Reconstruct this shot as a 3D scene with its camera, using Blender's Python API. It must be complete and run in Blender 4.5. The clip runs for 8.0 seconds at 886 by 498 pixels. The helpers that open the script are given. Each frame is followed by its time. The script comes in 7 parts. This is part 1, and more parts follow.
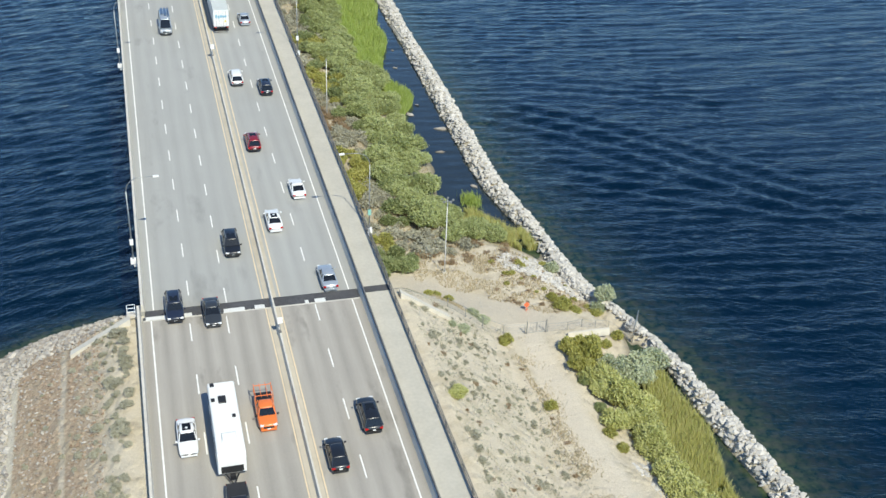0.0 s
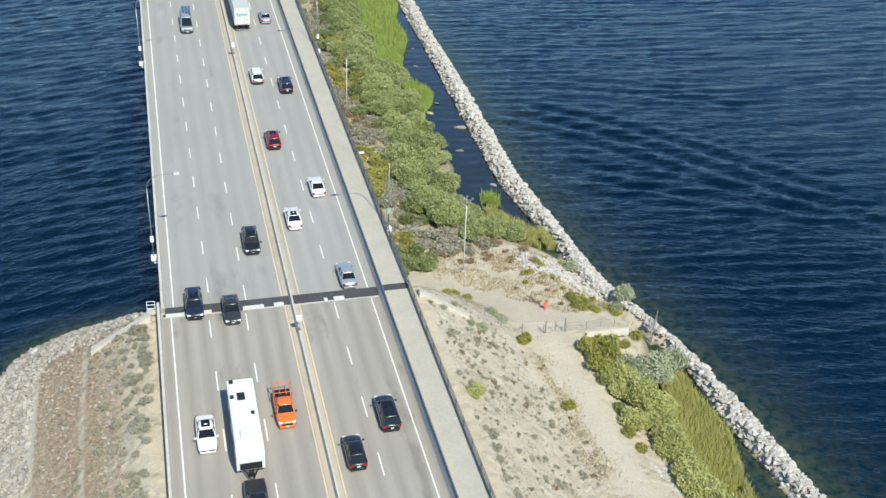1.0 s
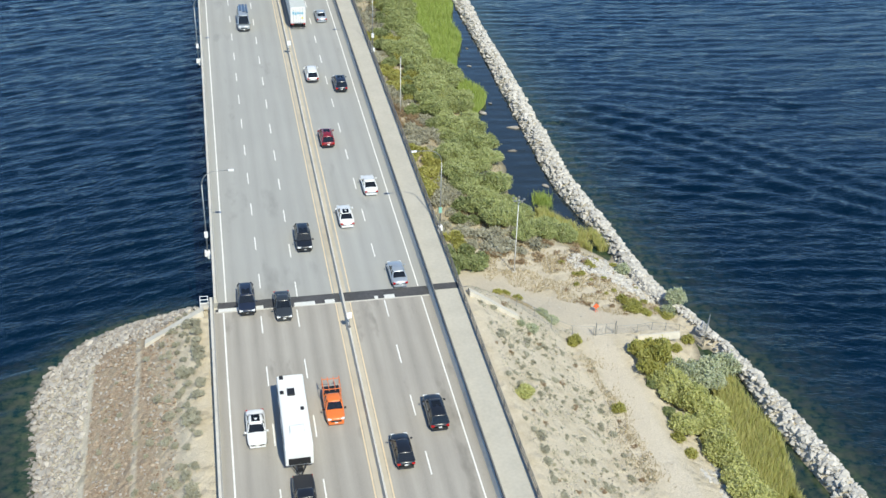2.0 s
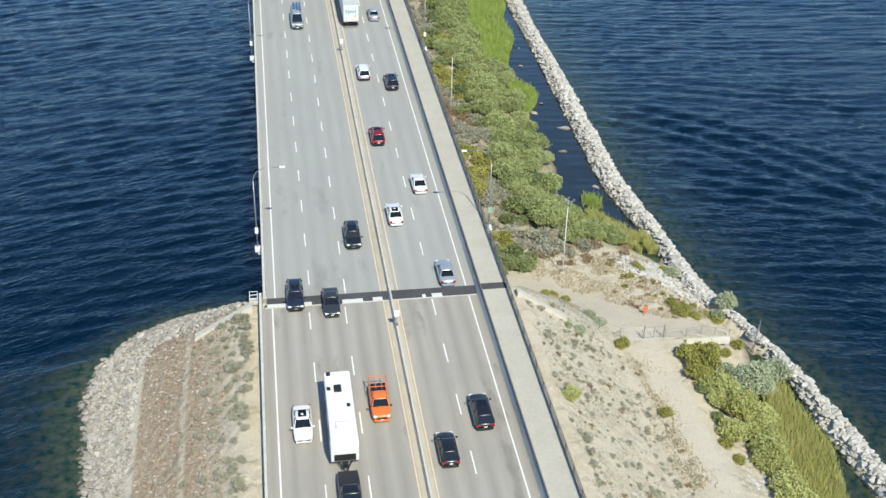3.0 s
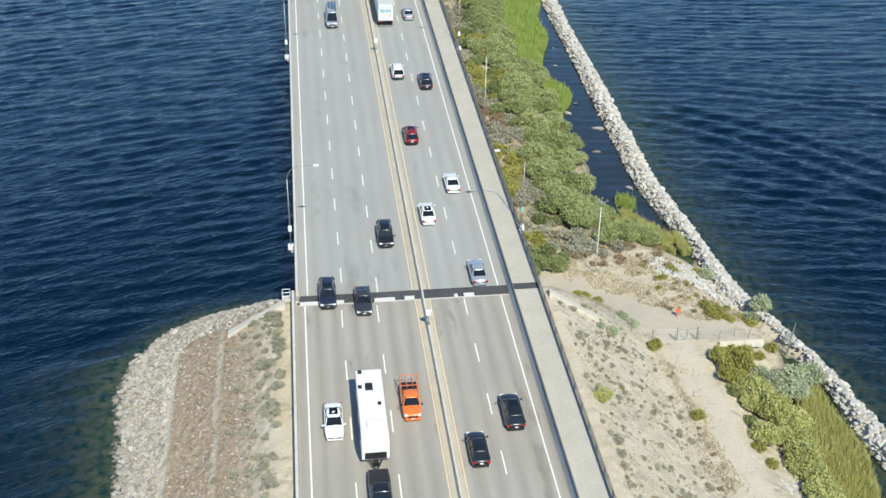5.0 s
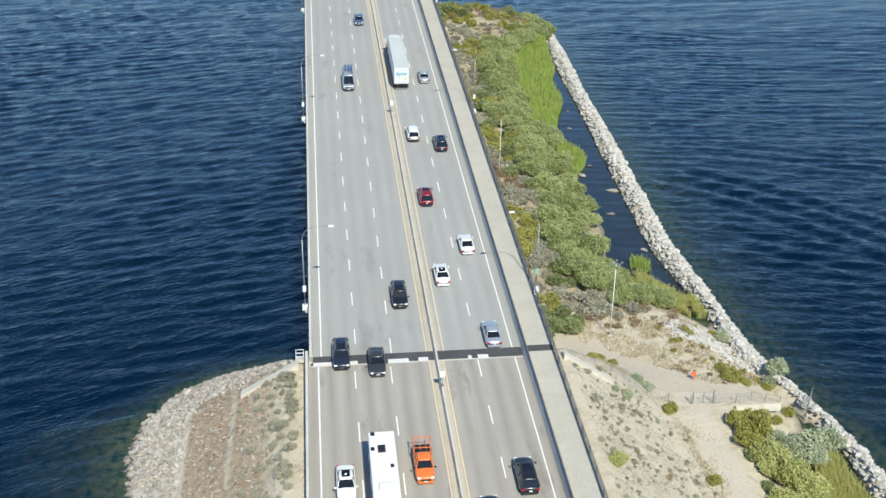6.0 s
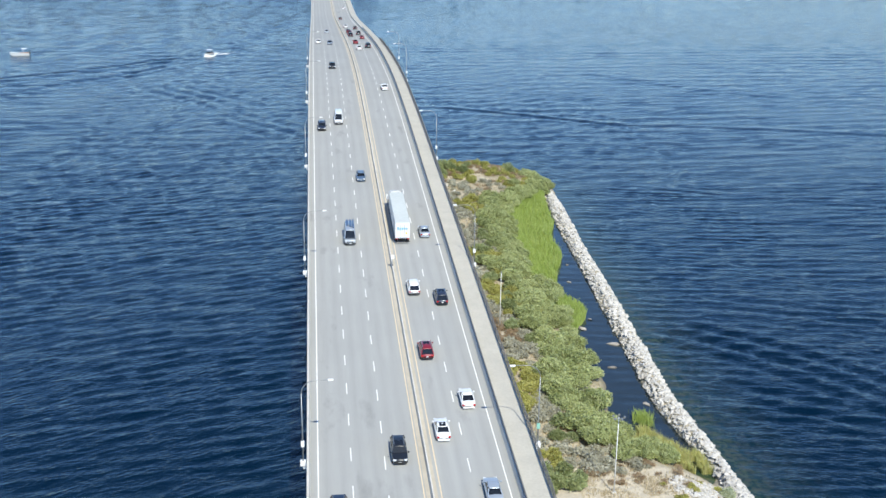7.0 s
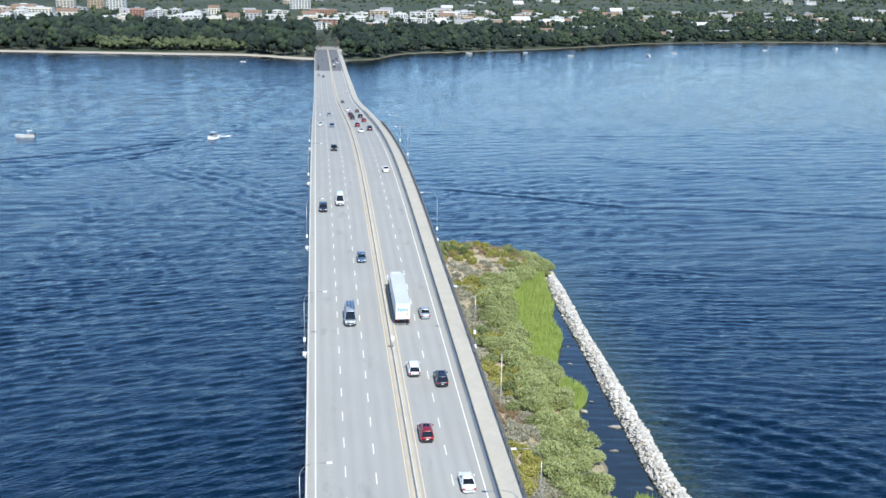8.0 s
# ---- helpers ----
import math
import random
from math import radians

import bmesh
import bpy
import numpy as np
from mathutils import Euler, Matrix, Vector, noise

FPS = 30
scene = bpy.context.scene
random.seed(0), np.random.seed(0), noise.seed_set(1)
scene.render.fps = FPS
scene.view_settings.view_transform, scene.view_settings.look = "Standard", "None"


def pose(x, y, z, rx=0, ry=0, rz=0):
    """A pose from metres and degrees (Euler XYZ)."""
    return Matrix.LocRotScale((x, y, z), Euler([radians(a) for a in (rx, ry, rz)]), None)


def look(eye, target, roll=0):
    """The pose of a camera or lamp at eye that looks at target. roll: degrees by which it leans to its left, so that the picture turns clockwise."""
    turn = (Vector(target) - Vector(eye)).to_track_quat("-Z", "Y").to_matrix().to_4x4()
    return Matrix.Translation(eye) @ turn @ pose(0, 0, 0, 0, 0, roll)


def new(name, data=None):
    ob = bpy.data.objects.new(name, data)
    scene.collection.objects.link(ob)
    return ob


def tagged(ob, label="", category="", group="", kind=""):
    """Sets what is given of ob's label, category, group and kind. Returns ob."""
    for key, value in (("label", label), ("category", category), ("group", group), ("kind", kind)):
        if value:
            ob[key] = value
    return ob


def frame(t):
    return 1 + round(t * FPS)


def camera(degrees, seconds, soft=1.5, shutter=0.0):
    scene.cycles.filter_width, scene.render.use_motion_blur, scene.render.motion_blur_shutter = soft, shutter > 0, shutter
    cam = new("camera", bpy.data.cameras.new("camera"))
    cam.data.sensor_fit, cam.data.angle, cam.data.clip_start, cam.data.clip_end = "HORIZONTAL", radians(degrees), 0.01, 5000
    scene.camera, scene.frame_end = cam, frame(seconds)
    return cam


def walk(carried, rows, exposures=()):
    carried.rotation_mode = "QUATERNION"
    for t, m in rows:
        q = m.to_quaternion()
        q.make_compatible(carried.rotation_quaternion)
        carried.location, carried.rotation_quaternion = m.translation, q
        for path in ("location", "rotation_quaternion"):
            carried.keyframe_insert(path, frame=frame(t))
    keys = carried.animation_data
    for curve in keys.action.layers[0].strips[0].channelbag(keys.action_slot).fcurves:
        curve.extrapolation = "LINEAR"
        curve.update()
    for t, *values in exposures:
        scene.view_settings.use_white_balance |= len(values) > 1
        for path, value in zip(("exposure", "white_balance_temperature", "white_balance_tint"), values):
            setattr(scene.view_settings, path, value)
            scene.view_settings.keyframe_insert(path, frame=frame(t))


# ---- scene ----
# ---- camera and its walk: a drone that hovers, pans and tilts up ----
cam = camera(44.19, 8.0, soft=1.5)
EYE = (0.85, -106.37, 77.00)
walk(cam, [
    (0.00, pose(EYE[0], EYE[1], EYE[2], 61.17, -2.20, -15.61)),
    (0.50, pose(EYE[0], EYE[1], EYE[2], 61.12, -2.14, -15.48)),
    (1.00, pose(EYE[0], EYE[1], EYE[2], 61.06, -2.00, -14.58)),
    (1.50, pose(EYE[0], EYE[1], EYE[2], 61.01, -1.77, -13.27)),
    (3.00, pose(EYE[0], EYE[1], EYE[2], 60.86, -1.14, -9.09)),
    (3.50, pose(EYE[0], EYE[1], EYE[2], 60.83, -1.00, -8.48)),
    (4.00, pose(EYE[0], EYE[1], EYE[2], 60.83, -0.95, -8.48)),
    (4.50, pose(EYE[0], EYE[1], EYE[2], 60.80, -0.87, -7.93)),
    (5.35, pose(EYE[0], EYE[1], EYE[2], 60.86, -0.72, -7.00)),
    (5.80, pose(EYE[0], EYE[1], EYE[2], 62.52, -0.65, -6.56)),
    (6.00, pose(EYE[0], EYE[1], EYE[2], 64.00, -0.70, -6.54)),
    (6.50, pose(EYE[0], EYE[1], EYE[2], 68.02, -0.71, -6.53)),
    (7.00, pose(EYE[0], EYE[1], EYE[2], 72.04, -0.69, -6.52)),
    (7.50, pose(EYE[0], EYE[1], EYE[2], 75.78, -0.86, -6.46)),
    (8.00, pose(EYE[0], EYE[1], EYE[2], 76.30, -0.81, -6.46)),
], exposures=[(0.0, 0.05, 6550, 6), (5.8, 0.05, 6550, 6), (6.5, 0.1, 6450, 8), (7.5, 0.27, 6120, 10), (8.0, 0.27, 6120, 10)])

# ---- world, sun, exposure ----
SUN_EL, SUN_AZ = 47.0, 168.0     # azimuth clockwise from +y, in degrees
world = bpy.data.worlds.new("world")
scene.world = world
world.use_nodes = True
wn = world.node_tree.nodes
sky = wn.new("ShaderNodeTexSky")
sky.sky_type = "NISHITA"
sky.sun_disc = False
sky.sun_elevation = radians(SUN_EL)
sky.sun_rotation = radians(SUN_AZ)
sky.air_density, sky.dust_density, sky.ozone_density = 1.05, 0.0, 8.0
wn["Background"].inputs["Strength"].default_value = 0.15
world.node_tree.links.new(sky.outputs[0], wn["Background"].inputs["Color"])
sun_data = bpy.data.lights.new("sun", "SUN")
sun_data.energy, sun_data.angle, sun_data.color = 4.9, radians(0.5), (1.0, 0.95, 0.795)
sun = new("sun", sun_data)
sun_dir = Vector((math.sin(radians(SUN_AZ)) * math.cos(radians(SUN_EL)),
                  math.cos(radians(SUN_AZ)) * math.cos(radians(SUN_EL)), math.sin(radians(SUN_EL))))
sun.matrix_world = look(sun_dir * 300, (0, 0, 0))

# ---- materials ----
MATS = {}


class Nodes:
    """A short way to write a node tree."""

    def __init__(self, name):
        self.mat = bpy.data.materials.new(name)
        self.mat.use_nodes = True
        self.tree = self.mat.node_tree
        self.bsdf = self.tree.nodes["Principled BSDF"]
        self.coord = self.tree.nodes.new("ShaderNodeTexCoord")

    def add(self, kind, links=(), **values):
        n = self.tree.nodes.new(kind)
        for key, value in values.items():
            if key in n.inputs:
                n.inputs[key].default_value = value
        for socket, source in links:
            self.tree.links.new(source, n.inputs[socket])
        return n

    def mapped(self, scale=(1, 1, 1), turn=0.0, source="Object"):
        first = self.add("ShaderNodeMapping", [("Vector", self.coord.outputs[source])])
        first.inputs["Rotation"].default_value = (0, 0, radians(-turn))
        n = self.add("ShaderNodeMapping", [("Vector", first.outputs[0])])
        n.inputs["Scale"].default_value = scale
        return n.outputs[0]

    def noise(self, scale, vector=None, detail=4.0, rough=0.55, warp=0.0):
        return self.add("ShaderNodeTexNoise", [("Vector", vector or self.coord.outputs["Object"])],
                        Scale=scale, Detail=detail, Roughness=rough, Distortion=warp).outputs["Fac"]

    def ramp(self, fac, *stops):
        n = self.add("ShaderNodeValToRGB", [("Fac", fac)])
        el = n.color_ramp.elements
        while len(el) < len(stops):
            el.new(0.5)
        for e, (at, c) in zip(el, stops):
            e.position = at
            e.color = (*c, 1) if len(c) == 3 else c
        return n.outputs["Color"]

    def mix(self, fac, a, b, mode="MIX"):
        n = self.tree.nodes.new("ShaderNodeMix")
        n.data_type, n.blend_type = "RGBA", mode
        for i, v in ((0, fac), (6, a), (7, b)):
            if isinstance(v, (int, float)):
                n.inputs[i].default_value = v
            elif isinstance(v, tuple):
                n.inputs[i].default_value = (*v, 1)
            else:
                self.tree.links.new(v, n.inputs[i])
        return n.outputs[2]

    def math(self, op, a, b=0.0):
        n = self.tree.nodes.new("ShaderNodeMath")
        n.operation = op
        for i, v in ((0, a), (1, b)):
            if isinstance(v, (int, float)):
                n.inputs[i].default_value = v
            else:
                self.tree.links.new(v, n.inputs[i])
        return n.outputs[0]

    def bump(self, height, strength=0.4, distance=0.05):
        n = self.add("ShaderNodeBump", [("Height", height)], Strength=strength, Distance=distance)
        self.tree.links.new(n.outputs[0], self.bsdf.inputs["Normal"])
        return n

    def base(self, colour):
        if isinstance(colour, tuple):
            self.bsdf.inputs["Base Color"].default_value = (*colour, 1)
        else:
            self.tree.links.new(colour, self.bsdf.inputs["Base Color"])

    def set(self, **values):
        for key, value in values.items():
            self.bsdf.inputs[key.replace("_", " ")].default_value = value
        return self.mat


def plain(name, colour, rough=0.6, metal=0.0, grain=8.0, amount=0.25, coat=0.0, bump=0.0):
    """A surface with slight variation at two scales."""
    if name in MATS:
        return MATS[name]
    n = Nodes(name)
    big, small = n.noise(grain * 0.12), n.noise(grain, detail=6.0)
    both = n.math("ADD", n.math("MULTIPLY", big, 0.5), n.math("MULTIPLY", small, 0.5))
    dark = tuple(c * (1 - amount) for c in colour)
    light = tuple(min(1.0, c * (1 + amount)) for c in colour)
    n.base(n.ramp(both, (0.3, dark), (0.7, light)))
    if bump:
        n.bump(small, bump, 0.03)
    MATS[name] = n.set(Roughness=rough, Metallic=metal, Coat_Weight=coat)
    return MATS[name]


def road_material(name, light, dark, streak):
    """Concrete or asphalt worn along the wheel tracks."""
    n = Nodes(name)
    xyz = n.add("ShaderNodeSeparateXYZ", [("Vector", n.coord.outputs["Object"])]).outputs
    # four wheel paths and an oil strip in each lane
    east = n.math("GREATER_THAN", xyz[0], 12.9)
    lane = n.math("FRACT", n.math("DIVIDE", n.math("SUBTRACT", xyz[0], n.math("MULTIPLY", east, 13.8)), 3.92))
    track = n.math("ABSOLUTE", n.math("SUBTRACT", n.math("ABSOLUTE", n.math("SUBTRACT", lane, 0.5)), 0.24))
    wheel = n.ramp(track, (0.0, (1, 1, 1)), (0.2, (0, 0, 0)))
    wheel = n.math("MULTIPLY", wheel, n.noise(1.0, n.mapped((0.3, 0.012, 1.0)), 3.0))
    long = n.noise(1.0, n.mapped((1.6, 0.03, 1.0)), 5.0, 0.6)
    blot = n.noise(0.08, None, 5.0, 0.6)
    fine = n.noise(9.0, None, 4.0, 0.7)
    c = n.mix(n.math("MULTIPLY", long, 0.9), light, dark)
    c = n.mix(n.math("MULTIPLY", wheel, streak), c, tuple(v * 0.72 for v in dark))
    c = n.mix(n.ramp(blot, (0.35, (0, 0, 0)), (0.75, (0.35, 0.35, 0.35))), c, tuple(v * 0.85 for v in dark))
    c = n.mix(n.ramp(fine, (0.3, (0, 0, 0)), (0.8, (0.3, 0.3, 0.3))), c, tuple(v * 1.15 for v in light))
    stain = n.ramp(n.noise(1.0, n.mapped((0.28, 0.07, 1.0)), 4.0, 0.6), (0.60, (0, 0, 0)), (0.78, (1, 1, 1)))
    c = n.mix(n.math("MULTIPLY", stain, streak), c, tuple(v * 0.55 for v in dark))
    n.base(c)
    n.bump(fine, 0.25, 0.01)
    return n.set(Roughness=0.85)


DECK = road_material("deck_concrete", (0.40, 0.398, 0.377), (0.298, 0.298, 0.283), 0.5)
ASPHALT = road_material("approach_pavement", (0.45, 0.42, 0.376), (0.262, 0.243, 0.214), 0.95)
PATH = plain("path_concrete", (0.46, 0.435, 0.375), 0.85, grain=3.0, amount=0.12, bump=0.2)
GUTTER = plain("gutter_concrete", (0.47, 0.42, 0.34), 0.9, grain=0.6, amount=0.16, bump=0.1)
BARRIER = plain("barrier_concrete", (0.57, 0.54, 0.48), 0.85, grain=2.0, amount=0.18, bump=0.2)
SEAL = plain("joint_rubber", (0.07, 0.07, 0.075), 0.8, grain=4.0, amount=0.4)
PATCH = plain("joint_patch", (0.66, 0.66, 0.64), 0.8, grain=3.0, amount=0.12)
WHITE_PAINT = plain("white_road_paint", (0.76, 0.75, 0.72), 0.7, grain=5.0, amount=0.12)
WORN_PAINT = plain("worn_road_paint", (0.60, 0.60, 0.57), 0.75, grain=3.0, amount=0.2)
YELLOW_PAINT = plain("yellow_road_paint", (0.66, 0.54, 0.37), 0.7, grain=5.0, amount=0.15)
GALV = plain("galvanised_steel", (0.36, 0.37, 0.37), 0.45, 0.7, grain=6.0, amount=0.12)
RAIL_STEEL = plain("weathered_rail", (0.17, 0.165, 0.16), 0.65, 0.1, grain=6.0, amount=0.2)
WHITE_BOX = plain("white_enamel", (0.8, 0.8, 0.8), 0.5, grain=5.0, amount=0.06)
GREEN_SIGN = plain("green_sign", (0.25, 0.5, 0.42), 0.5, grain=5.0, amount=0.1)

# ---- small mesh helpers ----
def part(name, bm, mat, parent=None, label="", smooth=False):
    """Links a bmesh as one mesh object, under a thing or a part."""
    me = bpy.data.meshes.new(name)
    bm.to_mesh(me)
    bm.free()
    if smooth:
        me.shade_smooth()
    for m in (mat if isinstance(mat, (list, tuple)) else [mat]):
        me.materials.append(m)
    ob = new(name, me)
    if parent:
        ob.parent = parent
    if label:
        ob["label"] = label
    return ob


def from_lists(name, verts, faces, mat, parent=None, smooth=False):
    me = bpy.data.meshes.new(name)
    me.from_pydata(verts, [], faces)
    if smooth:
        me.shade_smooth()
    me.materials.append(mat)
    ob = new(name, me)
    if parent:
        ob.parent = parent
    return ob


def box(bm, x0, x1, y0, y1, z0, z1, bevel=0.0):
    """A box, its edges rounded by bevel metres."""
    r = bmesh.ops.create_cube(bm, size=1.0, matrix=Matrix.Translation(((x0 + x1) / 2, (y0 + y1) / 2, (z0 + z1) / 2))
                              @ Matrix.Diagonal((x1 - x0, y1 - y0, z1 - z0, 1)))
    if bevel:
        edges = {e for v in r["verts"] for e in v.link_edges}
        bmesh.ops.bevel(bm, geom=list(edges), offset=bevel, segments=2, affect="EDGES", profile=0.7)
    return bm


def rod(bm, a, b, r0, r1=None, n=8):
    """A tapered round bar from a to b."""
    a, b = Vector(a), Vector(b)
    turn = (b - a).to_track_quat("Z", "Y").to_matrix().to_4x4()
    bmesh.ops.create_cone(bm, cap_ends=True, segments=n, radius1=r0, radius2=r0 if r1 is None else r1, depth=(b - a).length,
                          matrix=Matrix.Translation((a + b) / 2) @ turn)
    return bm


def tube(bm, points, radius, n=6):
    """One bent round bar through the points."""
    pts = [Vector(p) for p in points]
    loops = []
    for i, p in enumerate(pts):
        way = (pts[min(i + 1, len(pts) - 1)] - pts[max(i - 1, 0)]).normalized()
        side = way.cross(Vector((0, 1, 0)))
        side = (side if side.length > 0.1 else way.cross(Vector((1, 0, 0)))).normalized()
        up = side.cross(way)
        loops.append([bm.verts.new(p + (side * math.cos(a * 6.2832 / n) + up * math.sin(a * 6.2832 / n)) * radius) for a in range(n)])
    for a, b in zip(loops, loops[1:]):
        for i in range(n):
            bm.faces.new((a[i], a[(i + 1) % n], b[(i + 1) % n], b[i]))
    bm.faces.new(loops[0][::-1])
    bm.faces.new(loops[-1])
    bmesh.ops.recalc_face_normals(bm, faces=bm.faces)
    return bm


def smooth_table(keys):
    """A smooth function through (at, value) pairs."""
    xs, vs = np.array([k[0] for k in keys], float), np.array([k[1] for k in keys], float)
    slopes = np.gradient(vs, xs)

    def value(x):
        if x <= xs[0] or x >= xs[-1]:
            return float(vs[0] if x <= xs[0] else vs[-1])
        i = int(np.searchsorted(xs, x) - 1)
        h = xs[i + 1] - xs[i]
        u = (x - xs[i]) / h
        return float((2 * u ** 3 - 3 * u * u + 1) * vs[i] + (u ** 3 - 2 * u * u + u) * h * slopes[i]
                     + (3 * u * u - 2 * u ** 3) * vs[i + 1] + (u ** 3 - u * u) * h * slopes[i + 1])
    return value


# height of the carriageway over the lake along the crossing
road_z = smooth_table([(-400, 3.0), (-150, 4.0), (-32, 10.2), (0, 12.5), (34, 14.9), (75, 18.1), (114, 21.0), (163, 24.4), (210, 26.2),
                       (250, 25.8), (308, 23.4), (361, 20.0), (453, 13.8), (519, 9.2), (580, 5.8), (640, 5.0), (1040, 5.0), (1400, 6.0)])

# ---- the fill at the near end of the crossing, its point of land and the stone breakwater ----
shore_out = smooth_table([(-400, 76), (-60, 66), (-32, 63.9), (-16, 63.2), (-6, 61.8), (4, 60.0), (11, 58.5), (18, 57.7), (32, 57.5), (47, 57.0), (64, 57.9), (82, 59.0), (101, 60.1), (127, 61.2), (146, 62.7), (168, 63.7), (178, 63.6), (190, 58)])
shore_in = smooth_table([(-400, 72), (-60, 62.2), (-29, 60.5), (-16, 60.0), (-6, 60.0), (4, 57.2), (11, 55.2), (18, 54.7), (25, 55.0), (37, 53.9), (47, 53.2), (59, 53.8), (76, 54.8), (98, 56.2), (130, 58.0), (148, 58.9), (170, 60.9), (178, 61.2), (190, 57)])
pond_edge = smooth_table([(-400, 60), (-40, 52.5), (-10, 53.5), (-4, 57.0), (10, 57.0), (20, 55), (27, 51.2), (33, 47.0), (46, 45.5), (55, 47.3), (64, 47.2), (78, 47.6),
                          (92, 48.6), (104, 48.0), (118, 48.5), (140, 50), (158, 54), (166, 60), (176, 65.0), (186, 64.0), (196, 59.0), (204, 50), (215, 40)])


SAMPLED = {}


def over(f, ys):
    """A table's values for an array, by way of a fine list of samples made once."""
    if f not in SAMPLED:
        at = np.arange(-420, 1500, 1.0)
        SAMPLED[f] = at, np.array([f(a) for a in at])
    return np.interp(ys, *SAMPLED[f])


def smoother(a, b, x):
    u = np.clip((x - a) / (b - a), 0, 1)
    return u * u * (3 - 2 * u)


def land_height(x, y):
    """Ground height over the lake at arrays x, y; below zero under water."""
    left, right, front = np.maximum(-3.4 - x, 0), np.maximum(x - 27.6, 0), np.maximum(y + 1.2, 0)
    top = over(road_z, np.minimum(y, -1.2)) - 0.35
    bank = top - ((0.655 * left) ** 2.3 + (0.74 * right) ** 2.3 + (0.66 * front) ** 2.3) ** (1 / 2.3)
    edge = over(pond_edge, y)
    plateau = np.where(y < 25, 2.1, 2.1 + 1.3 * smoother(25, 60, y))
    flat = np.clip(0.33 * (edge - x), -0.9, 9.0)
    flat = np.minimum(flat, plateau + 0.03 * np.maximum(edge - x - 8, 0))
    flat = np.minimum(flat, 0.45 * (x - 6.0))
    flat = np.minimum(flat, 0.4 * (206.0 - y))
    x_out, x_in = over(shore_out, y), over(shore_in, y)
    mid, half = (x_out + x_in) / 2, np.maximum((x_out - x_in) / 2, 0.3)
    berm = np.minimum(1.35, 2.2 * (1 - np.abs(x - mid) / half)) - 5.0 * smoother(174, 184, y)
    lake = -0.35 - 0.27 * np.maximum(x - np.maximum(x_out, edge), 0)
    flat = np.where(x > np.maximum(x_out, edge), np.minimum(flat, lake), flat)
    bank = np.where(bank < 0, bank * (0.4 + 0.75 * smoother(4, 13, y)), bank)
    return np.maximum(np.maximum(np.maximum(bank, flat), berm), -8.0)


def land_z(x, y):
    return float(land_height(np.array([float(x)]), np.array([float(y)]))[0])


def make_land():
    xs, ys = np.arange(-60, 101, 1.0), np.arange(-240, 231, 1.0)
    gx, gy = np.meshgrid(xs, ys)
    gz = land_height(gx.ravel(), gy.ravel()).reshape(gx.shape)
    rough = np.array([noise.fractal(Vector((a * 0.21, b * 0.21, 0.0)), 1.0, 2.0, 4) for a, b in zip(gx.ravel(), gy.ravel())]).reshape(gx.shape)
    road = (gx > -3.6) & (gx < 27.8) & (gy < 0)
    gz = gz + np.where(road, 0, rough * 0.16)
    gz = np.where(road, gz - 0.25, gz)
    verts = [(float(a), float(b), float(c)) for a, b, c in zip(gx.ravel(), gy.ravel(), gz.ravel())]
    n = len(xs)
    faces = [(j * n + i, j * n + i + 1, (j + 1) * n + i + 1, (j + 1) * n + i) for j in range(len(ys) - 1) for i in range(n - 1)]
    ob = from_lists("ground", verts, faces, GROUND, smooth=True)
    return tagged(ob, "dry sandy gravel fill sloping down to the lake", "ground", kind="structure")


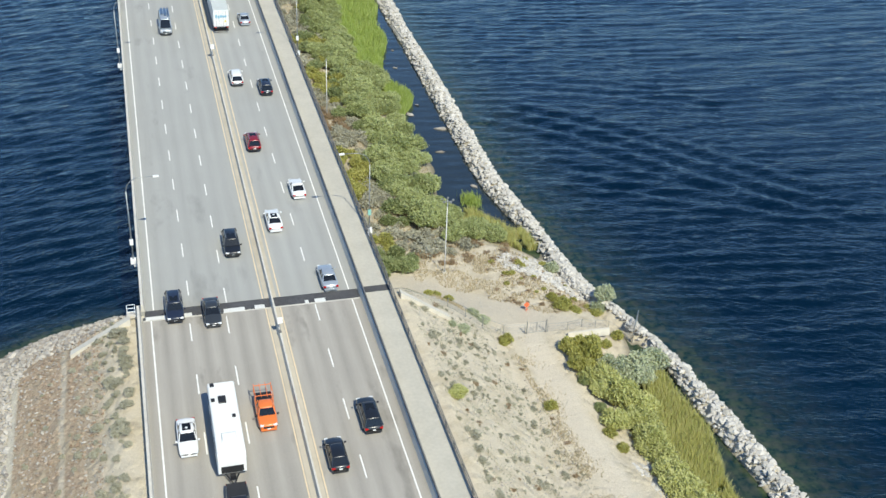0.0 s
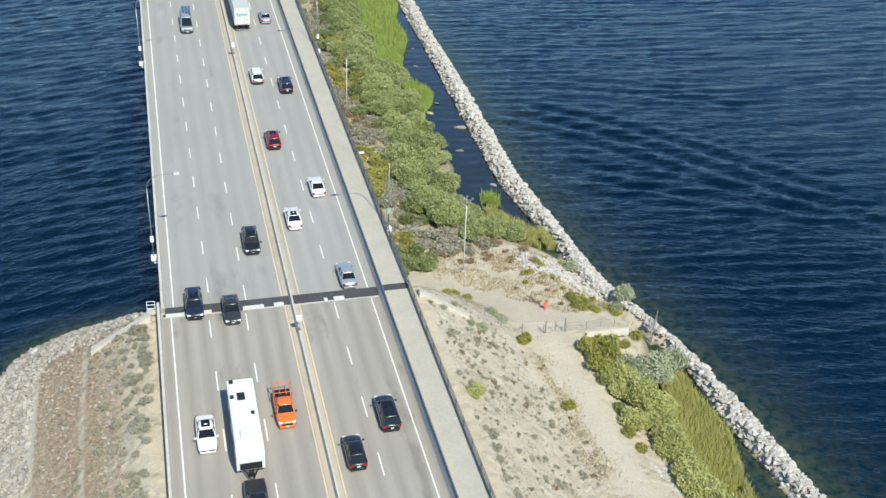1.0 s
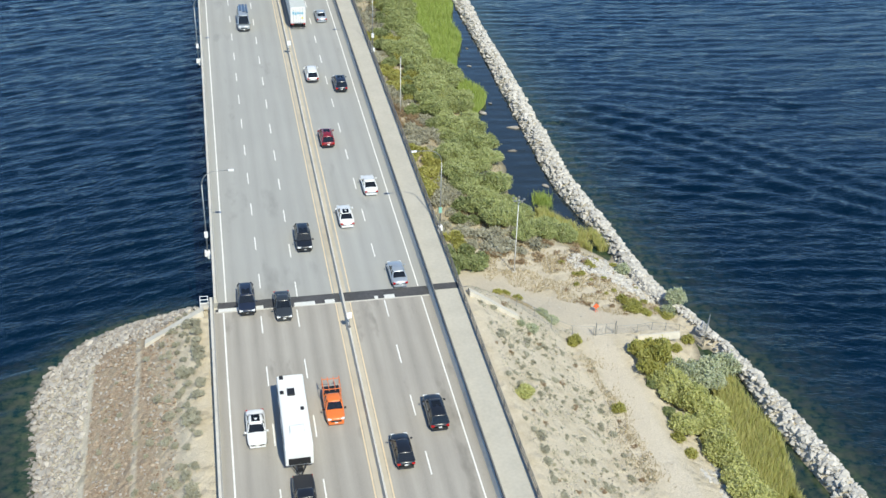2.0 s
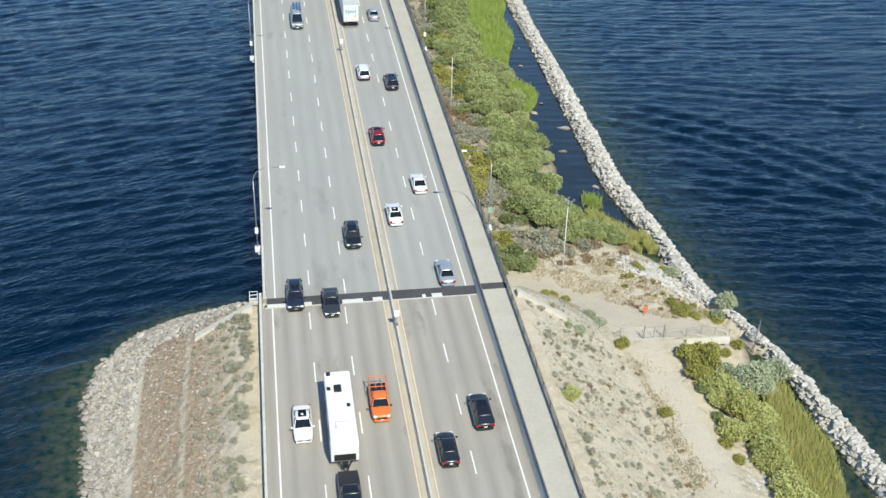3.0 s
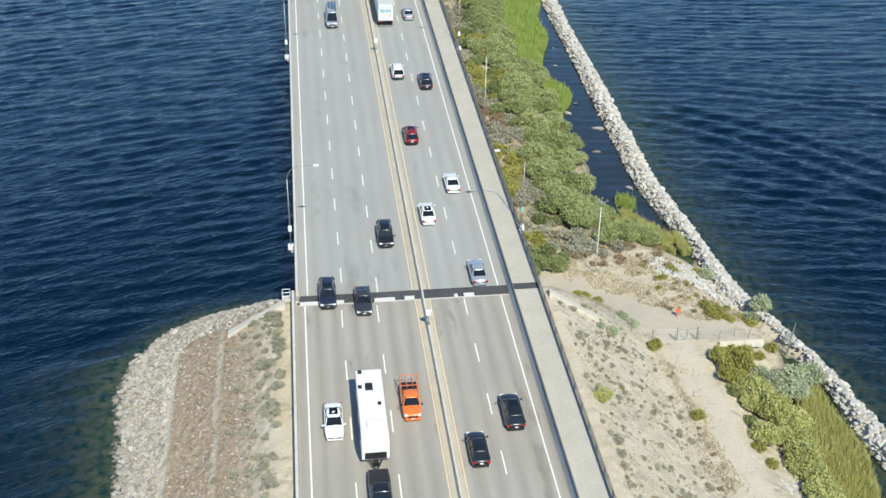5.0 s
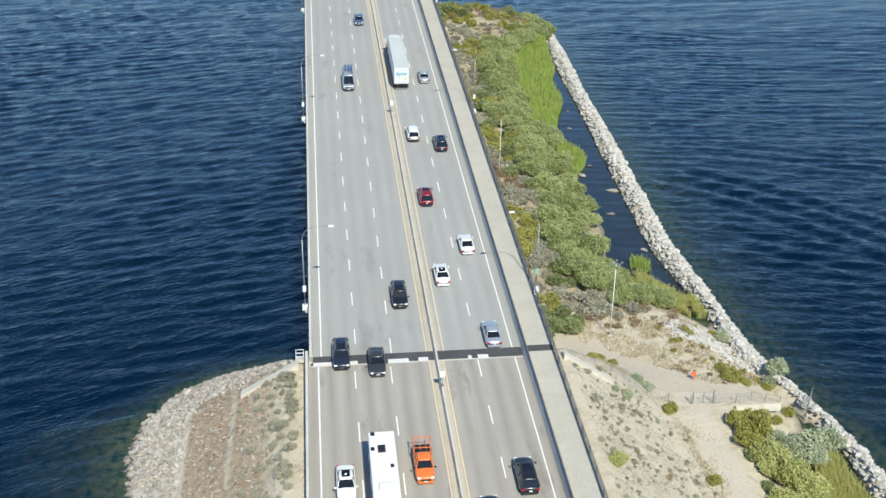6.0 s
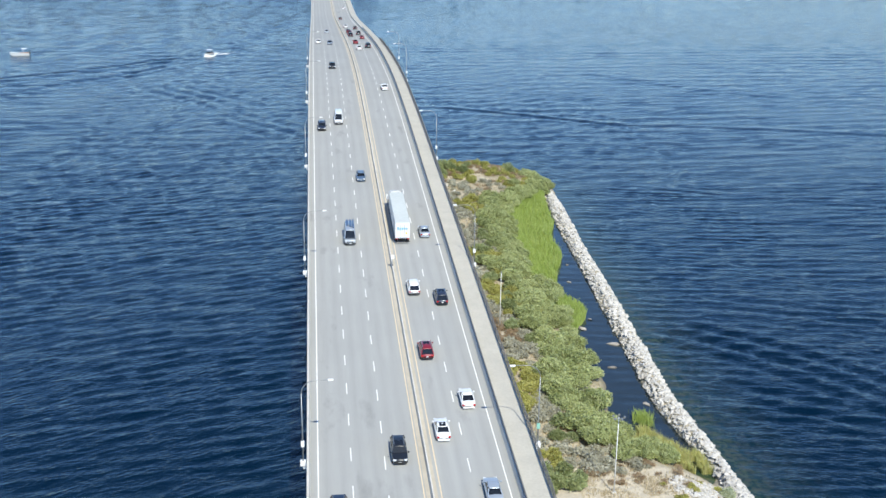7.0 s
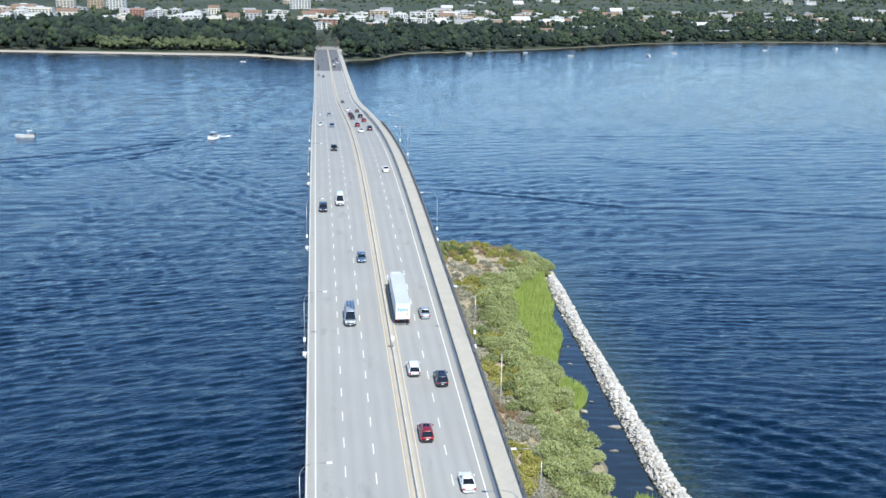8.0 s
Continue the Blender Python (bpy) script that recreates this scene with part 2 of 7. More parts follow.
def ground_material():
    n = Nodes("dry_ground")
    fine, mid, big = n.noise(7.0, None, 6.0, 0.7), n.noise(0.9, None, 6.0, 0.6), n.noise(0.12, None, 4.0, 0.5)
    xyz = n.add("ShaderNodeSeparateXYZ", [("Vector", n.coord.outputs["Object"])]).outputs
    sand = n.mix(mid, (0.74, 0.66, 0.52), (0.58, 0.505, 0.38))
    # brown mulch on the left-hand bank, in a strip along it
    strip = n.math("ADD", xyz[0], n.math("MULTIPLY", mid, 1.6))
    mulch = n.ramp(n.math("DIVIDE", n.math("ADD", strip, 20.0), 20.0), (0.262, (0, 0, 0)), (0.282, (1, 1, 1)), (0.62, (1, 1, 1)), (0.80, (0, 0, 0)))
    c = n.mix(n.math("MULTIPLY", mulch, 0.9), sand, n.mix(n.ramp(n.noise(2.2, None, 6.0, 0.75), (0.36, (0, 0, 0)), (0.62, (1, 1, 1))), (0.54, 0.405, 0.275), (0.27, 0.165, 0.095)))
    # trodden tracks
    track = n.ramp(n.math("ABSOLUTE", n.math("ADD", xyz[0], n.math("ADD", 15.2, n.math("MULTIPLY", big, 0.4)))), (0.15, (1, 1, 1)), (0.5, (0, 0, 0)))
    other = n.ramp(n.math("ABSOLUTE", n.math("ADD", xyz[0], n.math("ADD", 9.6, n.math("MULTIPLY", big, 0.6)))), (0.15, (1, 1, 1)), (0.45, (0, 0, 0)))
    track = n.math("MAXIMUM", track, n.math("MULTIPLY", other, 0.7))
    track = n.math("MULTIPLY", track, n.math("LESS_THAN", xyz[1], 2.0))
    c = n.mix(n.math("MULTIPLY", track, 0.9), c, (0.68, 0.62, 0.50))
    # the gravel track and lot
    wob = n.math("MULTIPLY", n.noise(0.35, None, 3.0), 1.6)
    drift = n.math("MULTIPLY", n.math("SUBTRACT", big, 0.5), 3.0)
    lane = n.ramp(n.math("DIVIDE", n.math("ABSOLUTE", n.math("SUBTRACT", n.math("ADD", n.math("ADD", xyz[0], drift), wob), 45.2)), 3.0), (0.45, (1, 1, 1)), (0.75, (0, 0, 0)))
    lane = n.math("MULTIPLY", lane, n.math("LESS_THAN", xyz[1], 3.0))
    across = n.math("ABSOLUTE", n.math("SUBTRACT", n.math("ADD", n.math("ADD", xyz[1], n.math("MULTIPLY", xyz[0], 0.73)), wob), 38.3))
    lot = n.math("MULTIPLY", n.ramp(n.math("DIVIDE", across, 5.0), (0.55, (1, 1, 1)), (0.85, (0, 0, 0))), n.math("GREATER_THAN", xyz[1], 0.5))
    lot = n.math("MULTIPLY", lot, n.math("LESS_THAN", xyz[2], 4.5))
    c = n.mix(n.math("MULTIPLY", lot, n.ramp(n.noise(0.3, None, 5.0, 0.6), (0.3, (0.9, 0.9, 0.9)), (0.7, (0.3, 0.3, 0.3)))), c, n.mix(fine, (0.62, 0.56, 0.465), (0.47, 0.42, 0.345)))
    c = n.mix(n.math("MULTIPLY", lane, 0.9), c, n.mix(fine, (0.76, 0.68, 0.55), (0.63, 0.56, 0.45)))
    patchy = n.math("MULTIPLY", n.ramp(n.noise(0.33, None, 5.0, 0.65), (0.5, (0, 0, 0)), (0.62, (1, 1, 1))), n.math("SUBTRACT", 1.0, n.math("MAXIMUM", lane, lot)))
    c = n.mix(n.math("MULTIPLY", patchy, 0.45), c, (0.45, 0.375, 0.25))
    hummock = n.add("ShaderNodeTexVoronoi", [("Vector", n.coord.outputs["Object"])], Scale=0.75)
    mound = n.ramp(hummock.outputs["Distance"], (0.1, (1, 1, 1)), (0.55, (0, 0, 0)))
    rough = n.math("MULTIPLY", mound, n.math("SUBTRACT", 1.0, n.math("MAXIMUM", lane, lot)))
    c = n.mix(n.math("MULTIPLY", rough, 0.25), c, (0.42, 0.38, 0.28))
    green = n.ramp(n.math("MULTIPLY", big, n.math("GREATER_THAN", xyz[1], 24.0)), (0.3, (0, 0, 0)), (0.6, (1, 1, 1)))
    c = n.mix(n.math("MULTIPLY", green, 0.6), c, (0.24, 0.21, 0.11))
    c = n.mix(n.ramp(fine, (0.35, (0, 0, 0)), (0.75, (0.6, 0.6, 0.6))), c, (0.36, 0.31, 0.235))
    wet = n.ramp(xyz[2], (0.0, (1, 1, 1)), (0.35, (0, 0, 0)))
    c = n.mix(n.math("MULTIPLY", wet, 0.7), c, (0.09, 0.085, 0.06))
    n.base(c)
    n.bump(n.math("ADD", n.math("ADD", fine, n.math("MULTIPLY", mid, 1.5)), n.math("MULTIPLY", rough, 1.2)), 0.8, 0.16)
    return n.set(Roughness=0.95)


def water_material():
    n = Nodes("lake_water")
    depth = n.add("ShaderNodeAttribute")
    depth.attribute_name = "depth"
    patch = n.noise(0.012, n.mapped((1.0, 2.2, 1.0), 10.0), 3.0, 0.5)
    deep = n.mix(patch, (0.0003, 0.0070, 0.0165), (0.0006, 0.0095, 0.0215))
    bed = n.mix(n.ramp(n.noise(0.9, None, 5.0, 0.65), (0.4, (0, 0, 0)), (0.62, (1, 1, 1))), (0.012, 0.036, 0.02), (0.075, 0.095, 0.045))
    sunk = n.add("ShaderNodeTexVoronoi", [("Vector", n.coord.outputs["Object"])], Scale=0.8)
    bed = n.mix(n.ramp(sunk.outputs["Distance"], (0.25, (0.55, 0.55, 0.55)), (0.6, (0, 0, 0))), bed, (0.10, 0.10, 0.062))
    lake = n.mix(n.ramp(depth.outputs["Fac"], (0.0, (0, 0, 0)), (0.12, (0.25, 0.25, 0.25)), (0.34, (0.76, 0.76, 0.76)), (0.85, (1, 1, 1))), bed, deep)
    pond = n.add("ShaderNodeAttribute")
    pond.attribute_name = "pond"
    murk = n.mix(n.noise(0.25, None, 4.0), (0.016, 0.024, 0.030), (0.030, 0.039, 0.043))
    n.base(n.mix(pond.outputs["Fac"], lake, murk))
    side = n.math("GREATER_THAN", n.add("ShaderNodeSeparateXYZ", [("Vector", n.coord.outputs["Object"])]).outputs[0], 13.0)

    def either(scale, *rest):
        """The same ripples, turned with the wind waves of each side of the crossing."""
        one, two = (n.noise(1.0, n.mapped(scale, turn), *rest) for turn in (25.0, -16.0))
        return n.math("ADD", one, n.math("MULTIPLY", side, n.math("SUBTRACT", two, one)))

    chop = either((0.32, 1.0, 1.0), 4.0, 0.62, 0.6)
    small = n.noise(1.0, n.mapped((0.75, 1.4, 1.0), 6.0), 3.0, 0.6, 0.5)
    ridge = n.math("SUBTRACT", 1.0, n.math("ABSOLUTE", n.math("SUBTRACT", n.math("MULTIPLY", either((0.24, 0.75, 1.0), 3.0, 0.6, 0.6), 2.0), 1.0)))
    chop = n.math("ADD", chop, n.math("MULTIPLY", n.math("POWER", ridge, 3.0), 0.5))
    h = n.math("ADD", n.math("MULTIPLY", chop, 1.7), n.math("MULTIPLY", small, 0.3))
    xyz = n.add("ShaderNodeSeparateXYZ", [("Vector", n.coord.outputs["Object"])]).outputs
    # longer waves further out
    out = n.ramp(n.math("DIVIDE", xyz[1], 900.0), (0.12, (0, 0, 0)), (0.5, (0.75, 0.75, 0.75)), (1.0, (1, 1, 1)))
    h = n.math("ADD", h, n.math("MULTIPLY", n.math("MULTIPLY", either((0.13, 0.34, 1.0), 3.0, 0.65, 0.5), out), 6.0))
    ripples = n.bump(h, 1.0, 0.068)
    # the lee of the crossing lies calmer further out
    lee = n.math("MULTIPLY", side, n.ramp(n.math("DIVIDE", xyz[1], 800.0), (0.04, (0, 0, 0)), (0.3, (0.42, 0.42, 0.42))))
    calm = n.ramp(depth.outputs["Fac"], (0.14, (0.12, 0.12, 0.12)), (0.4, (1, 1, 1)))
    n.tree.links.new(n.math("MULTIPLY", calm, n.math("SUBTRACT", 1.0, lee)), ripples.inputs["Strength"])
    return n.set(Roughness=0.07, IOR=1.5, Specular_Tint=(0.25, 0.70, 1.0, 1.0))


GROUND = ground_material()
WATER = water_material()


def wave_trains(gx, gy, seed, count, shortest, ratio, heading, spread):
    """Small waves of many lengths that run about one way, with sharpened crests."""
    rnd = random.Random(seed)
    h = np.zeros_like(gx)
    for i in range(count):
        length = shortest * ratio ** (i / (count - 1))
        turn = radians(heading + rnd.gauss(0, spread))
        k = 2 * math.pi / length
        u = k * (gx * math.sin(turn) + gy * math.cos(turn)) + rnd.uniform(0, 2 * math.pi)
        u = u + 0.7 * np.sin(0.021 * gx * rnd.uniform(0.5, 1.5) + 0.017 * gy * rnd.uniform(0.5, 1.5) + rnd.uniform(0, 6))
        h += WAVE_STEEP / k * rnd.uniform(0.5, 1.3) * (np.sin(u) + 0.28 * np.cos(2 * u))
    return h


def wave_height(gx, gy):
    """Wind waves on either side of the crossing, longer ones further out, in gusts."""
    side, far = smoother(0, 26, gx), smoother(200, 600, gy)
    near = wave_trains(gx, gy, 41, 30, 1.8, 2.15, -28, 13) * (1 - side) + wave_trains(gx, gy, 43, 30, 1.8, 2.15, 14, 17) * side
    wide = wave_trains(gx, gy, 47, 18, 6.0, 2.1, -6, 22)
    gust = 1.0 + 0.22 * np.sin(gx * 0.019 + 0.7 * np.sin(gy * 0.013)) * np.sin(gy * 0.023 + 1.0 + 0.9 * np.sin(gx * 0.011))
    return gust * (near * (1 - far) + wide * (0.22 + (0.34 - 0.2 * side) * far))


def swell(gx, gy, x0, y0, dx, dy, reach, wide, length, high):
    """Parallel crests that a passing boat has left along a line."""
    size = math.hypot(dx, dy)
    dx, dy = dx / size, dy / size
    along = (gx - x0) * dx + (gy - y0) * dy
    off = (gy - y0) * dx - (gx - x0) * dy + wide * 0.25 * np.sin(along * 0.06 + x0)
    near = 1 - smoother(0.3, 1.0, np.abs(off) / wide)
    ends = 1 - smoother(0.7, 1.0, np.abs(along - reach / 2) / (reach / 2))
    u = off * 2 * math.pi / length
    return high * near * ends * (np.sin(u) + 0.3 * np.cos(2 * u))


WAVE_STEEP = 0.046
SWELLS = [(60, 80, 1, -1, 75, 13, 5.6, 0.21), (64, 55, 1, -0.75, 60, 11, 5.0, 0.13), (72, 92, 1, -0.5, 90, 9, 5.0, 0.10), (41, 307, 61, -35, 90, 4, 7.0, 0.24), (109, 268, 88, -23, 260, 4, 7.0, 0.22),
          (66, 188, 60, -22, 300, 6, 5.0, 0.10), (110, 392, 43, -41, 120, 9, 8.0, 0.2), (-3, 619, -39, -122, 150, 6, 9.0, 0.5), (-56, 440, -77, -63, 170, 7, 9.0, 0.46), (-60, 422, -45, -66, 130, 7, 9.0, 0.4),
          (-62, 372, 23, -54, 75, 22, 8.5, 0.2), (-30, 300, 23, -48, 60, 18, 8.0, 0.14)]


def make_water():
    xs = np.concatenate([np.arange(-3200, -640, 80.0), np.arange(-640, -80, 4.4), np.arange(-80, 110, 1.5), np.arange(110, 840, 4.4), np.arange(840, 3300, 80.0)])
    ys = np.concatenate([np.arange(-900, -110, 30.0), np.arange(-100, 180, 0.75), np.arange(180, 480, 1.3), np.arange(480, 1420, 2.6), np.arange(1420, 1640, 40.0)])
    gx, gy = (g.ravel() for g in np.meshgrid(xs, ys))
    depth = np.clip(-land_height(gx, gy) / 5.0, 0, 1)
    open_water = smoother(0.02, 0.35, depth) * smoother(-640, -600, gx) * (1 - smoother(790, 830, gx)) * (1 - smoother(1360, 1410, gy)) * smoother(-125, -105, gy)
    far = smoother(300, 700, gy)
    gz = wave_height(gx, gy)
    for line in SWELLS:
        gz += swell(gx, gy, *line)
    gz = gz * (0.06 + 0.94 * open_water) * (1 - 0.4 * far)
    gz = np.where(open_water > 0, gz, 0.0)
    n, m = len(xs), len(ys)
    corner = (np.arange(m - 1)[:, None] * n + np.arange(n - 1)[None, :]).ravel()
    faces = np.stack([corner, corner + 1, corner + n + 1, corner + n], 1).ravel()
    me = bpy.data.meshes.new("water")
    me.vertices.add(n * m)
    me.vertices.foreach_set("co", np.stack([gx, gy, gz], 1).astype(np.float32).ravel())
    me.loops.add(len(faces))
    me.loops.foreach_set("vertex_index", faces.astype(np.int32))
    me.polygons.add(len(corner))
    me.polygons.foreach_set("loop_start", np.arange(0, len(faces), 4, dtype=np.int32))
    me.polygons.foreach_set("use_smooth", np.ones(len(corner), dtype=bool))
    me.update(calc_edges=True)
    me.validate()
    me.materials.append(WATER)
    pond = smoother(24, 30, gy) * (1 - smoother(168, 174, gy)) * (gx > 40) * (gx < over(shore_in, gy) + 1.5)
    at = me.attributes.new("pond", "FLOAT", "POINT")
    at.data.foreach_set("value", pond.astype(np.float32))
    at = me.attributes.new("depth", "FLOAT", "POINT")
    at.data.foreach_set("value", depth.astype(np.float32))
    return tagged(new("water", me), "deep blue lake water with small wind ripples", "lake", kind="structure")


# unseen dark sheet, added so reflection rays below the surface miss the lower sky
bed = from_lists("lake_bed", [(-3300, -1000, -9), (3300, -1000, -9), (3300, 4900, -9), (-3300, 4900, -9)], [(0, 1, 2, 3)], plain("reflection_stop_dark", (0.02, 0.04, 0.05), 0.9, grain=0.1))
tagged(bed, "unseen dark sheet added under the lake to block stray reflections", "lake bed", kind="structure")
make_land()
make_water()

# ---- the bridge and its approach road ----
X_RIGHT = 21.66
NEAR_END, FAR_END, START = -330.0, 1100.0, -1.0


def stations(y0, y1, step):
    k = max(1, int(round((y1 - y0) / step)))
    return [y0 + (y1 - y0) * i / k for i in range(k + 1)]


def sweep(name, section, y0, y1, mat, parent=None, label="", step=6.0):
    """A closed cross-section (x, height over the road) carried along the road."""
    verts, faces, m = [], [], len(section)
    at = stations(y0, y1, step)
    for y in at:
        z = road_z(y)
        verts += [(x, y, z + h) for x, h in section]
    for k in range(len(at) - 1):
        for i in range(m):
            a, b = k * m + i, k * m + (i + 1) % m
            faces.append((b, a, a + m, b + m))
    faces += [tuple(range(m)), tuple(range((len(at) - 1) * m, len(at) * m))[::-1]]
    ob = from_lists(name, verts, faces, mat, parent)
    if label:
        ob["label"] = label
    return ob


def strip(x0, x1, h0, h1):
    """A flat rectangular section."""
    return [(x0, h1), (x1, h1), (x1, h0), (x0, h0)][::-1]


bridge = tagged(new("bridge"), "long light grey concrete highway bridge rising over the lake", "bridge", kind="structure")
approach = tagged(new("approach_road"), "worn brownish grey highway pavement on the fill", "road", kind="structure")
sweep("deck", [(-1.35, -1.0), (4.0, -2.6), (20.0, -2.6), (26.35, -1.0), (26.35, -0.004), (-1.35, -0.004)], START, FAR_END, DECK, bridge)
sweep("overlay", strip(-1.25, 22.6, -0.02, -0.0005), 820.0, FAR_END, road_material("far_overlay", (0.17, 0.175, 0.18), (0.11, 0.115, 0.12), 0.4), bridge, "darker asphalt overlay at the far end")
sweep("pavement", strip(-1.75, 26.35, -1.0, -0.004), NEAR_END, -2.95, ASPHALT, approach)
sweep("joint_seal", strip(-0.9, 22.6, -0.6, -0.02), -2.2, START, SEAL, bridge, "dark rubber expansion joint")
sweep("joint_seal", strip(23.22, 26.28, 0.0, 0.15), -2.2, START, SEAL, bridge, "dark rubber expansion joint")
sweep("joint_curb", strip(-1.75, 26.35, -0.9, -0.61), -2.95, START, BARRIER, bridge)
sweep("joint_apron", strip(-1.2, 22.6, -0.6, -0.03), -2.72, -2.202, SEAL, approach)
sweep("joint_lip", strip(-1.2, 22.6, -0.6, -0.006), -2.945, -2.722, BARRIER, approach, "pale concrete lip of the joint")
for k, (x0, x1, back) in enumerate(((-0.9, 4.0, -2.45), (5.3, 6.5, -2.5), (7.4, 9.7, -2.55), (10.8, 11.9, -2.45), (16.4, 16.8, -2.4), (17.5, 18.7, -2.5))):
    sweep("joint_patch", strip(x0, x1, -0.02, 0.004 + 0.001 * (k % 2)), back - 0.3, -2.15 + 0.06 * (k % 2), PATCH, approach, "fresh white concrete patch")
for owner, y0, y1 in ((bridge, START, FAR_END), (approach, NEAR_END, START - 0.06)):
    out = 0.0 if owner is bridge else 0.45
    sweep("edge_barrier", [(x - out, h) for x, h in ((-1.35, 0), (-0.92, 0), (-1.0, 0.35), (-1.04, 0.86), (-1.3, 0.86), (-1.35, 0.3))], y0, y1, BARRIER, owner)
    sweep("median_barrier", [(12.575, 0), (13.005, 0), (12.94, 0.25), (12.88, 0.72), (12.7, 0.72), (12.64, 0.25)], y0, y1, BARRIER, owner)
    sweep("path_barrier", [(22.65, 0), (23.2, 0), (23.14, 0.5), (23.08, 0.75), (22.82, 0.75), (22.72, 0.3)], y0, y1, BARRIER, owner)
    for h0, h1 in ((0.92, 1.0), (1.14, 1.26)):
        sweep("barrier_rail", strip(22.9, 23.02, h0, h1), y0, min(y1, 420), RAIL_STEEL, owner, "dark steel rail on the barrier")
for owner, y0, y1 in ((bridge, START, FAR_END), (approach, NEAR_END, -2.21)):
    sweep("path_slab", strip(23.21, 26.3, 0, 0.16), y0, y1, PATH, owner, "pale concrete walking and cycling path")
for owner, y0, y1 in ((bridge, START, FAR_END), (approach, NEAR_END, -2.96)):
    for x0, x1 in ((12.08, 12.57), (13.01, 13.4)):
        sweep("median_gutter", strip(x0, x1, -0.01, 0.012), y0, y1, GUTTER, owner, "pale concrete gutter beside the median")
    west, inner, outer = (-0.02, 11.78, 13.73) if owner is bridge else (-0.36, 11.86, 13.48)
    for x, w, m in ((west - 0.07, 0.16, WHITE_PAINT), (X_RIGHT - 0.07, 0.15, WHITE_PAINT), (inner, 0.15, YELLOW_PAINT), (outer, 0.15, YELLOW_PAINT)):
        sweep("edge_line", strip(x, x + w, -0.002, 0.003), y0, y1, m, owner)


def lane_dashes():
    """Broken white lines: the near ones are parts, the far ones one mesh."""
    far_v, far_f = [], []
    near = 0
    for lane, start, pitch, back, step in ((3.9, 4.1, 8.02, -4.1, 8.72), (7.86, 1.9, 8.05, -3.5, 8.7), (17.7, 8.7, 8.15, -3.1, 8.15)):
        ends = [start + pitch * k for k in range(132)] + [back - step * k for k in range(12)]
        for y1 in ends:
            x = lane - (0.0 if y1 > 0 else 0.28)
            y0 = max(y1 - 2.95, START) if y1 > 0 else y1 - 3.1
            z0, z1, w = road_z(y0) + 0.004, road_z(y1) + 0.004, 0.07
            if y0 < 260 and near < 290:
                owner = bridge if y0 > START else approach
                me = bpy.data.meshes.new("lane_dash")
                me.from_pydata([(x - w, y0, z0), (x + w, y0, z0), (x + w, y1, z1), (x - w, y1, z1), (x - w, y0, z0 - 0.006), (x + w, y0, z0 - 0.006), (x + w, y1, z1 - 0.006), (x - w, y1, z1 - 0.006)], [],
                               [(0, 1, 2, 3), (4, 7, 6, 5), (0, 4, 5, 1), (1, 5, 6, 2), (2, 6, 7, 3), (3, 7, 4, 0)])
                me.materials.append(WHITE_PAINT)
                ob = new("lane_dash", me)
                ob.parent = owner
                near += 1
            else:
                k = len(far_v)
                far_v += [(x - w, y0, z0), (x + w, y0, z0), (x + w, y1, z1), (x - w, y1, z1)]
                far_f.append((k, k + 1, k + 2, k + 3))
    ob = from_lists("far_lane_dashes", far_v, far_f, WORN_PAINT, bridge)
    tagged(ob, kind="stuff")


def railing(x, y0, y1, owner, high, pitch, mat):
    """Posts, three rails and close bars along the outside of the path."""
    for h in (0.28, high * 0.62, high):
        sweep("rail", strip(x - 0.035, x + 0.035, h - 0.04, h + 0.03), y0, y1, mat, owner)
    verts, faces = [], []
    y, k = y0, 0
    while y < y1:
        r = 0.05 if k % 10 == 0 else 0.014
        z = road_z(y)
        b = len(verts)
        verts += [(x + sx * r, y + sy * r, z + h) for h in (0.1, high + 0.02) for sx, sy in ((-1, -1), (1, -1), (1, 1), (-1, 1))]
        faces += [(b, b + 1, b + 5, b + 4), (b + 1, b + 2, b + 6, b + 5), (b + 2, b + 3, b + 7, b + 6), (b + 3, b, b + 4, b + 7), (b + 4, b + 5, b + 6, b + 7)]
        y += pitch
        k += 1
    tagged(from_lists("rail_bars", verts, faces, mat, owner), kind="stuff")


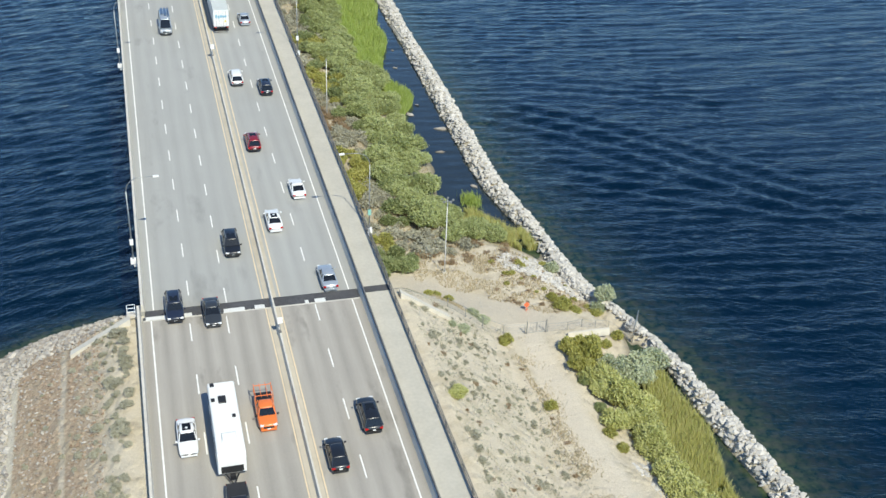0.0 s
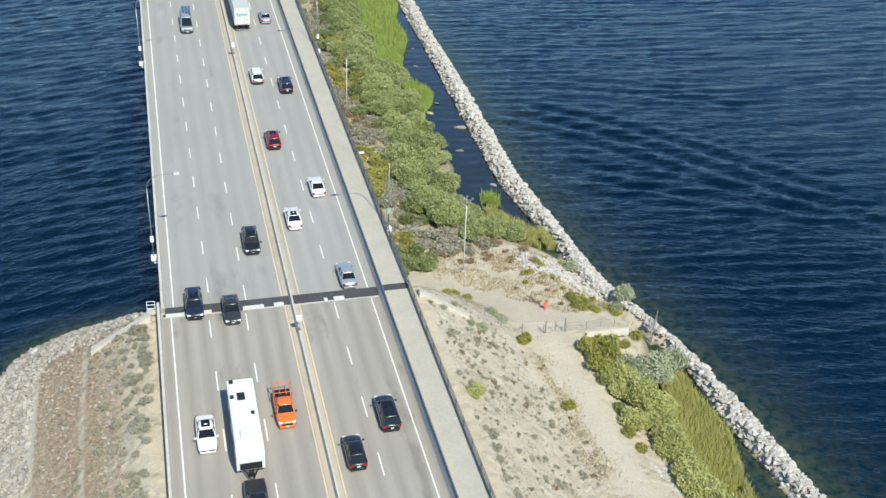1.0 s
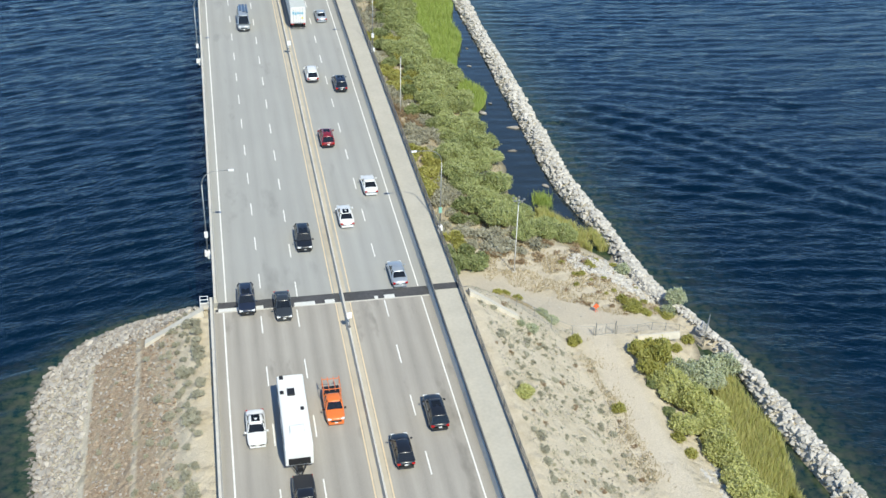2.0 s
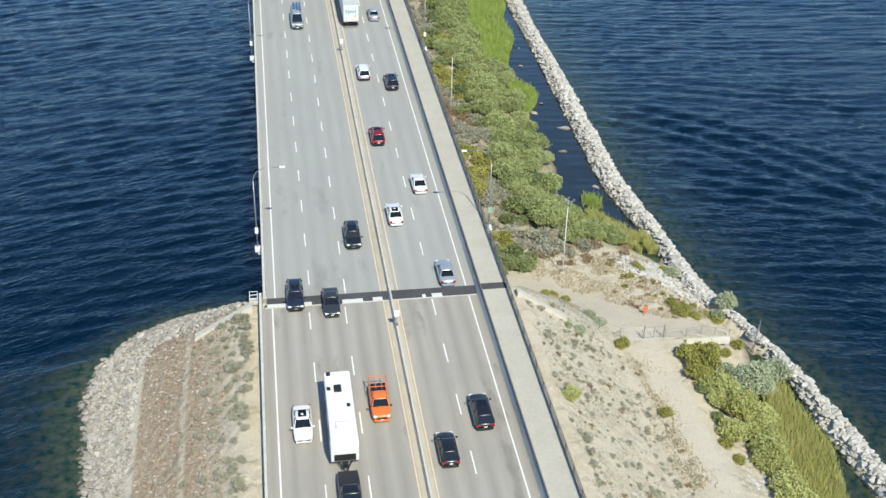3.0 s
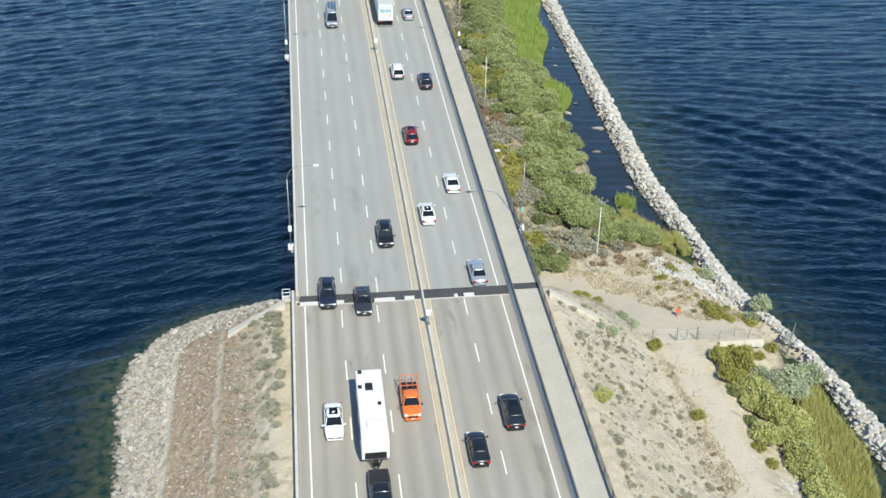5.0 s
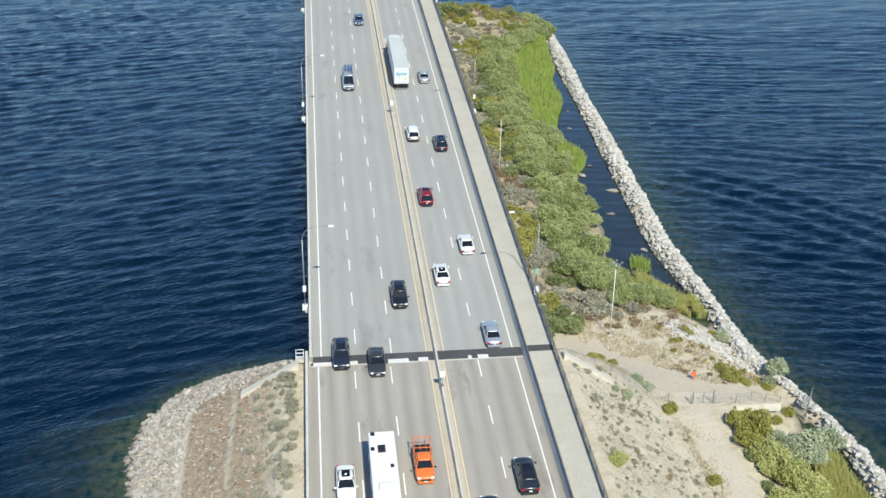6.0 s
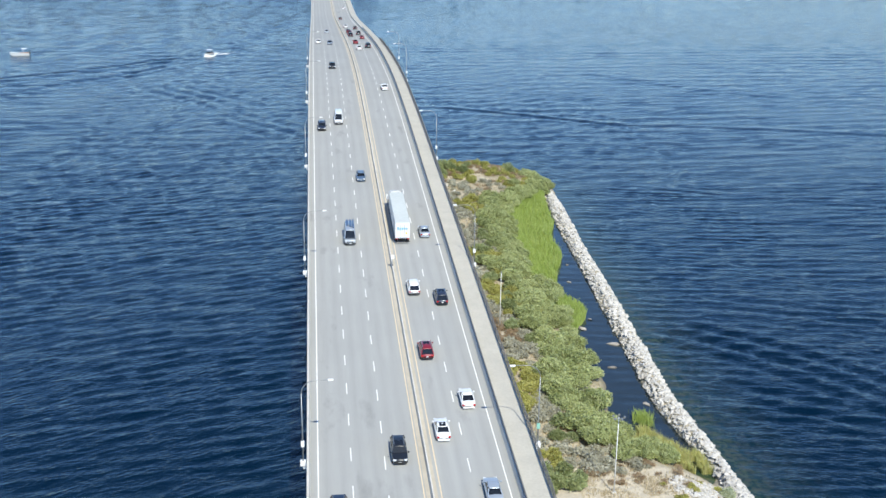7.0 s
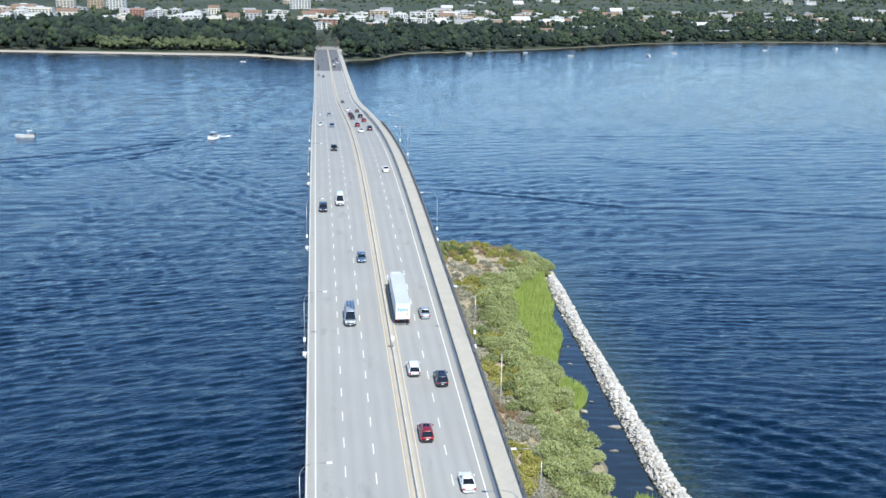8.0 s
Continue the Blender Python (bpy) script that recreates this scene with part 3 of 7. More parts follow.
def lamp_post(side, y, high=10.4, arm=3.1):
    """A curved-arm street lamp on an outside bracket of the bridge."""
    x, z = (-1.75, road_z(y)) if side < 0 else (26.75, road_z(y))
    turn = 1 if side < 0 else -1
    root = new("street_lamp")
    root.location = (x, y, z)
    tagged(root, "tall galvanised street lamp with a curved arm on the bridge edge", "street lamp", "bridge lamps")
    bm = bmesh.new()
    rod(bm, (0, 0, -0.4), (0, 0, high - 1.6), 0.085, 0.055, 8)
    part("pole", bm, GALV, root, smooth=True)
    bm = bmesh.new()
    bend = [Vector((turn * (1 - math.cos(a)) * arm * 0.55, 0, high - 1.6 + 1.6 * math.sin(a))) for a in [radians(90 * i / 7) for i in range(8)]]
    tube(bm, bend + [bend[-1] + Vector((turn * arm * 0.45, 0, 0.02))], 0.045)
    part("arm", bm, GALV, root, smooth=True)
    bm = bmesh.new()
    box(bm, min(turn * arm, turn * (arm + 0.65)), max(turn * arm, turn * (arm + 0.65)), -0.15, 0.15, high - 0.08, high + 0.1, 0.04)
    part("lamp_head", bm, WHITE_BOX, root)
    bm = bmesh.new()
    box(bm, -0.33, 0.33, -0.33, 0.33, -0.5, 0.1, 0.05)
    box(bm, 0 if turn > 0 else -0.5, 0.5 if turn > 0 else 0, -0.2, 0.2, -0.9, -0.4)
    part("bracket", bm, WHITE_BOX, root, "pale concrete pedestal bracket")
    bm = bmesh.new()
    box(bm, -0.2, 0.2, -0.16, 0.16, 1.95, 2.65, 0.03)
    part("junction_box", bm, WHITE_BOX if side < 0 or y > 20 else GREEN_SIGN, root, "small box strapped to the pole")
    return root


def pier(y):
    root = bpy.data.objects["bridge"]
    z = road_z(y) - 2.6
    bm = bmesh.new()
    for x in (6.0, 12.0, 18.0):
        rod(bm, (x, y, -6), (x, y, z - 1.2), 0.9, 0.9, 14)
    box(bm, 3.0, 21.0, y - 1.1, y + 1.1, z - 1.3, z + 0.05, 0.1)
    part("pier", bm, BARRIER, root)


lane_dashes()
railing(26.22, START, 330.0, bridge, 1.35, 0.28, RAIL_STEEL)
railing(26.22, -110.0, START - 0.3, approach, 1.2, 0.3, RAIL_STEEL)
for y in (9.6, 66.0, 123.0, 180.0, 237.0):
    lamp_post(-1, y)
for y in (11.4, 67.5, 127.5, 207.5, 237.0):
    lamp_post(1, y)
for y in (42.0, 84.0, 126.0, 168.0, 216.0, 264.0, 312.0, 360.0, 408.0, 456.0, 504.0, 552.0):
    pier(y)
for k in range(7):
    bm = bmesh.new()
    box(bm, 1.0, 23.5, 590 + k * 70, 655 + k * 70, -1.6, 1.9, 0.3)
    part("pontoon", bm, BARRIER, bridge, "floating concrete pontoon")
    bm = bmesh.new()
    for y in (600, 622, 645):
        box(bm, 4.0, 20.0, y + k * 70 - 0.5, y + k * 70 + 0.5, 1.85, 2.6)
    part("pontoon_column", bm, BARRIER, bridge)


def median_sign(y):
    root = new("median_sign")
    root.location = (12.79, y, road_z(y) + 0.7)
    tagged(root, "small white sign panel on a post on the median barrier", "road sign", "median signs")
    bm = bmesh.new()
    rod(bm, (0, 0, 0), (0, 0, 1.9), 0.035, 0.035, 6)
    part("post", bm, GALV, root)
    bm = bmesh.new()
    box(bm, -0.27, 0.27, -0.07, -0.03, 1.1, 1.85, 0.015)
    part("panel", bm, WHITE_BOX, root)
    bm = bmesh.new()
    box(bm, -0.14, 0.14, -0.2, 0.2, 0.0, 0.12, 0.03)
    part("foot", bm, RAIL_STEEL, root)


for y in (-8.4, 66.0):
    median_sign(y)


WING = plain("wing_concrete", (0.60, 0.56, 0.48), 0.85, grain=1.5, amount=0.14, bump=0.2)


def wing_wall(a, b, thick, drop):
    """A sloping concrete wall from the abutment down the bank."""
    a, b = Vector(a), Vector(b)
    side = Vector((-(b - a).y, (b - a).x, 0)).normalized() * thick / 2
    verts = []
    for p in (a, b):
        verts += [p + side, p - side, p - side - Vector((0, 0, drop)), p + side - Vector((0, 0, drop))]
    ob = from_lists("wing_wall", [tuple(v) for v in verts], [(0, 1, 5, 4), (1, 2, 6, 5), (2, 3, 7, 6), (3, 0, 4, 7), (0, 3, 2, 1), (4, 5, 6, 7)], WING)
    return tagged(ob, "pale sloping concrete wing wall beside the bridge end", "wall", kind="structure")


wing_wall((-2.5, -2.1, land_z(-3.4, -2.1) + 0.62), (-9.1, -1.9, land_z(-9.1, -1.9) + 0.45), 0.9, 2.8)
wing_wall((27.3, -2.6, land_z(27.6, -2.6) + 0.5), (33.5, -2.4, land_z(33.5, -2.4) + 0.5), 0.9, 2.6)
bm = bmesh.new()
box(bm, -1.75, 26.35, 0.5, 4.5, 6.0, 9.9)
tagged(part("abutment", bm, BARRIER), "concrete abutment under the bridge end", "abutment", kind="structure")

# ---- vehicles ----
GLASS = plain("tinted_car_glass", (0.012, 0.014, 0.017), 0.06, grain=3.0, amount=0.2)
TYRE = plain("tyre_rubber", (0.02, 0.02, 0.021), 0.85, grain=9.0, amount=0.2)
RIM = plain("alloy_rim", (0.45, 0.45, 0.46), 0.35, 0.8, grain=9.0, amount=0.1)
BLACK_TRIM = plain("black_trim", (0.022, 0.022, 0.024), 0.5, grain=9.0, amount=0.2)
HEADLIGHT = plain("headlight_lens", (0.72, 0.74, 0.76), 0.12, grain=9.0, amount=0.1)
TAIL_LIGHT = plain("tail_light_lens", (0.42, 0.012, 0.012), 0.18, grain=9.0, amount=0.1)
PLATE = plain("plate_white", (0.7, 0.7, 0.7), 0.5, grain=9.0, amount=0.05)


def paint(name, colour, metal=0.0):
    return plain("paint_" + name, colour, 0.28, metal, grain=2.0, amount=0.05, coat=0.8)


PAINTS = {"black": paint("black", (0.014, 0.015, 0.018)), "navy": paint("navy", (0.018, 0.024, 0.045)), "charcoal": paint("charcoal", (0.045, 0.05, 0.055), 0.2),
          "white": paint("white", (0.78, 0.78, 0.78)), "silver": paint("silver", (0.42, 0.46, 0.51), 0.35), "red": paint("dark_red", (0.22, 0.012, 0.02)),
          "orange": paint("orange", (0.78, 0.19, 0.04)), "blue": paint("slate_blue", (0.09, 0.14, 0.22), 0.2), "grey": paint("grey", (0.2, 0.21, 0.22), 0.3)}

# length, width, height, belt height, nose height, windscreen foot, roof front, roof rear, rear glass foot, tail height (lengths from the nose, as shares)
SHAPES = {"sedan": (4.75, 1.84, 1.46, 0.93, 0.76, 0.27, 0.43, 0.69, 0.86, 0.98), "suv": (4.75, 1.92, 1.72, 1.05, 0.92, 0.25, 0.37, 0.88, 0.965, 1.05),
          "hatch": (4.3, 1.8, 1.52, 0.95, 0.8, 0.25, 0.40, 0.82, 0.95, 0.98), "coupe": (4.6, 1.86, 1.38, 0.9, 0.74, 0.3, 0.46, 0.64, 0.88, 0.95),
          "minivan": (5.1, 2.0, 1.8, 1.05, 0.88, 0.16, 0.32, 0.93, 0.985, 1.05), "pickup": (5.7, 2.0, 1.85, 1.12, 1.05, 0.26, 0.36, 0.56, 0.60, 1.12),
          "small_pickup": (4.9, 1.85, 1.7, 1.05, 0.98, 0.25, 0.36, 0.60, 0.64, 1.05),
          "cargo_van": (5.9, 2.05, 2.55, 1.3, 1.1, 0.10, 0.22, 0.985, 0.998, 1.3)}


def ring_loft(bm, rings):
    """Skins closed rings of equal size, with end caps."""
    loops = [[bm.verts.new(p) for p in r] for r in rings]
    n = len(loops[0])
    for a, b in zip(loops, loops[1:]):
        for i in range(n):
            bm.faces.new((a[i], a[(i + 1) % n], b[(i + 1) % n], b[i]))
    bm.faces.new(loops[0][::-1])
    bm.faces.new(loops[-1])
    bmesh.ops.recalc_face_normals(bm, faces=bm.faces)
    return bm


def body_ring(y, half, low, top, tuck=0.06):
    """A car's cross-section: sills tucked under, shoulders rounded."""
    return [(-half + tuck, y, low), (-half, y, low + 0.22), (-half, y, top - 0.2), (-half + 0.05, y, top - 0.06), (-half + 0.16, y, top), (0, y, top + 0.025),
            (half - 0.16, y, top), (half - 0.05, y, top - 0.06), (half, y, top - 0.2), (half, y, low + 0.22), (half - tuck, y, low)]


def wheels(root, half, at, r, wide=0.23):
    for y in at:
        for s in (-1, 1):
            bm = bmesh.new()
            rod(bm, (s * (half - wide), y, r), (s * (half + 0.005), y, r), r, r, 18)
            wheel = part("wheel", bm, TYRE, root)
            bm = bmesh.new()
            rod(bm, (s * (half - 0.04), y, r), (s * (half + 0.015), y, r), r * 0.62, r * 0.55, 10)
            part("rim", bm, RIM, wheel)


def quad_panel(bm, pts, out):
    """A thin pane lifted by out along its normal."""
    pts = [Vector(p) for p in pts]
    nrm = (pts[1] - pts[0]).cross(pts[2] - pts[0]).normalized()
    a = [bm.verts.new(p - nrm * 0.02) for p in pts]
    b = [bm.verts.new(p + nrm * out) for p in pts]
    n = len(pts)
    bm.faces.new(b)
    bm.faces.new(a[::-1])
    for i in range(n):
        bm.faces.new((a[i], a[(i + 1) % n], b[(i + 1) % n], b[i]))


def make_car(kind, colour, x, y, way, label, category="car", extras=()):
    """A car with its nose towards +y (way 1) or -y (way -1), standing on the road at (x, y)."""
    L, W, H, belt, nose, f0, f1, r1, r0, tail = SHAPES[kind]
    skin, half = PAINTS[colour], W / 2
    root = new(category.replace(" ", "_"))
    at = lambda share: L / 2 - share * L
    low = 0.24 if kind not in ("suv", "pickup", "cargo_van") else 0.32
    bed = kind in ("pickup", "small_pickup")
    rings = [body_ring(at(0.0), half * 0.58, low + 0.16, nose - 0.18), body_ring(at(0.015), half * 0.76, low + 0.06, nose - 0.09), body_ring(at(0.05), half * 0.89, low, nose - 0.02), body_ring(at(0.09), half * 0.95, low, nose + 0.01),
             body_ring(at(0.16), half * 0.985, low, nose + (belt - nose) * 0.55), body_ring(at(f0), half, low, belt), body_ring(at(0.5), half, low, belt + 0.01),
             body_ring(at(0.80), half, low, tail), body_ring(at(0.93), half * 0.95, low + 0.02, tail - 0.01), body_ring(at(0.975), half * 0.87, low + 0.08, tail - 0.08),
             body_ring(at(1.0), half * 0.72, low + 0.2, tail - 0.22)]
    body = part("body", ring_loft(bmesh.new(), rings), skin, root, smooth=True)
    # greenhouse
    hw, rw = half - 0.09, half - 0.27
    roof_half = [(-rw, H - 0.05), (-rw + 0.14, H), (0, H + 0.02), (rw - 0.14, H), (rw, H - 0.05)]
    bm = bmesh.new()
    ring_loft(bm, [[(-hw, at(f0), belt - 0.06), (-hw, at(r0), belt - 0.06), (hw, at(r0), belt - 0.06), (hw, at(f0), belt - 0.06)],
                   [(-rw, at(f1), H - 0.045), (-rw, at(r1), H - 0.045), (rw, at(r1), H - 0.045), (rw, at(f1), H - 0.045)]])
    part("window", bm, GLASS, root, "dark tinted windows")
    bm = bmesh.new()
    rings = []
    for share, drop, k in ((f1 - 0.008, 0.05, 0.97), (f1 + 0.02, 0.01, 1.0), ((f1 + r1) / 2, -0.015, 1.0), (r1 - 0.02, 0.01, 1.0), (r1 + 0.008, 0.05, 0.97)):
        rings.append([(px * k * 1.02, at(share), pz - drop) for px, pz in roof_half] + [(rw * k, at(share), H - 0.10), (-rw * k, at(share), H - 0.10)])
    roof = part("roof", ring_loft(bm, rings), skin, root, smooth=True)
    thick = 0.09 if kind in ("suv", "hatch", "minivan") else 0.07
    for s in (-1, 1):
        for foot, head, r0_, r1_ in ((f0, f1, 0.05, 0.045), (r0, r1, thick, 0.06), ((f0 + r0) / 2, (f1 + r1) / 2, 0.05, 0.05)):
            bm = bmesh.new()
            rod(bm, (s * hw, at(foot), belt - 0.04), (s * rw, at(head), H - 0.05), r0_, r1_, 5)
            part("pillar", bm, skin, root)
    if kind in ("suv", "sedan") and colour != "silver" and (int(x * 7 + y) % 3):
        bm = bmesh.new()
        box(bm, -rw * 0.62, rw * 0.62, at(f1 + 0.26), at(f1 + 0.06), H + 0.0, H + 0.028, 0.01)
        part("sunroof", bm, GLASS, roof, "dark glass sunroof")
    bm = bmesh.new()
    box(bm, -half * 0.55, half * 0.55, at(0.012), at(-0.004), nose - 0.42, nose - 0.2, 0.02)
    part("grille", bm, BLACK_TRIM, root)
    for s in (-1, 1):
        bm = bmesh.new()
        box(bm, s * half * 0.68 - 0.19, s * half * 0.68 + 0.19, at(0.05), at(0.005), nose - 0.22, nose - 0.06, 0.04)
        part("headlight", bm, HEADLIGHT, root, "clear headlight")
        bm = bmesh.new()
        box(bm, s * half * 0.74 - 0.17, s * half * 0.74 + 0.17, at(1.0), at(0.965), tail - 0.34, tail - 0.14, 0.03)
        part("tail_light", bm, TAIL_LIGHT, root, "red tail light")
        bm = bmesh.new()
        box(bm, s * (half + 0.10) - 0.11, s * (half + 0.10) + 0.11, at(f0 + 0.035), at(f0 + 0.008), belt - 0.02, belt + 0.15, 0.04)
        part("mirror", bm, skin if colour != "orange" else BLACK_TRIM, root)
    for share, z, name in ((-0.004, 0.42, "front_plate"), (1.004, 0.62, "rear_plate")):
        bm = bmesh.new()
        box(bm, -0.16, 0.16, at(share) - 0.02, at(share) + 0.02, z, z + 0.14)
        part(name, bm, PLATE, root, "blank licence plate")
    for share in (0.004, 0.996):
        bm = bmesh.new()
        box(bm, -half * 0.8, half * 0.8, at(share) - 0.06, at(share) + 0.06, low + 0.02, low + 0.24, 0.04)
        part("bumper", bm, BLACK_TRIM if kind in ("suv", "pickup", "cargo_van") else skin, root)
    wheels(root, half - 0.02, (at(0.18), at(0.80)), 0.34 if low < 0.3 else 0.38)
    if bed:
        bm = bmesh.new()
        box(bm, -half + 0.14, half - 0.14, at(0.97), at(0.62), belt - 0.02, belt + 0.03, 0.01)
        part("bed_floor", bm, BLACK_TRIM, root, "dark open load bed")
    for extra in extras:
        extra(root, L, W, H, at)
    root.location = (x, y, road_z(y) - 0.005)
    grade = math.degrees(math.atan(road_z(y + 1) - road_z(y - 1)) / 1.0) / 2
    root.rotation_euler = (radians(grade) * way, 0, 0 if way > 0 else math.pi)
    return tagged(root, label, category)


def roof_bars(root, L, W, H, at):
    for s in (-0.6, 0.6):
        bm = bmesh.new()
        box(bm, s - 0.03, s + 0.03, at(0.82), at(0.42), H + 0.02, H + 0.07, 0.015)
        part("roof_rail", bm, GALV, root)


def ladder_rack(root, L, W, H, at):
    bm = bmesh.new()
    for y in (at(0.98), at(0.66)):
        for s in (-0.85, 0.85):
            rod(bm, (s, y, 1.1), (s, y, H + 0.25), 0.04, 0.04, 6)
        rod(bm, (-0.85, y, H + 0.25), (0.85, y, H + 0.25), 0.04, 0.04, 6)
    for s in (-0.85, -0.3, 0.3, 0.85):
        rod(bm, (s, at(1.04), H + 0.27), (s, at(0.60), H + 0.27), 0.035, 0.035, 6)
    part("ladder_rack", bm, PAINTS["orange"], root, "orange steel ladder rack")


def roof_load(root, L, W, H, at):
    bm = bmesh.new()
    for k, (x0, x1) in enumerate(((-0.8, -0.5), (-0.35, 0.05), (0.2, 0.6))):
        box(bm, x0, x1, at(0.98), at(0.35 + 0.1 * k), H + 0.08, H + 0.3, 0.05)
    part("roof_load", bm, PAINTS["blue"], root, "bundles strapped on the roof")


# westbound, noses towards the near end
make_car("suv", "navy", 2.2, -1.7, -1, "dark navy sport utility car in the outer lane", extras=(roof_bars,))
make_car("sedan", "charcoal", 6.1, -3.2, -1, "dark charcoal sedan crossing the bridge joint")
make_car("suv", "black", 9.6, 10.0, -1, "black sport utility car beside the median", extras=(roof_bars,))
make_car("small_pickup", "orange", 9.6, -20.4, -1, "bright orange work pickup with a ladder rack", "pickup truck", (ladder_rack,))
make_car("sedan", "white", 2.0, -22.5, -1, "white sedan in the outer lane of the approach")
make_car("cargo_van", "silver", 6.1, 79.5, -1, "silver cargo van with bundles on its roof", "van", (roof_load,))
make_car("hatch", "blue", 9.5, 113.3, -1, "slate blue hatchback with a loaded roof", extras=(roof_bars,))
make_car("suv", "navy", 1.9, 151.4, -1, "dark navy sport utility car high on the bridge")
make_car("cargo_van", "white", 6.0, 157.5, -1, "white delivery van high on the bridge", "van")
make_car("suv", "black", 5.8, 231.0, -1, "black sport utility car near the crest")
# eastbound, tails towards the near end
make_car("sedan", "silver", 19.6, 1.2, 1, "silver blue sedan in the outer eastbound lane")
make_car("sedan", "white", 15.3, 14.7, 1, "white sedan beside the median")
make_car("coupe", "white", 19.4, 22.1, 1, "white coupe with a dark rear window")
make_car("suv", "red", 15.4, 35.9, 1, "dark red compact sport utility car", extras=(roof_bars,))
make_car("suv", "white", 15.5, 57.4, 1, "white sport utility car with a dark roof glass")
make_car("suv", "navy", 19.5, 53.5, 1, "dark navy sport utility car climbing the bridge")
make_car("sedan", "silver", 19.6, 81.7, 1, "silver sedan beside the lorry")
make_car("hatch", "black", 15.2, -27.6, 1, "black hatchback on the approach")
make_car("suv", "black", 19.3, -22.9, 1, "large black sport utility car on the approach")
make_car("sedan", "white", 19.5, 194.3, 1, "white sedan near the crest of the bridge")
FAR_CARS = [("sedan", "white", 1.9, 314, -1), ("sedan", "blue", 6.2, 308, -1), ("sedan", "silver", 5.9, 385, -1), ("sedan", "grey", 2.2, 766, -1), ("hatch", "black", 5.8, 755, -1),
            ("minivan", "black", 19.7, 293, 1), ("sedan", "white", 16.2, 284, 1), ("sedan", "red", 15.9, 311, 1), ("suv", "black", 15.5, 357, 1), ("suv", "navy", 15.4, 385, 1),
            ("sedan", "red", 19.6, 340, 1), ("suv", "charcoal", 19.3, 370, 1), ("sedan", "black", 19.6, 417, 1), ("sedan", "white", 15.6, 434, 1), ("suv", "red", 15.6, 372, 1),
            ("sedan", "black", 15.4, 534, 1), ("sedan", "white", 19.6, 628, 1), ("suv", "black", 2.3, 836, -1), ("sedan", "charcoal", 2.3, 868, -1), ("suv", "black", 16.0, 856, 1),
            ("sedan", "white", 16.0, 880, 1), ("suv", "charcoal", 16.0, 919, 1), ("sedan", "white", 19.6, 905, 1), ("sedan", "grey", 5.8, 930, -1), ("suv", "black", 19.5, 950, 1)]
WORDS = {"white": "white", "blue": "slate blue", "silver": "silver", "grey": "grey", "black": "black", "navy": "dark navy", "charcoal": "charcoal", "red": "dark red"}
KINDS = {"sedan": "sedan", "hatch": "hatchback", "suv": "sport utility car", "minivan": "minivan"}
for kind, colour, x, y, way in FAR_CARS:
    where = "queueing on the far bridge slope" if way > 0 and y < 450 else "on the low far bridge" if y > 450 else "climbing the far bridge slope"
    tagged(make_car(kind, colour, x, y, way, WORDS[colour] + " " + KINDS[kind] + " " + where), group="far traffic")


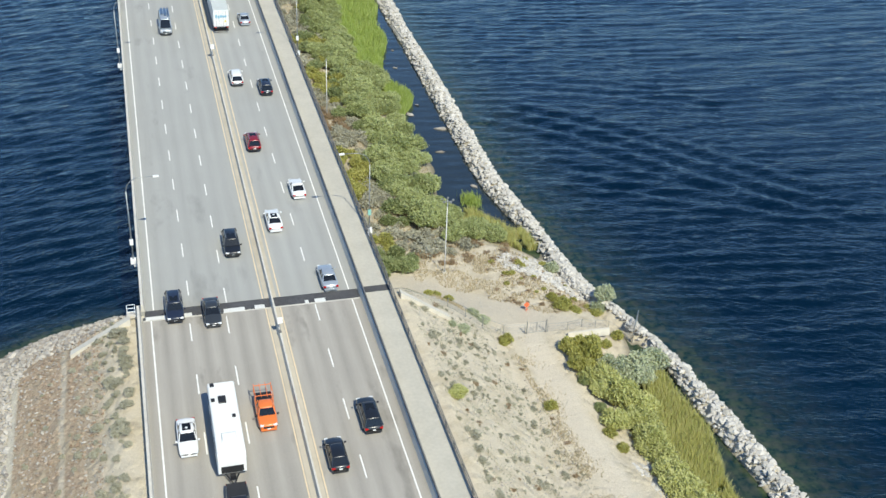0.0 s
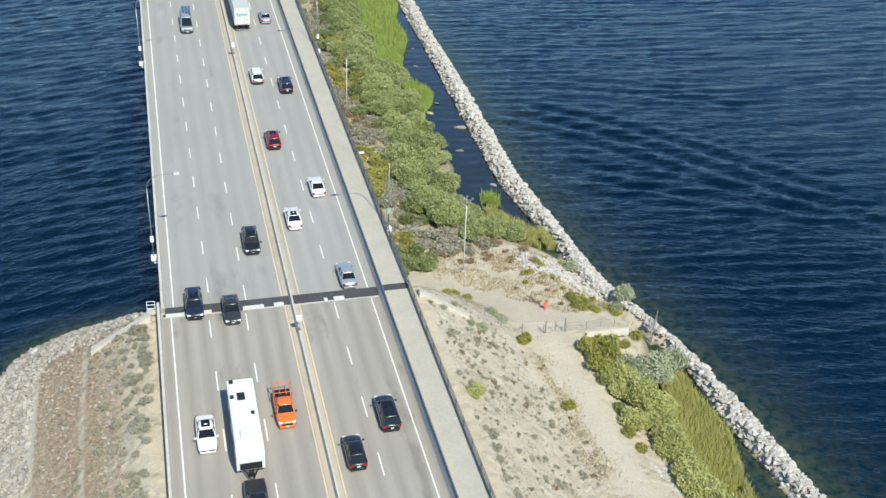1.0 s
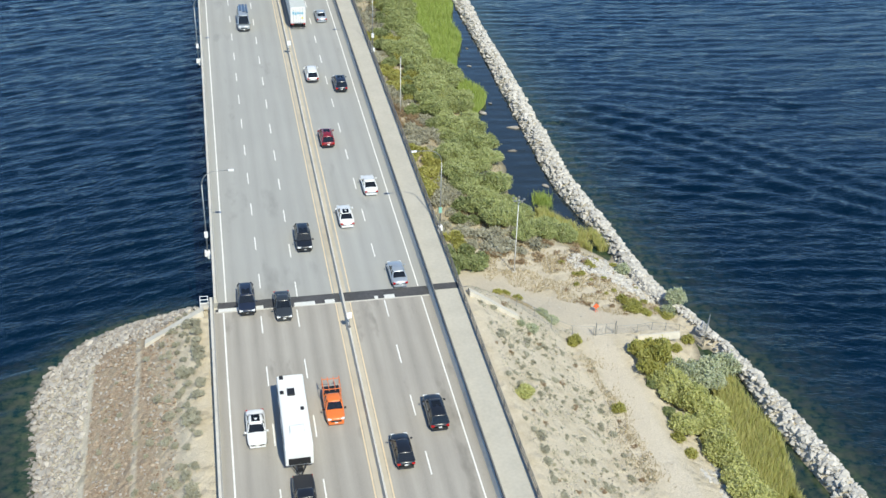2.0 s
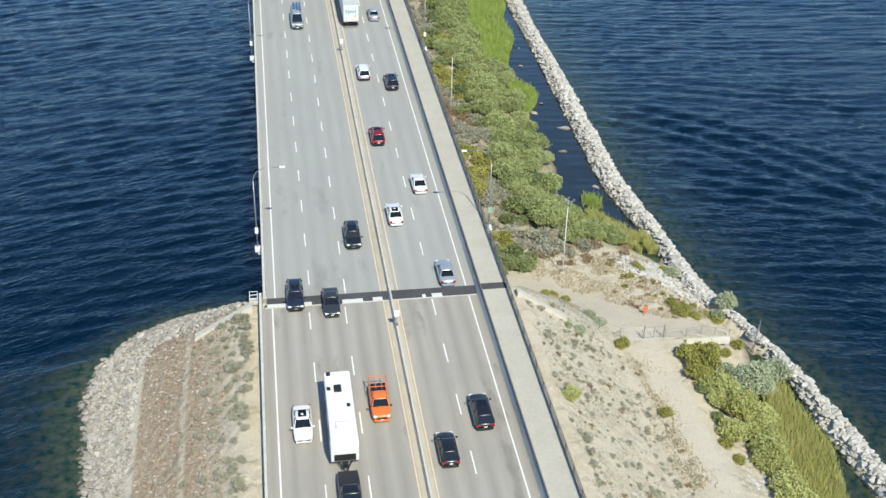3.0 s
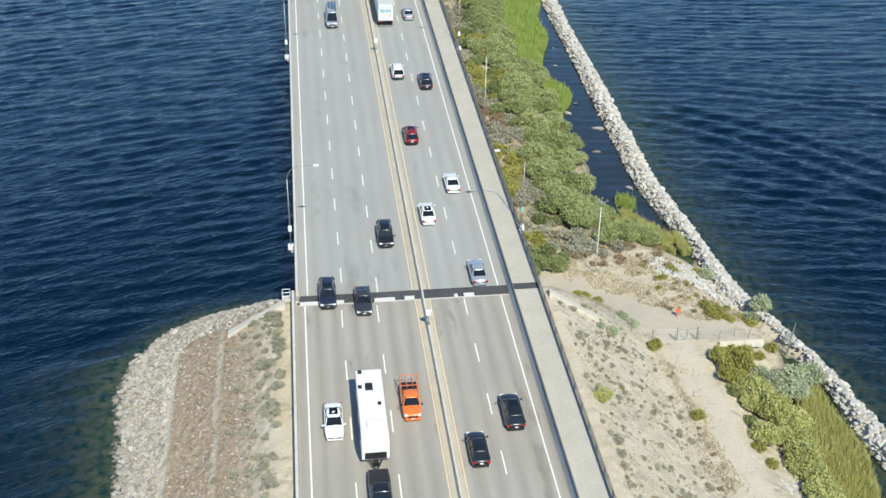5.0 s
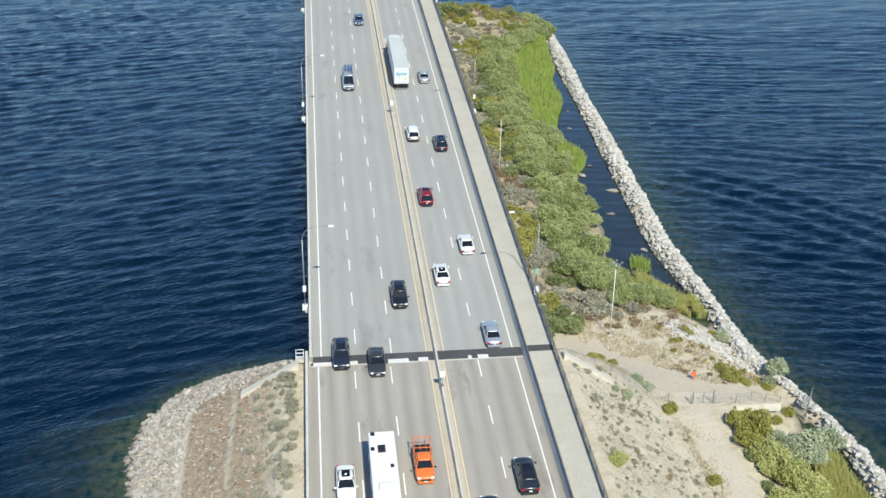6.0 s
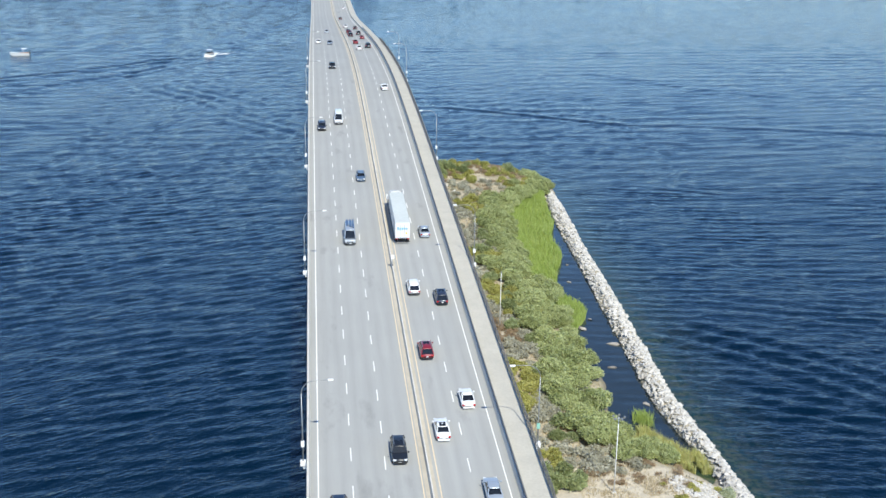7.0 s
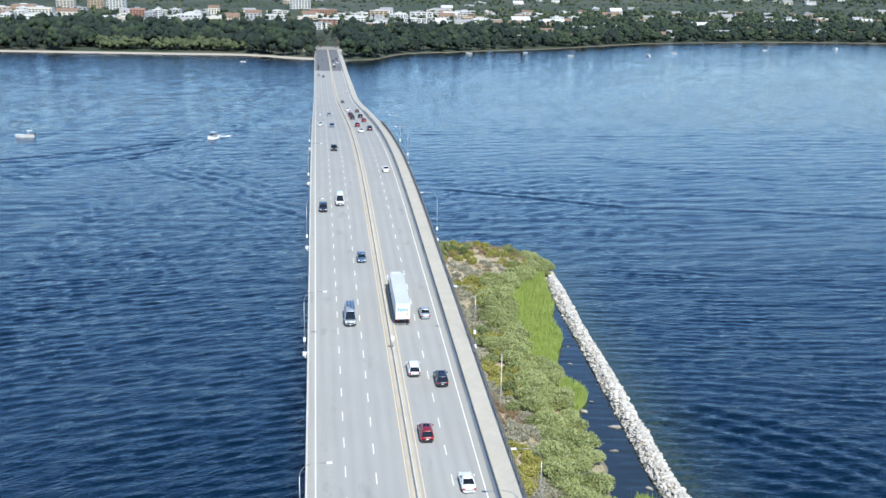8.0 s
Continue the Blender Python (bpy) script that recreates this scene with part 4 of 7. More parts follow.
def make_lorry(x, y):
    """A tractor with a long box trailer, its tail at (x, y)."""
    root = new("articulated_lorry")
    white, roof_mat = PAINTS["white"], plain("trailer_roof", (0.50, 0.53, 0.52), 0.8, 0.0, grain=1.5, amount=0.08)
    side = plain("trailer_side", (0.62, 0.64, 0.66), 0.45, 0.1, grain=1.5, amount=0.08)
    bm = bmesh.new()
    box(bm, -1.3, 1.3, 0.0, 16.0, 1.1, 4.05, 0.05)
    trailer = part("trailer", bm, side, root, "long pale grey box trailer")
    bm = bmesh.new()
    box(bm, -1.27, 1.27, 0.06, 15.94, 4.04, 4.09, 0.02)
    part("trailer_roof", bm, roof_mat, trailer, "blue-grey ribbed roof")
    bm = bmesh.new()
    for k in range(27):
        box(bm, -1.24, 1.24, 0.5 + k * 0.58, 0.54 + k * 0.58, 4.085, 4.105)
    part("roof_rib", bm, roof_mat, trailer)
    for s in (-1, 1):
        bm = bmesh.new()
        box(bm, min(s * 0.03, s * 1.22), max(s * 0.03, s * 1.22), -0.05, 0.0, 1.25, 3.95, 0.02)
        part("rear_door", bm, white, trailer, "white rear door")
        bm = bmesh.new()
        for q in (0.35, 0.8):
            rod(bm, (s * q, -0.08, 1.25), (s * q, -0.08, 3.9), 0.025, 0.025, 6)
        part("lock_rod", bm, GALV, trailer)
        bm = bmesh.new()
        box(bm, s * 1.0 - 0.2, s * 1.0 + 0.2, -0.06, 0.0, 0.95, 1.1, 0.02)
        part("tail_light", bm, TAIL_LIGHT, trailer)
    blue = plain("logo_blue", (0.22, 0.47, 0.62), 0.5, grain=4.0, amount=0.05)
    bm = bmesh.new()
    for k, (x0, x1, z0, z1) in enumerate(((-0.95, -0.62, 2.75, 3.25), (-0.55, -0.25, 2.6, 3.1), (-0.18, 0.14, 2.75, 3.15), (0.2, 0.5, 2.75, 3.1), (0.56, 0.9, 2.75, 3.1))):
        box(bm, x0, x1, -0.075, -0.05, z0, z1, 0.03)
    part("logo_shape", bm, blue, trailer, "blue logo shapes")
    bm = bmesh.new()
    box(bm, 0.55, 0.85, -0.07, -0.05, 1.9, 2.25, 0.02)
    part("sticker", bm, plain("sticker_yellow", (0.7, 0.6, 0.1), 0.5), trailer, "yellow square sticker")
    bm = bmesh.new()
    box(bm, -1.25, 1.25, -0.12, 0.05, 0.42, 0.56, 0.02)
    for s in (-0.9, 0.9):
        box(bm, s - 0.06, s + 0.06, -0.05, 0.05, 0.5, 1.1)
    part("underrun_bar", bm, BLACK_TRIM, trailer)
    bm = bmesh.new()
    box(bm, -0.5, 0.5, 0.2, 19.5, 0.75, 1.1, 0.04)
    part("chassis", bm, BLACK_TRIM, root)
    bm = bmesh.new()
    ring_loft(bm, [[(-1.22, 16.9, 0.6), (-1.22, 16.9, 3.5), (-0.9, 16.9, 4.0), (0.9, 16.9, 4.0), (1.22, 16.9, 3.5), (1.22, 16.9, 0.6)],
                   [(-1.22, 18.6, 0.6), (-1.22, 18.6, 3.2), (-0.9, 18.6, 3.6), (0.9, 18.6, 3.6), (1.22, 18.6, 3.2), (1.22, 18.6, 0.6)],
                   [(-1.18, 19.7, 0.6), (-1.18, 19.7, 1.9), (-0.9, 19.4, 2.8), (0.9, 19.4, 2.8), (1.18, 19.7, 1.9), (1.18, 19.7, 0.6)]])
    cab = part("cab", bm, white, root, "white tractor cab with a roof fairing")
    bm = bmesh.new()
    box(bm, -0.95, 0.95, 19.5, 21.0, 0.7, 1.75, 0.18)
    part("bonnet", bm, white, cab)
    bm = bmesh.new()
    quad_panel(bm, [(-1.0, 19.62, 2.0), (1.0, 19.62, 2.0), (0.85, 19.43, 2.72), (-0.85, 19.43, 2.72)], 0.03)
    part("windscreen", bm, GLASS, cab)
    for s in (-1, 1):
        bm = bmesh.new()
        box(bm, s * 1.5 - 0.12, s * 1.5 + 0.12, 19.0, 19.15, 1.8, 2.7, 0.04)
        rod(bm, (s * 1.2, 19.05, 2.3), (s * 1.5, 19.05, 2.3), 0.03, 0.03, 5)
        part("mirror", bm, white, cab)
        bm = bmesh.new()
        rod(bm, (s * 1.05, 16.7, 1.0), (s * 1.05, 16.7, 3.9), 0.09, 0.09, 8)
        part("exhaust", bm, RIM, cab)
    wheels(root, 1.25, (1.6, 2.9, 15.4, 16.8, 20.3), 0.5, 0.5)
    root.location = (x, y, road_z(y) + 0.0)
    slope = math.atan((road_z(y + 20) - road_z(y)) / 20)
    root.rotation_euler = (slope, 0, 0)
    return tagged(root, "articulated lorry with a long pale box trailer", "lorry")


make_lorry(15.3, 77.0)


def make_trailer(x, y):
    """A long white travel trailer, its front at (x, y), drawn towards the near end."""
    root = new("travel_trailer")
    white = plain("trailer_white", (0.8, 0.8, 0.78), 0.4, grain=2.0, amount=0.05, coat=0.3)
    ring = lambda yy, w, lo, hi: [(-w, yy, lo), (-w, yy, hi - 0.22), (-w + 0.05, yy, hi - 0.06), (-w + 0.18, yy, hi), (w - 0.18, yy, hi), (w - 0.05, yy, hi - 0.06), (w, yy, hi - 0.22), (w, yy, lo)]
    bm = bmesh.new()
    ring_loft(bm, [ring(10.1, 1.24, 0.75, 3.12), ring(10.0, 1.29, 0.55, 3.22), ring(1.1, 1.29, 0.55, 3.22), ring(0.35, 1.29, 0.6, 3.08), ring(0.02, 1.26, 0.9, 2.6), ring(0.0, 1.22, 1.0, 2.3)])
    body = part("body", bm, white, root, "white moulded body with a rounded front")
    for k, (vx, vy, w) in enumerate(((-0.1, 7.4, 0.36), (-0.85, 9.7, 0.2), (-0.95, 7.5, 0.18), (0.75, 5.0, 0.17))):
        bm = bmesh.new()
        box(bm, vx - w, vx + w, vy - w * 1.3, vy + w * 1.3, 3.2, 3.4 if k == 0 else 3.3, 0.05)
        part("roof_vent", bm, BLACK_TRIM, body, "dark roof vent")
    bm = bmesh.new()
    ring_loft(bm, [[(-0.75, yy, 3.18), (-0.6, yy, top), (0.6, yy, top), (0.75, yy, 3.18)] for yy, top in ((1.35, 3.28), (1.7, 3.46), (2.5, 3.46), (2.8, 3.28))])
    part("air_conditioner", bm, white, body, "white moulded roof air conditioner")
    bm = bmesh.new()
    box(bm, -1.0, 1.0, -0.05, 0.03, 1.0, 1.75, 0.03)
    part("front_panel", bm, BLACK_TRIM, body, "dark lower front panel")
    for s in (-1, 1):
        for y0, y1 in ((2.0, 3.4), (5.6, 7.0), (8.2, 9.2)):
            bm = bmesh.new()
            box(bm, s * 1.29 - 0.03, s * 1.29 + 0.03, y0, y1, 1.7, 2.4, 0.02)
            part("window", bm, GLASS, body)
        bm = bmesh.new()
        box(bm, s * 1.0 - 0.12, s * 1.0 + 0.12, 10.06, 10.14, 0.95, 1.25, 0.02)
        part("tail_light", bm, TAIL_LIGHT, body)
    bm = bmesh.new()
    rod(bm, (-0.7, 0.5, 0.55), (0, -1.15, 0.52), 0.06, 0.06, 6)
    rod(bm, (0.7, 0.5, 0.55), (0, -1.15, 0.52), 0.06, 0.06, 6)
    box(bm, -0.25, 0.25, -0.5, -0.1, 0.5, 1.0, 0.08)
    part("drawbar", bm, BLACK_TRIM, root, "black drawbar with gas bottles")
    wheels(root, 1.15, (5.2, 6.1), 0.37, 0.26)
    root.location = (x, y, road_z(y))
    root.rotation_euler = (math.atan((road_z(y + 9) - road_z(y)) / 9), 0, 0)
    return tagged(root, "long white travel trailer with dark roof vents", "trailer")


make_trailer(5.6, -28.4)
make_car("pickup", "black", 5.7, -32.6, -1, "black pickup truck towing a white travel trailer", "pickup truck")

# ---- stones of the breakwater and the banks ----
def stone_shapes(count, seed):
    """Angular boulders about one metre across, as (verts, faces)."""
    r = random.Random(seed)
    shapes = []
    for _ in range(count):
        bm = bmesh.new()
        for _ in range(13):
            v = Vector((r.gauss(0, 1), r.gauss(0, 1), r.gauss(0, 1))).normalized() * r.uniform(0.42, 0.56)
            bm.verts.new((v.x * 1.15, v.y * 0.95, v.z * 0.72))
        bmesh.ops.convex_hull(bm, input=bm.verts)
        loose = [v for v in bm.verts if not v.link_faces]
        bmesh.ops.delete(bm, geom=loose, context="VERTS")
        bm.verts.index_update()
        shapes.append(([v.co.copy() for v in bm.verts], [tuple(v.index for v in f.verts) for f in bm.faces]))
        bm.free()
    return shapes


def stone_material(name, light, dark):
    n = Nodes(name)
    own = n.add("ShaderNodeObjectInfo").outputs["Random"]
    island = n.add("ShaderNodeNewGeometry").outputs["Random Per Island"]
    pick = n.math("FRACT", n.math("ADD", own, island))
    fine = n.noise(6.0, None, 5.0, 0.7)
    c = n.mix(pick, light, dark)
    c = n.mix(n.ramp(fine, (0.4, (0, 0, 0)), (0.8, (0.5, 0.5, 0.5))), c, tuple(v * 0.55 for v in dark))
    z = n.add("ShaderNodeSeparateXYZ", [("Vector", n.add("ShaderNodeNewGeometry").outputs["Position"])]).outputs[2]
    wet = n.ramp(z, (0.02, (1, 1, 1)), (0.22, (0, 0, 0)))
    c = n.mix(n.math("MULTIPLY", wet, 0.85), c, (0.06, 0.055, 0.045))
    n.base(c)
    n.bump(fine, 0.5, 0.06)
    return n.set(Roughness=0.9)


PALE_STONE = stone_material("pale_limestone", (0.66, 0.63, 0.58), (0.45, 0.425, 0.385))
BANK_STONE = stone_material("bank_stone", (0.55, 0.51, 0.455), (0.30, 0.265, 0.225))
MULCH_STONE = stone_material("mulch_chip", (0.52, 0.42, 0.32), (0.24, 0.165, 0.105))
SHAPES_OF_STONE = stone_shapes(14, 11)


def joined(name, shapes, places, mat, parent=None):
    """Many transformed copies of small shapes in one mesh. places: (shape index, matrix)."""
    verts, faces = [], []
    for k, m in places:
        b = len(verts)
        v, f = shapes[k]
        verts += [tuple(m @ p) for p in v]
        faces += [tuple(i + b for i in q) for q in f]
    return from_lists(name, verts, faces, mat, parent)


def lay_stones(owner, name, mat, spots, near, rnd):
    """spots: (x, y, z, size). The first ones, up to near, are parts of their own."""
    meshes = []
    for v, f in SHAPES_OF_STONE:
        me = bpy.data.meshes.new(name)
        me.from_pydata([tuple(p) for p in v], [], f)
        me.materials.append(mat)
        meshes.append(me)
    rest = []
    for k, (x, y, z, s) in enumerate(spots):
        m = Matrix.LocRotScale((x, y, z), Euler((rnd.uniform(-0.5, 0.5), rnd.uniform(-0.5, 0.5), rnd.uniform(0, 6.3))), (s * rnd.uniform(0.8, 1.3), s, s * rnd.uniform(0.8, 1.15)))
        i = rnd.randrange(len(meshes))
        if k < near:
            ob = new(name, meshes[i])
            ob.matrix_world = m
            ob.parent = owner
        else:
            rest.append((i, m))
    if rest:
        tagged(joined(name + "_field", SHAPES_OF_STONE, rest, mat, owner), kind="stuff")


def breakwater():
    rnd = random.Random(21)
    root = tagged(new("breakwater"), "low breakwater of pale piled boulders along the shore", "breakwater", kind="structure")
    spots = []
    for _ in range(7600):
        y = rnd.uniform(-75, 176)
        a, b = shore_in(y), shore_out(y)
        if -3.5 < y < 9.5:
            a = b - 2.0
            if rnd.random() < 0.25:
                continue
        x = rnd.uniform(a + 0.1, b - 0.1)
        size = rnd.choice((0.3, 0.4, 0.5, 0.6, 0.75, 0.95)) * rnd.uniform(0.8, 1.2)
        spots.append((x, y, max(land_z(x, y), -0.1) + 0.10 * size, size))
    # the apron of stone where the breakwater meets the point
    for _ in range(1100):
        y = rnd.uniform(8.5, 20.5)
        x = rnd.uniform(47, shore_out(y))
        if y < 17.2 - (x - 47.3) * 1.05 + rnd.gauss(0, 0.4):
            continue
        spots.append((x, y, land_z(x, y) + 0.08, rnd.uniform(0.45, 0.9)))
    spots.sort(key=lambda s: (s[1] + 8) ** 2 if s[1] > -36 else 1e9)
    lay_stones(root, "boulder", PALE_STONE, spots, 300, rnd)


def bank_stones():
    rnd = random.Random(5)
    root = tagged(new("stone_bank"), "rough grey stone riprap on the water side of the fill", "riprap", kind="structure")
    spots = []
    tries = 0
    while len(spots) < 4600 and tries < 60000:
        tries += 1
        x, y = rnd.uniform(-28, -2), rnd.uniform(-75, 20)
        z = land_z(x, y)
        if not -0.25 < z < 11.4:
            continue
        # only outside the trodden track, which bends round the end of the fill to the wing wall
        if x > -15.65 + 0.2 * math.sin(y * 0.7) and y < np.interp(x, (-15.2, -14.4, -11.6, -8.8, -3.0), (-1.0, 2.2, 1.5, -0.6, -0.6)):
            continue
        size = rnd.choice((0.3, 0.4, 0.5, 0.65, 0.85)) * rnd.uniform(0.8, 1.2) * (1.15 if z < 0.9 else 0.9)
        spots.append((x, y, z + 0.06 * size, size))
    spots.sort(key=lambda s: s[2] if -40 < s[1] else 99)
    lay_stones(root, "stone", BANK_STONE, spots, 300, rnd)


def bridge_side_stones():
    """Loose pale stone along the ground beside the bridge."""
    rnd = random.Random(8)
    root = tagged(new("stone_strip"), "pale loose stone strewn beside the bridge", "riprap", kind="structure")
    spots = []
    for _ in range(420):
        y = rnd.uniform(24, 175)
        x = 27.5 + abs(rnd.gauss(0, 2.6)) + 0.02 * y
        if noise.noise(Vector((x * 0.2, y * 0.08, 3.0))) > -0.05:
            spots.append((x, y, land_z(x, y) + 0.1, rnd.uniform(0.35, 0.95)))
    lay_stones(root, "stone", PALE_STONE, spots, 120, rnd)


def pond_stones():
    for x, y, s in ((49.5, 79.0, 1.6), (50.2, 61.5, 1.3), (53.2, 71.5, 2.0), (51.8, 83.5, 1.1), (52.0, 47.0, 1.3), (52.6, 105.0, 0.9), (54.6, 116.0, 0.8), (48.6, 64.5, 0.7), (49.0, 80.4, 0.9), (47.3, 51.0, 0.6), (57.4, -26.0, 1.0)):
        v, f = SHAPES_OF_STONE[int(x * 3) % len(SHAPES_OF_STONE)]
        me = bpy.data.meshes.new("pond_stone")
        me.from_pydata([tuple(p) for p in v], [], f)
        me.materials.append(BANK_STONE)
        ob = new("pond_stone", me)
        ob.location, ob.scale, ob.rotation_euler = (x, y, 0.04), (s * 1.3, s * 0.9, s * 0.5), (0, 0, x)
        tagged(ob, "grey boulder lying half sunk in the still pond", "boulder", "pond boulders")


def litter(name, count, area, size, mat, label, seed, keep):
    """Small loose stones and chips strewn over the ground, one mesh."""
    rnd = random.Random(seed)
    places = []
    while len(places) < count:
        x, y = rnd.uniform(area[0], area[1]), rnd.uniform(area[2], area[3])
        if keep(x, y):
            s = size[0] + (size[1] - size[0]) * rnd.random() ** 2
            places.append((rnd.randrange(len(SHAPES_OF_STONE)), Matrix.LocRotScale((x, y, land_z(x, y) + 0.02), Euler((0, 0, rnd.uniform(0, 6.3))), (s * 1.3, s, s * 0.7))))
    tagged(joined(name, SHAPES_OF_STONE, places, mat), label, "stones", kind="stuff")


litter("mulch_chips", 5200, (-15, -5.5, -75, 1), (0.06, 0.42), MULCH_STONE, "brown chips and clods of mulch on the bank", 45, lambda x, y: abs(x + 9.6) > 0.3)
litter("bank_litter", 3000, (-15, -4.5, -75, 1), (0.06, 0.42), BANK_STONE, "pale stones strewn over brown mulch on the bank", 41, lambda x, y: abs(x + 9.6) > 0.35 and (x < -6.5 or (x * 7 + y) % 1 < 0.3))
litter("slope_litter", 2600, (28, 42, -75, 2), (0.08, 0.26), BANK_STONE, "small stones on the dry sandy slope", 42, lambda x, y: True)
litter("lot_litter", 500, (33, 54, 3, 20), (0.07, 0.2), PALE_STONE, "loose gravel stones on the lot", 43, lambda x, y: True)
litter("track_rubble", 420, (48.0, 51.0, -60, -16), (0.2, 0.75), PALE_STONE, "pale rubble between the gravel track and the willows", 44, lambda x, y: noise.noise(Vector((x * 0.4, y * 0.3, 4.0))) > -0.1)
breakwater()
bank_stones()
bridge_side_stones()
pond_stones()

# ---- plants ----
def leaf_material(name, *shades, rough=0.6):
    n = Nodes(name)
    pick = n.math("FRACT", n.math("ADD", n.add("ShaderNodeNewGeometry").outputs["Random Per Island"], n.math("MULTIPLY", n.add("ShaderNodeObjectInfo").outputs["Random"], 0.35)))
    stops = [(i / (len(shades) - 1), c) for i, c in enumerate(shades)]
    c = n.ramp(pick, *stops)
    c = n.mix(n.ramp(n.noise(0.25, None, 3.0), (0.35, (0, 0, 0)), (0.7, (0.3, 0.3, 0.3))), c, tuple(v * 0.75 for v in shades[0]))
    n.base(c)
    thin = n.add("ShaderNodeBsdfTranslucent", [("Color", c)])
    both = n.add("ShaderNodeMixShader", [(1, n.bsdf.outputs[0]), (2, thin.outputs[0])])
    both.inputs[0].default_value = 0.35
    n.tree.links.new(both.outputs[0], n.tree.nodes["Material Output"].inputs["Surface"])
    return n.set(Roughness=rough)


WILLOW = leaf_material("willow_leaf", (0.33, 0.38, 0.145), (0.44, 0.485, 0.21), (0.54, 0.565, 0.30))
THICKET = leaf_material("thicket_leaf", (0.46, 0.48, 0.17), (0.57, 0.58, 0.23), (0.66, 0.65, 0.32))
GREEN_BUSH = leaf_material("green_shrub_leaf", (0.21, 0.26, 0.105), (0.31, 0.36, 0.155), (0.41, 0.44, 0.22))
SILVER_BUSH = leaf_material("silver_shrub_leaf", (0.40, 0.45, 0.27), (0.52, 0.56, 0.38), (0.62, 0.64, 0.48))
OLIVE_BUSH = leaf_material("olive_shrub_leaf", (0.34, 0.34, 0.085), (0.46, 0.45, 0.13), (0.54, 0.51, 0.19))
SAGE = leaf_material("sage_leaf", (0.38, 0.37, 0.275), (0.47, 0.455, 0.35), (0.55, 0.53, 0.43))
BROWN_BRUSH = leaf_material("dry_brush", (0.30, 0.21, 0.12), (0.40, 0.29, 0.175), (0.5, 0.4, 0.26))
DRY_GRASS = leaf_material("dry_grass_blade", (0.46, 0.385, 0.25), (0.55, 0.465, 0.315), (0.62, 0.54, 0.39))
REED = leaf_material("reed_blade", (0.29, 0.38, 0.075), (0.39, 0.49, 0.12), (0.49, 0.56, 0.20))
DRY_REED = leaf_material("dry_reed_blade", (0.50, 0.50, 0.16), (0.62, 0.57, 0.27), (0.42, 0.47, 0.13))
TWIG = plain("twig_bark", (0.13, 0.10, 0.07), 0.9, grain=5.0, amount=0.3)


def leaf_cloud(n, clumps, radius, high, leaf, seed, low=0.1, long=1.6):
    """Small leaves in uneven clumps that fill a mound; (verts, faces)."""
    g = np.random.default_rng(seed)
    a, u = g.uniform(0, 6.283, clumps), np.sqrt(g.uniform(0.02, 1, clumps))
    cx, cy = np.cos(a) * u * radius * 0.8, np.sin(a) * u * radius * 0.8
    cz = low * high + g.uniform(0.25, 1.0, clumps) * high * (1 - low) * np.sqrt(np.maximum(0.05, 1 - 0.75 * u * u))
    size = g.uniform(0.16, 0.34, clumps) * radius * (20 / clumps) ** 0.4
    k = g.integers(0, clumps, n)
    d = g.normal(0, 1, (n, 3))
    d /= np.linalg.norm(d, axis=1)[:, None]
    d *= (g.uniform(0.35, 1, n) ** 0.5)[:, None]
    p = np.stack([cx[k], cy[k], cz[k]], 1) + d * (size[k])[:, None] * np.array([1, 1, 0.85])
    p[:, 2] = np.maximum(p[:, 2], 0.05)
    face = g.normal(0, 1, (n, 3)) + np.array([0.0, -0.4, 3.0])
    t = np.cross(face, g.normal(0, 1, (n, 3)))
    t /= np.linalg.norm(t, axis=1)[:, None]
    b = np.cross(t, face)
    b /= np.linalg.norm(b, axis=1)[:, None] + 1e-9
    s = leaf * g.uniform(0.6, 1.3, n)[:, None]
    v = np.stack([p - t * s * long, p + b * s * 0.5, p + t * s * long, p - b * s * 0.5], 1).reshape(-1, 3)
    f = np.arange(4 * n).reshape(-1, 4)
    return v, f


def leaf_sprays(strands, each, radius, high, leaf, seed, dome=0.8):
    """Leaves along thin upright strands that fan out from the foot to an uneven mound; (verts, faces)."""
    g = np.random.default_rng(seed)
    a, u = g.uniform(0, 6.283, strands), np.sqrt(g.uniform(0.0, 1, strands))
    lump = 1 + 0.16 * np.sin(a * 3 + seed) * np.sin(u * 5 + seed * 1.7)
    tip = np.stack([np.cos(a) * u * radius, np.sin(a) * u * radius, high * lump * np.sqrt(np.maximum(0.1, 1 - dome * u * u)) * g.uniform(0.72, 1.12, strands)], 1)
    foot = tip * np.array([0.45, 0.45, 0.12])
    t = np.tile(1 - 0.42 * np.linspace(0, 1, each), strands)
    k = np.repeat(np.arange(strands), each)
    n = len(k)
    bend = np.stack([np.cos(a) * 0.12 * radius, np.sin(a) * 0.12 * radius, np.zeros(strands)], 1)
    p = foot[k] + (tip - foot)[k] * t[:, None] - bend[k] * (4 * t * (1 - t))[:, None] + g.normal(0, 0.055 * radius, (n, 3)) * np.array([1, 1, 0.6])
    way = (tip - foot)[k] * np.array([1, 1, 0.45]) + g.normal(0, 0.55 * radius, (n, 3))
    way /= np.linalg.norm(way, axis=1)[:, None]
    up = g.normal(0, 0.5, (n, 3)) + np.array([0.15, -0.5, 1.2])
    side = np.cross(way, up)
    side /= np.linalg.norm(side, axis=1)[:, None] + 1e-9
    s = leaf * g.uniform(0.6, 1.35, n)[:, None]
    v = np.stack([p - way * s * 1.5, p + side * s * 0.8, p + way * s * 1.5, p - side * s * 0.8], 1).reshape(-1, 3)
    v[:, 2] = np.maximum(v[:, 2], 0.03)
    return v, np.arange(4 * n).reshape(-1, 4)


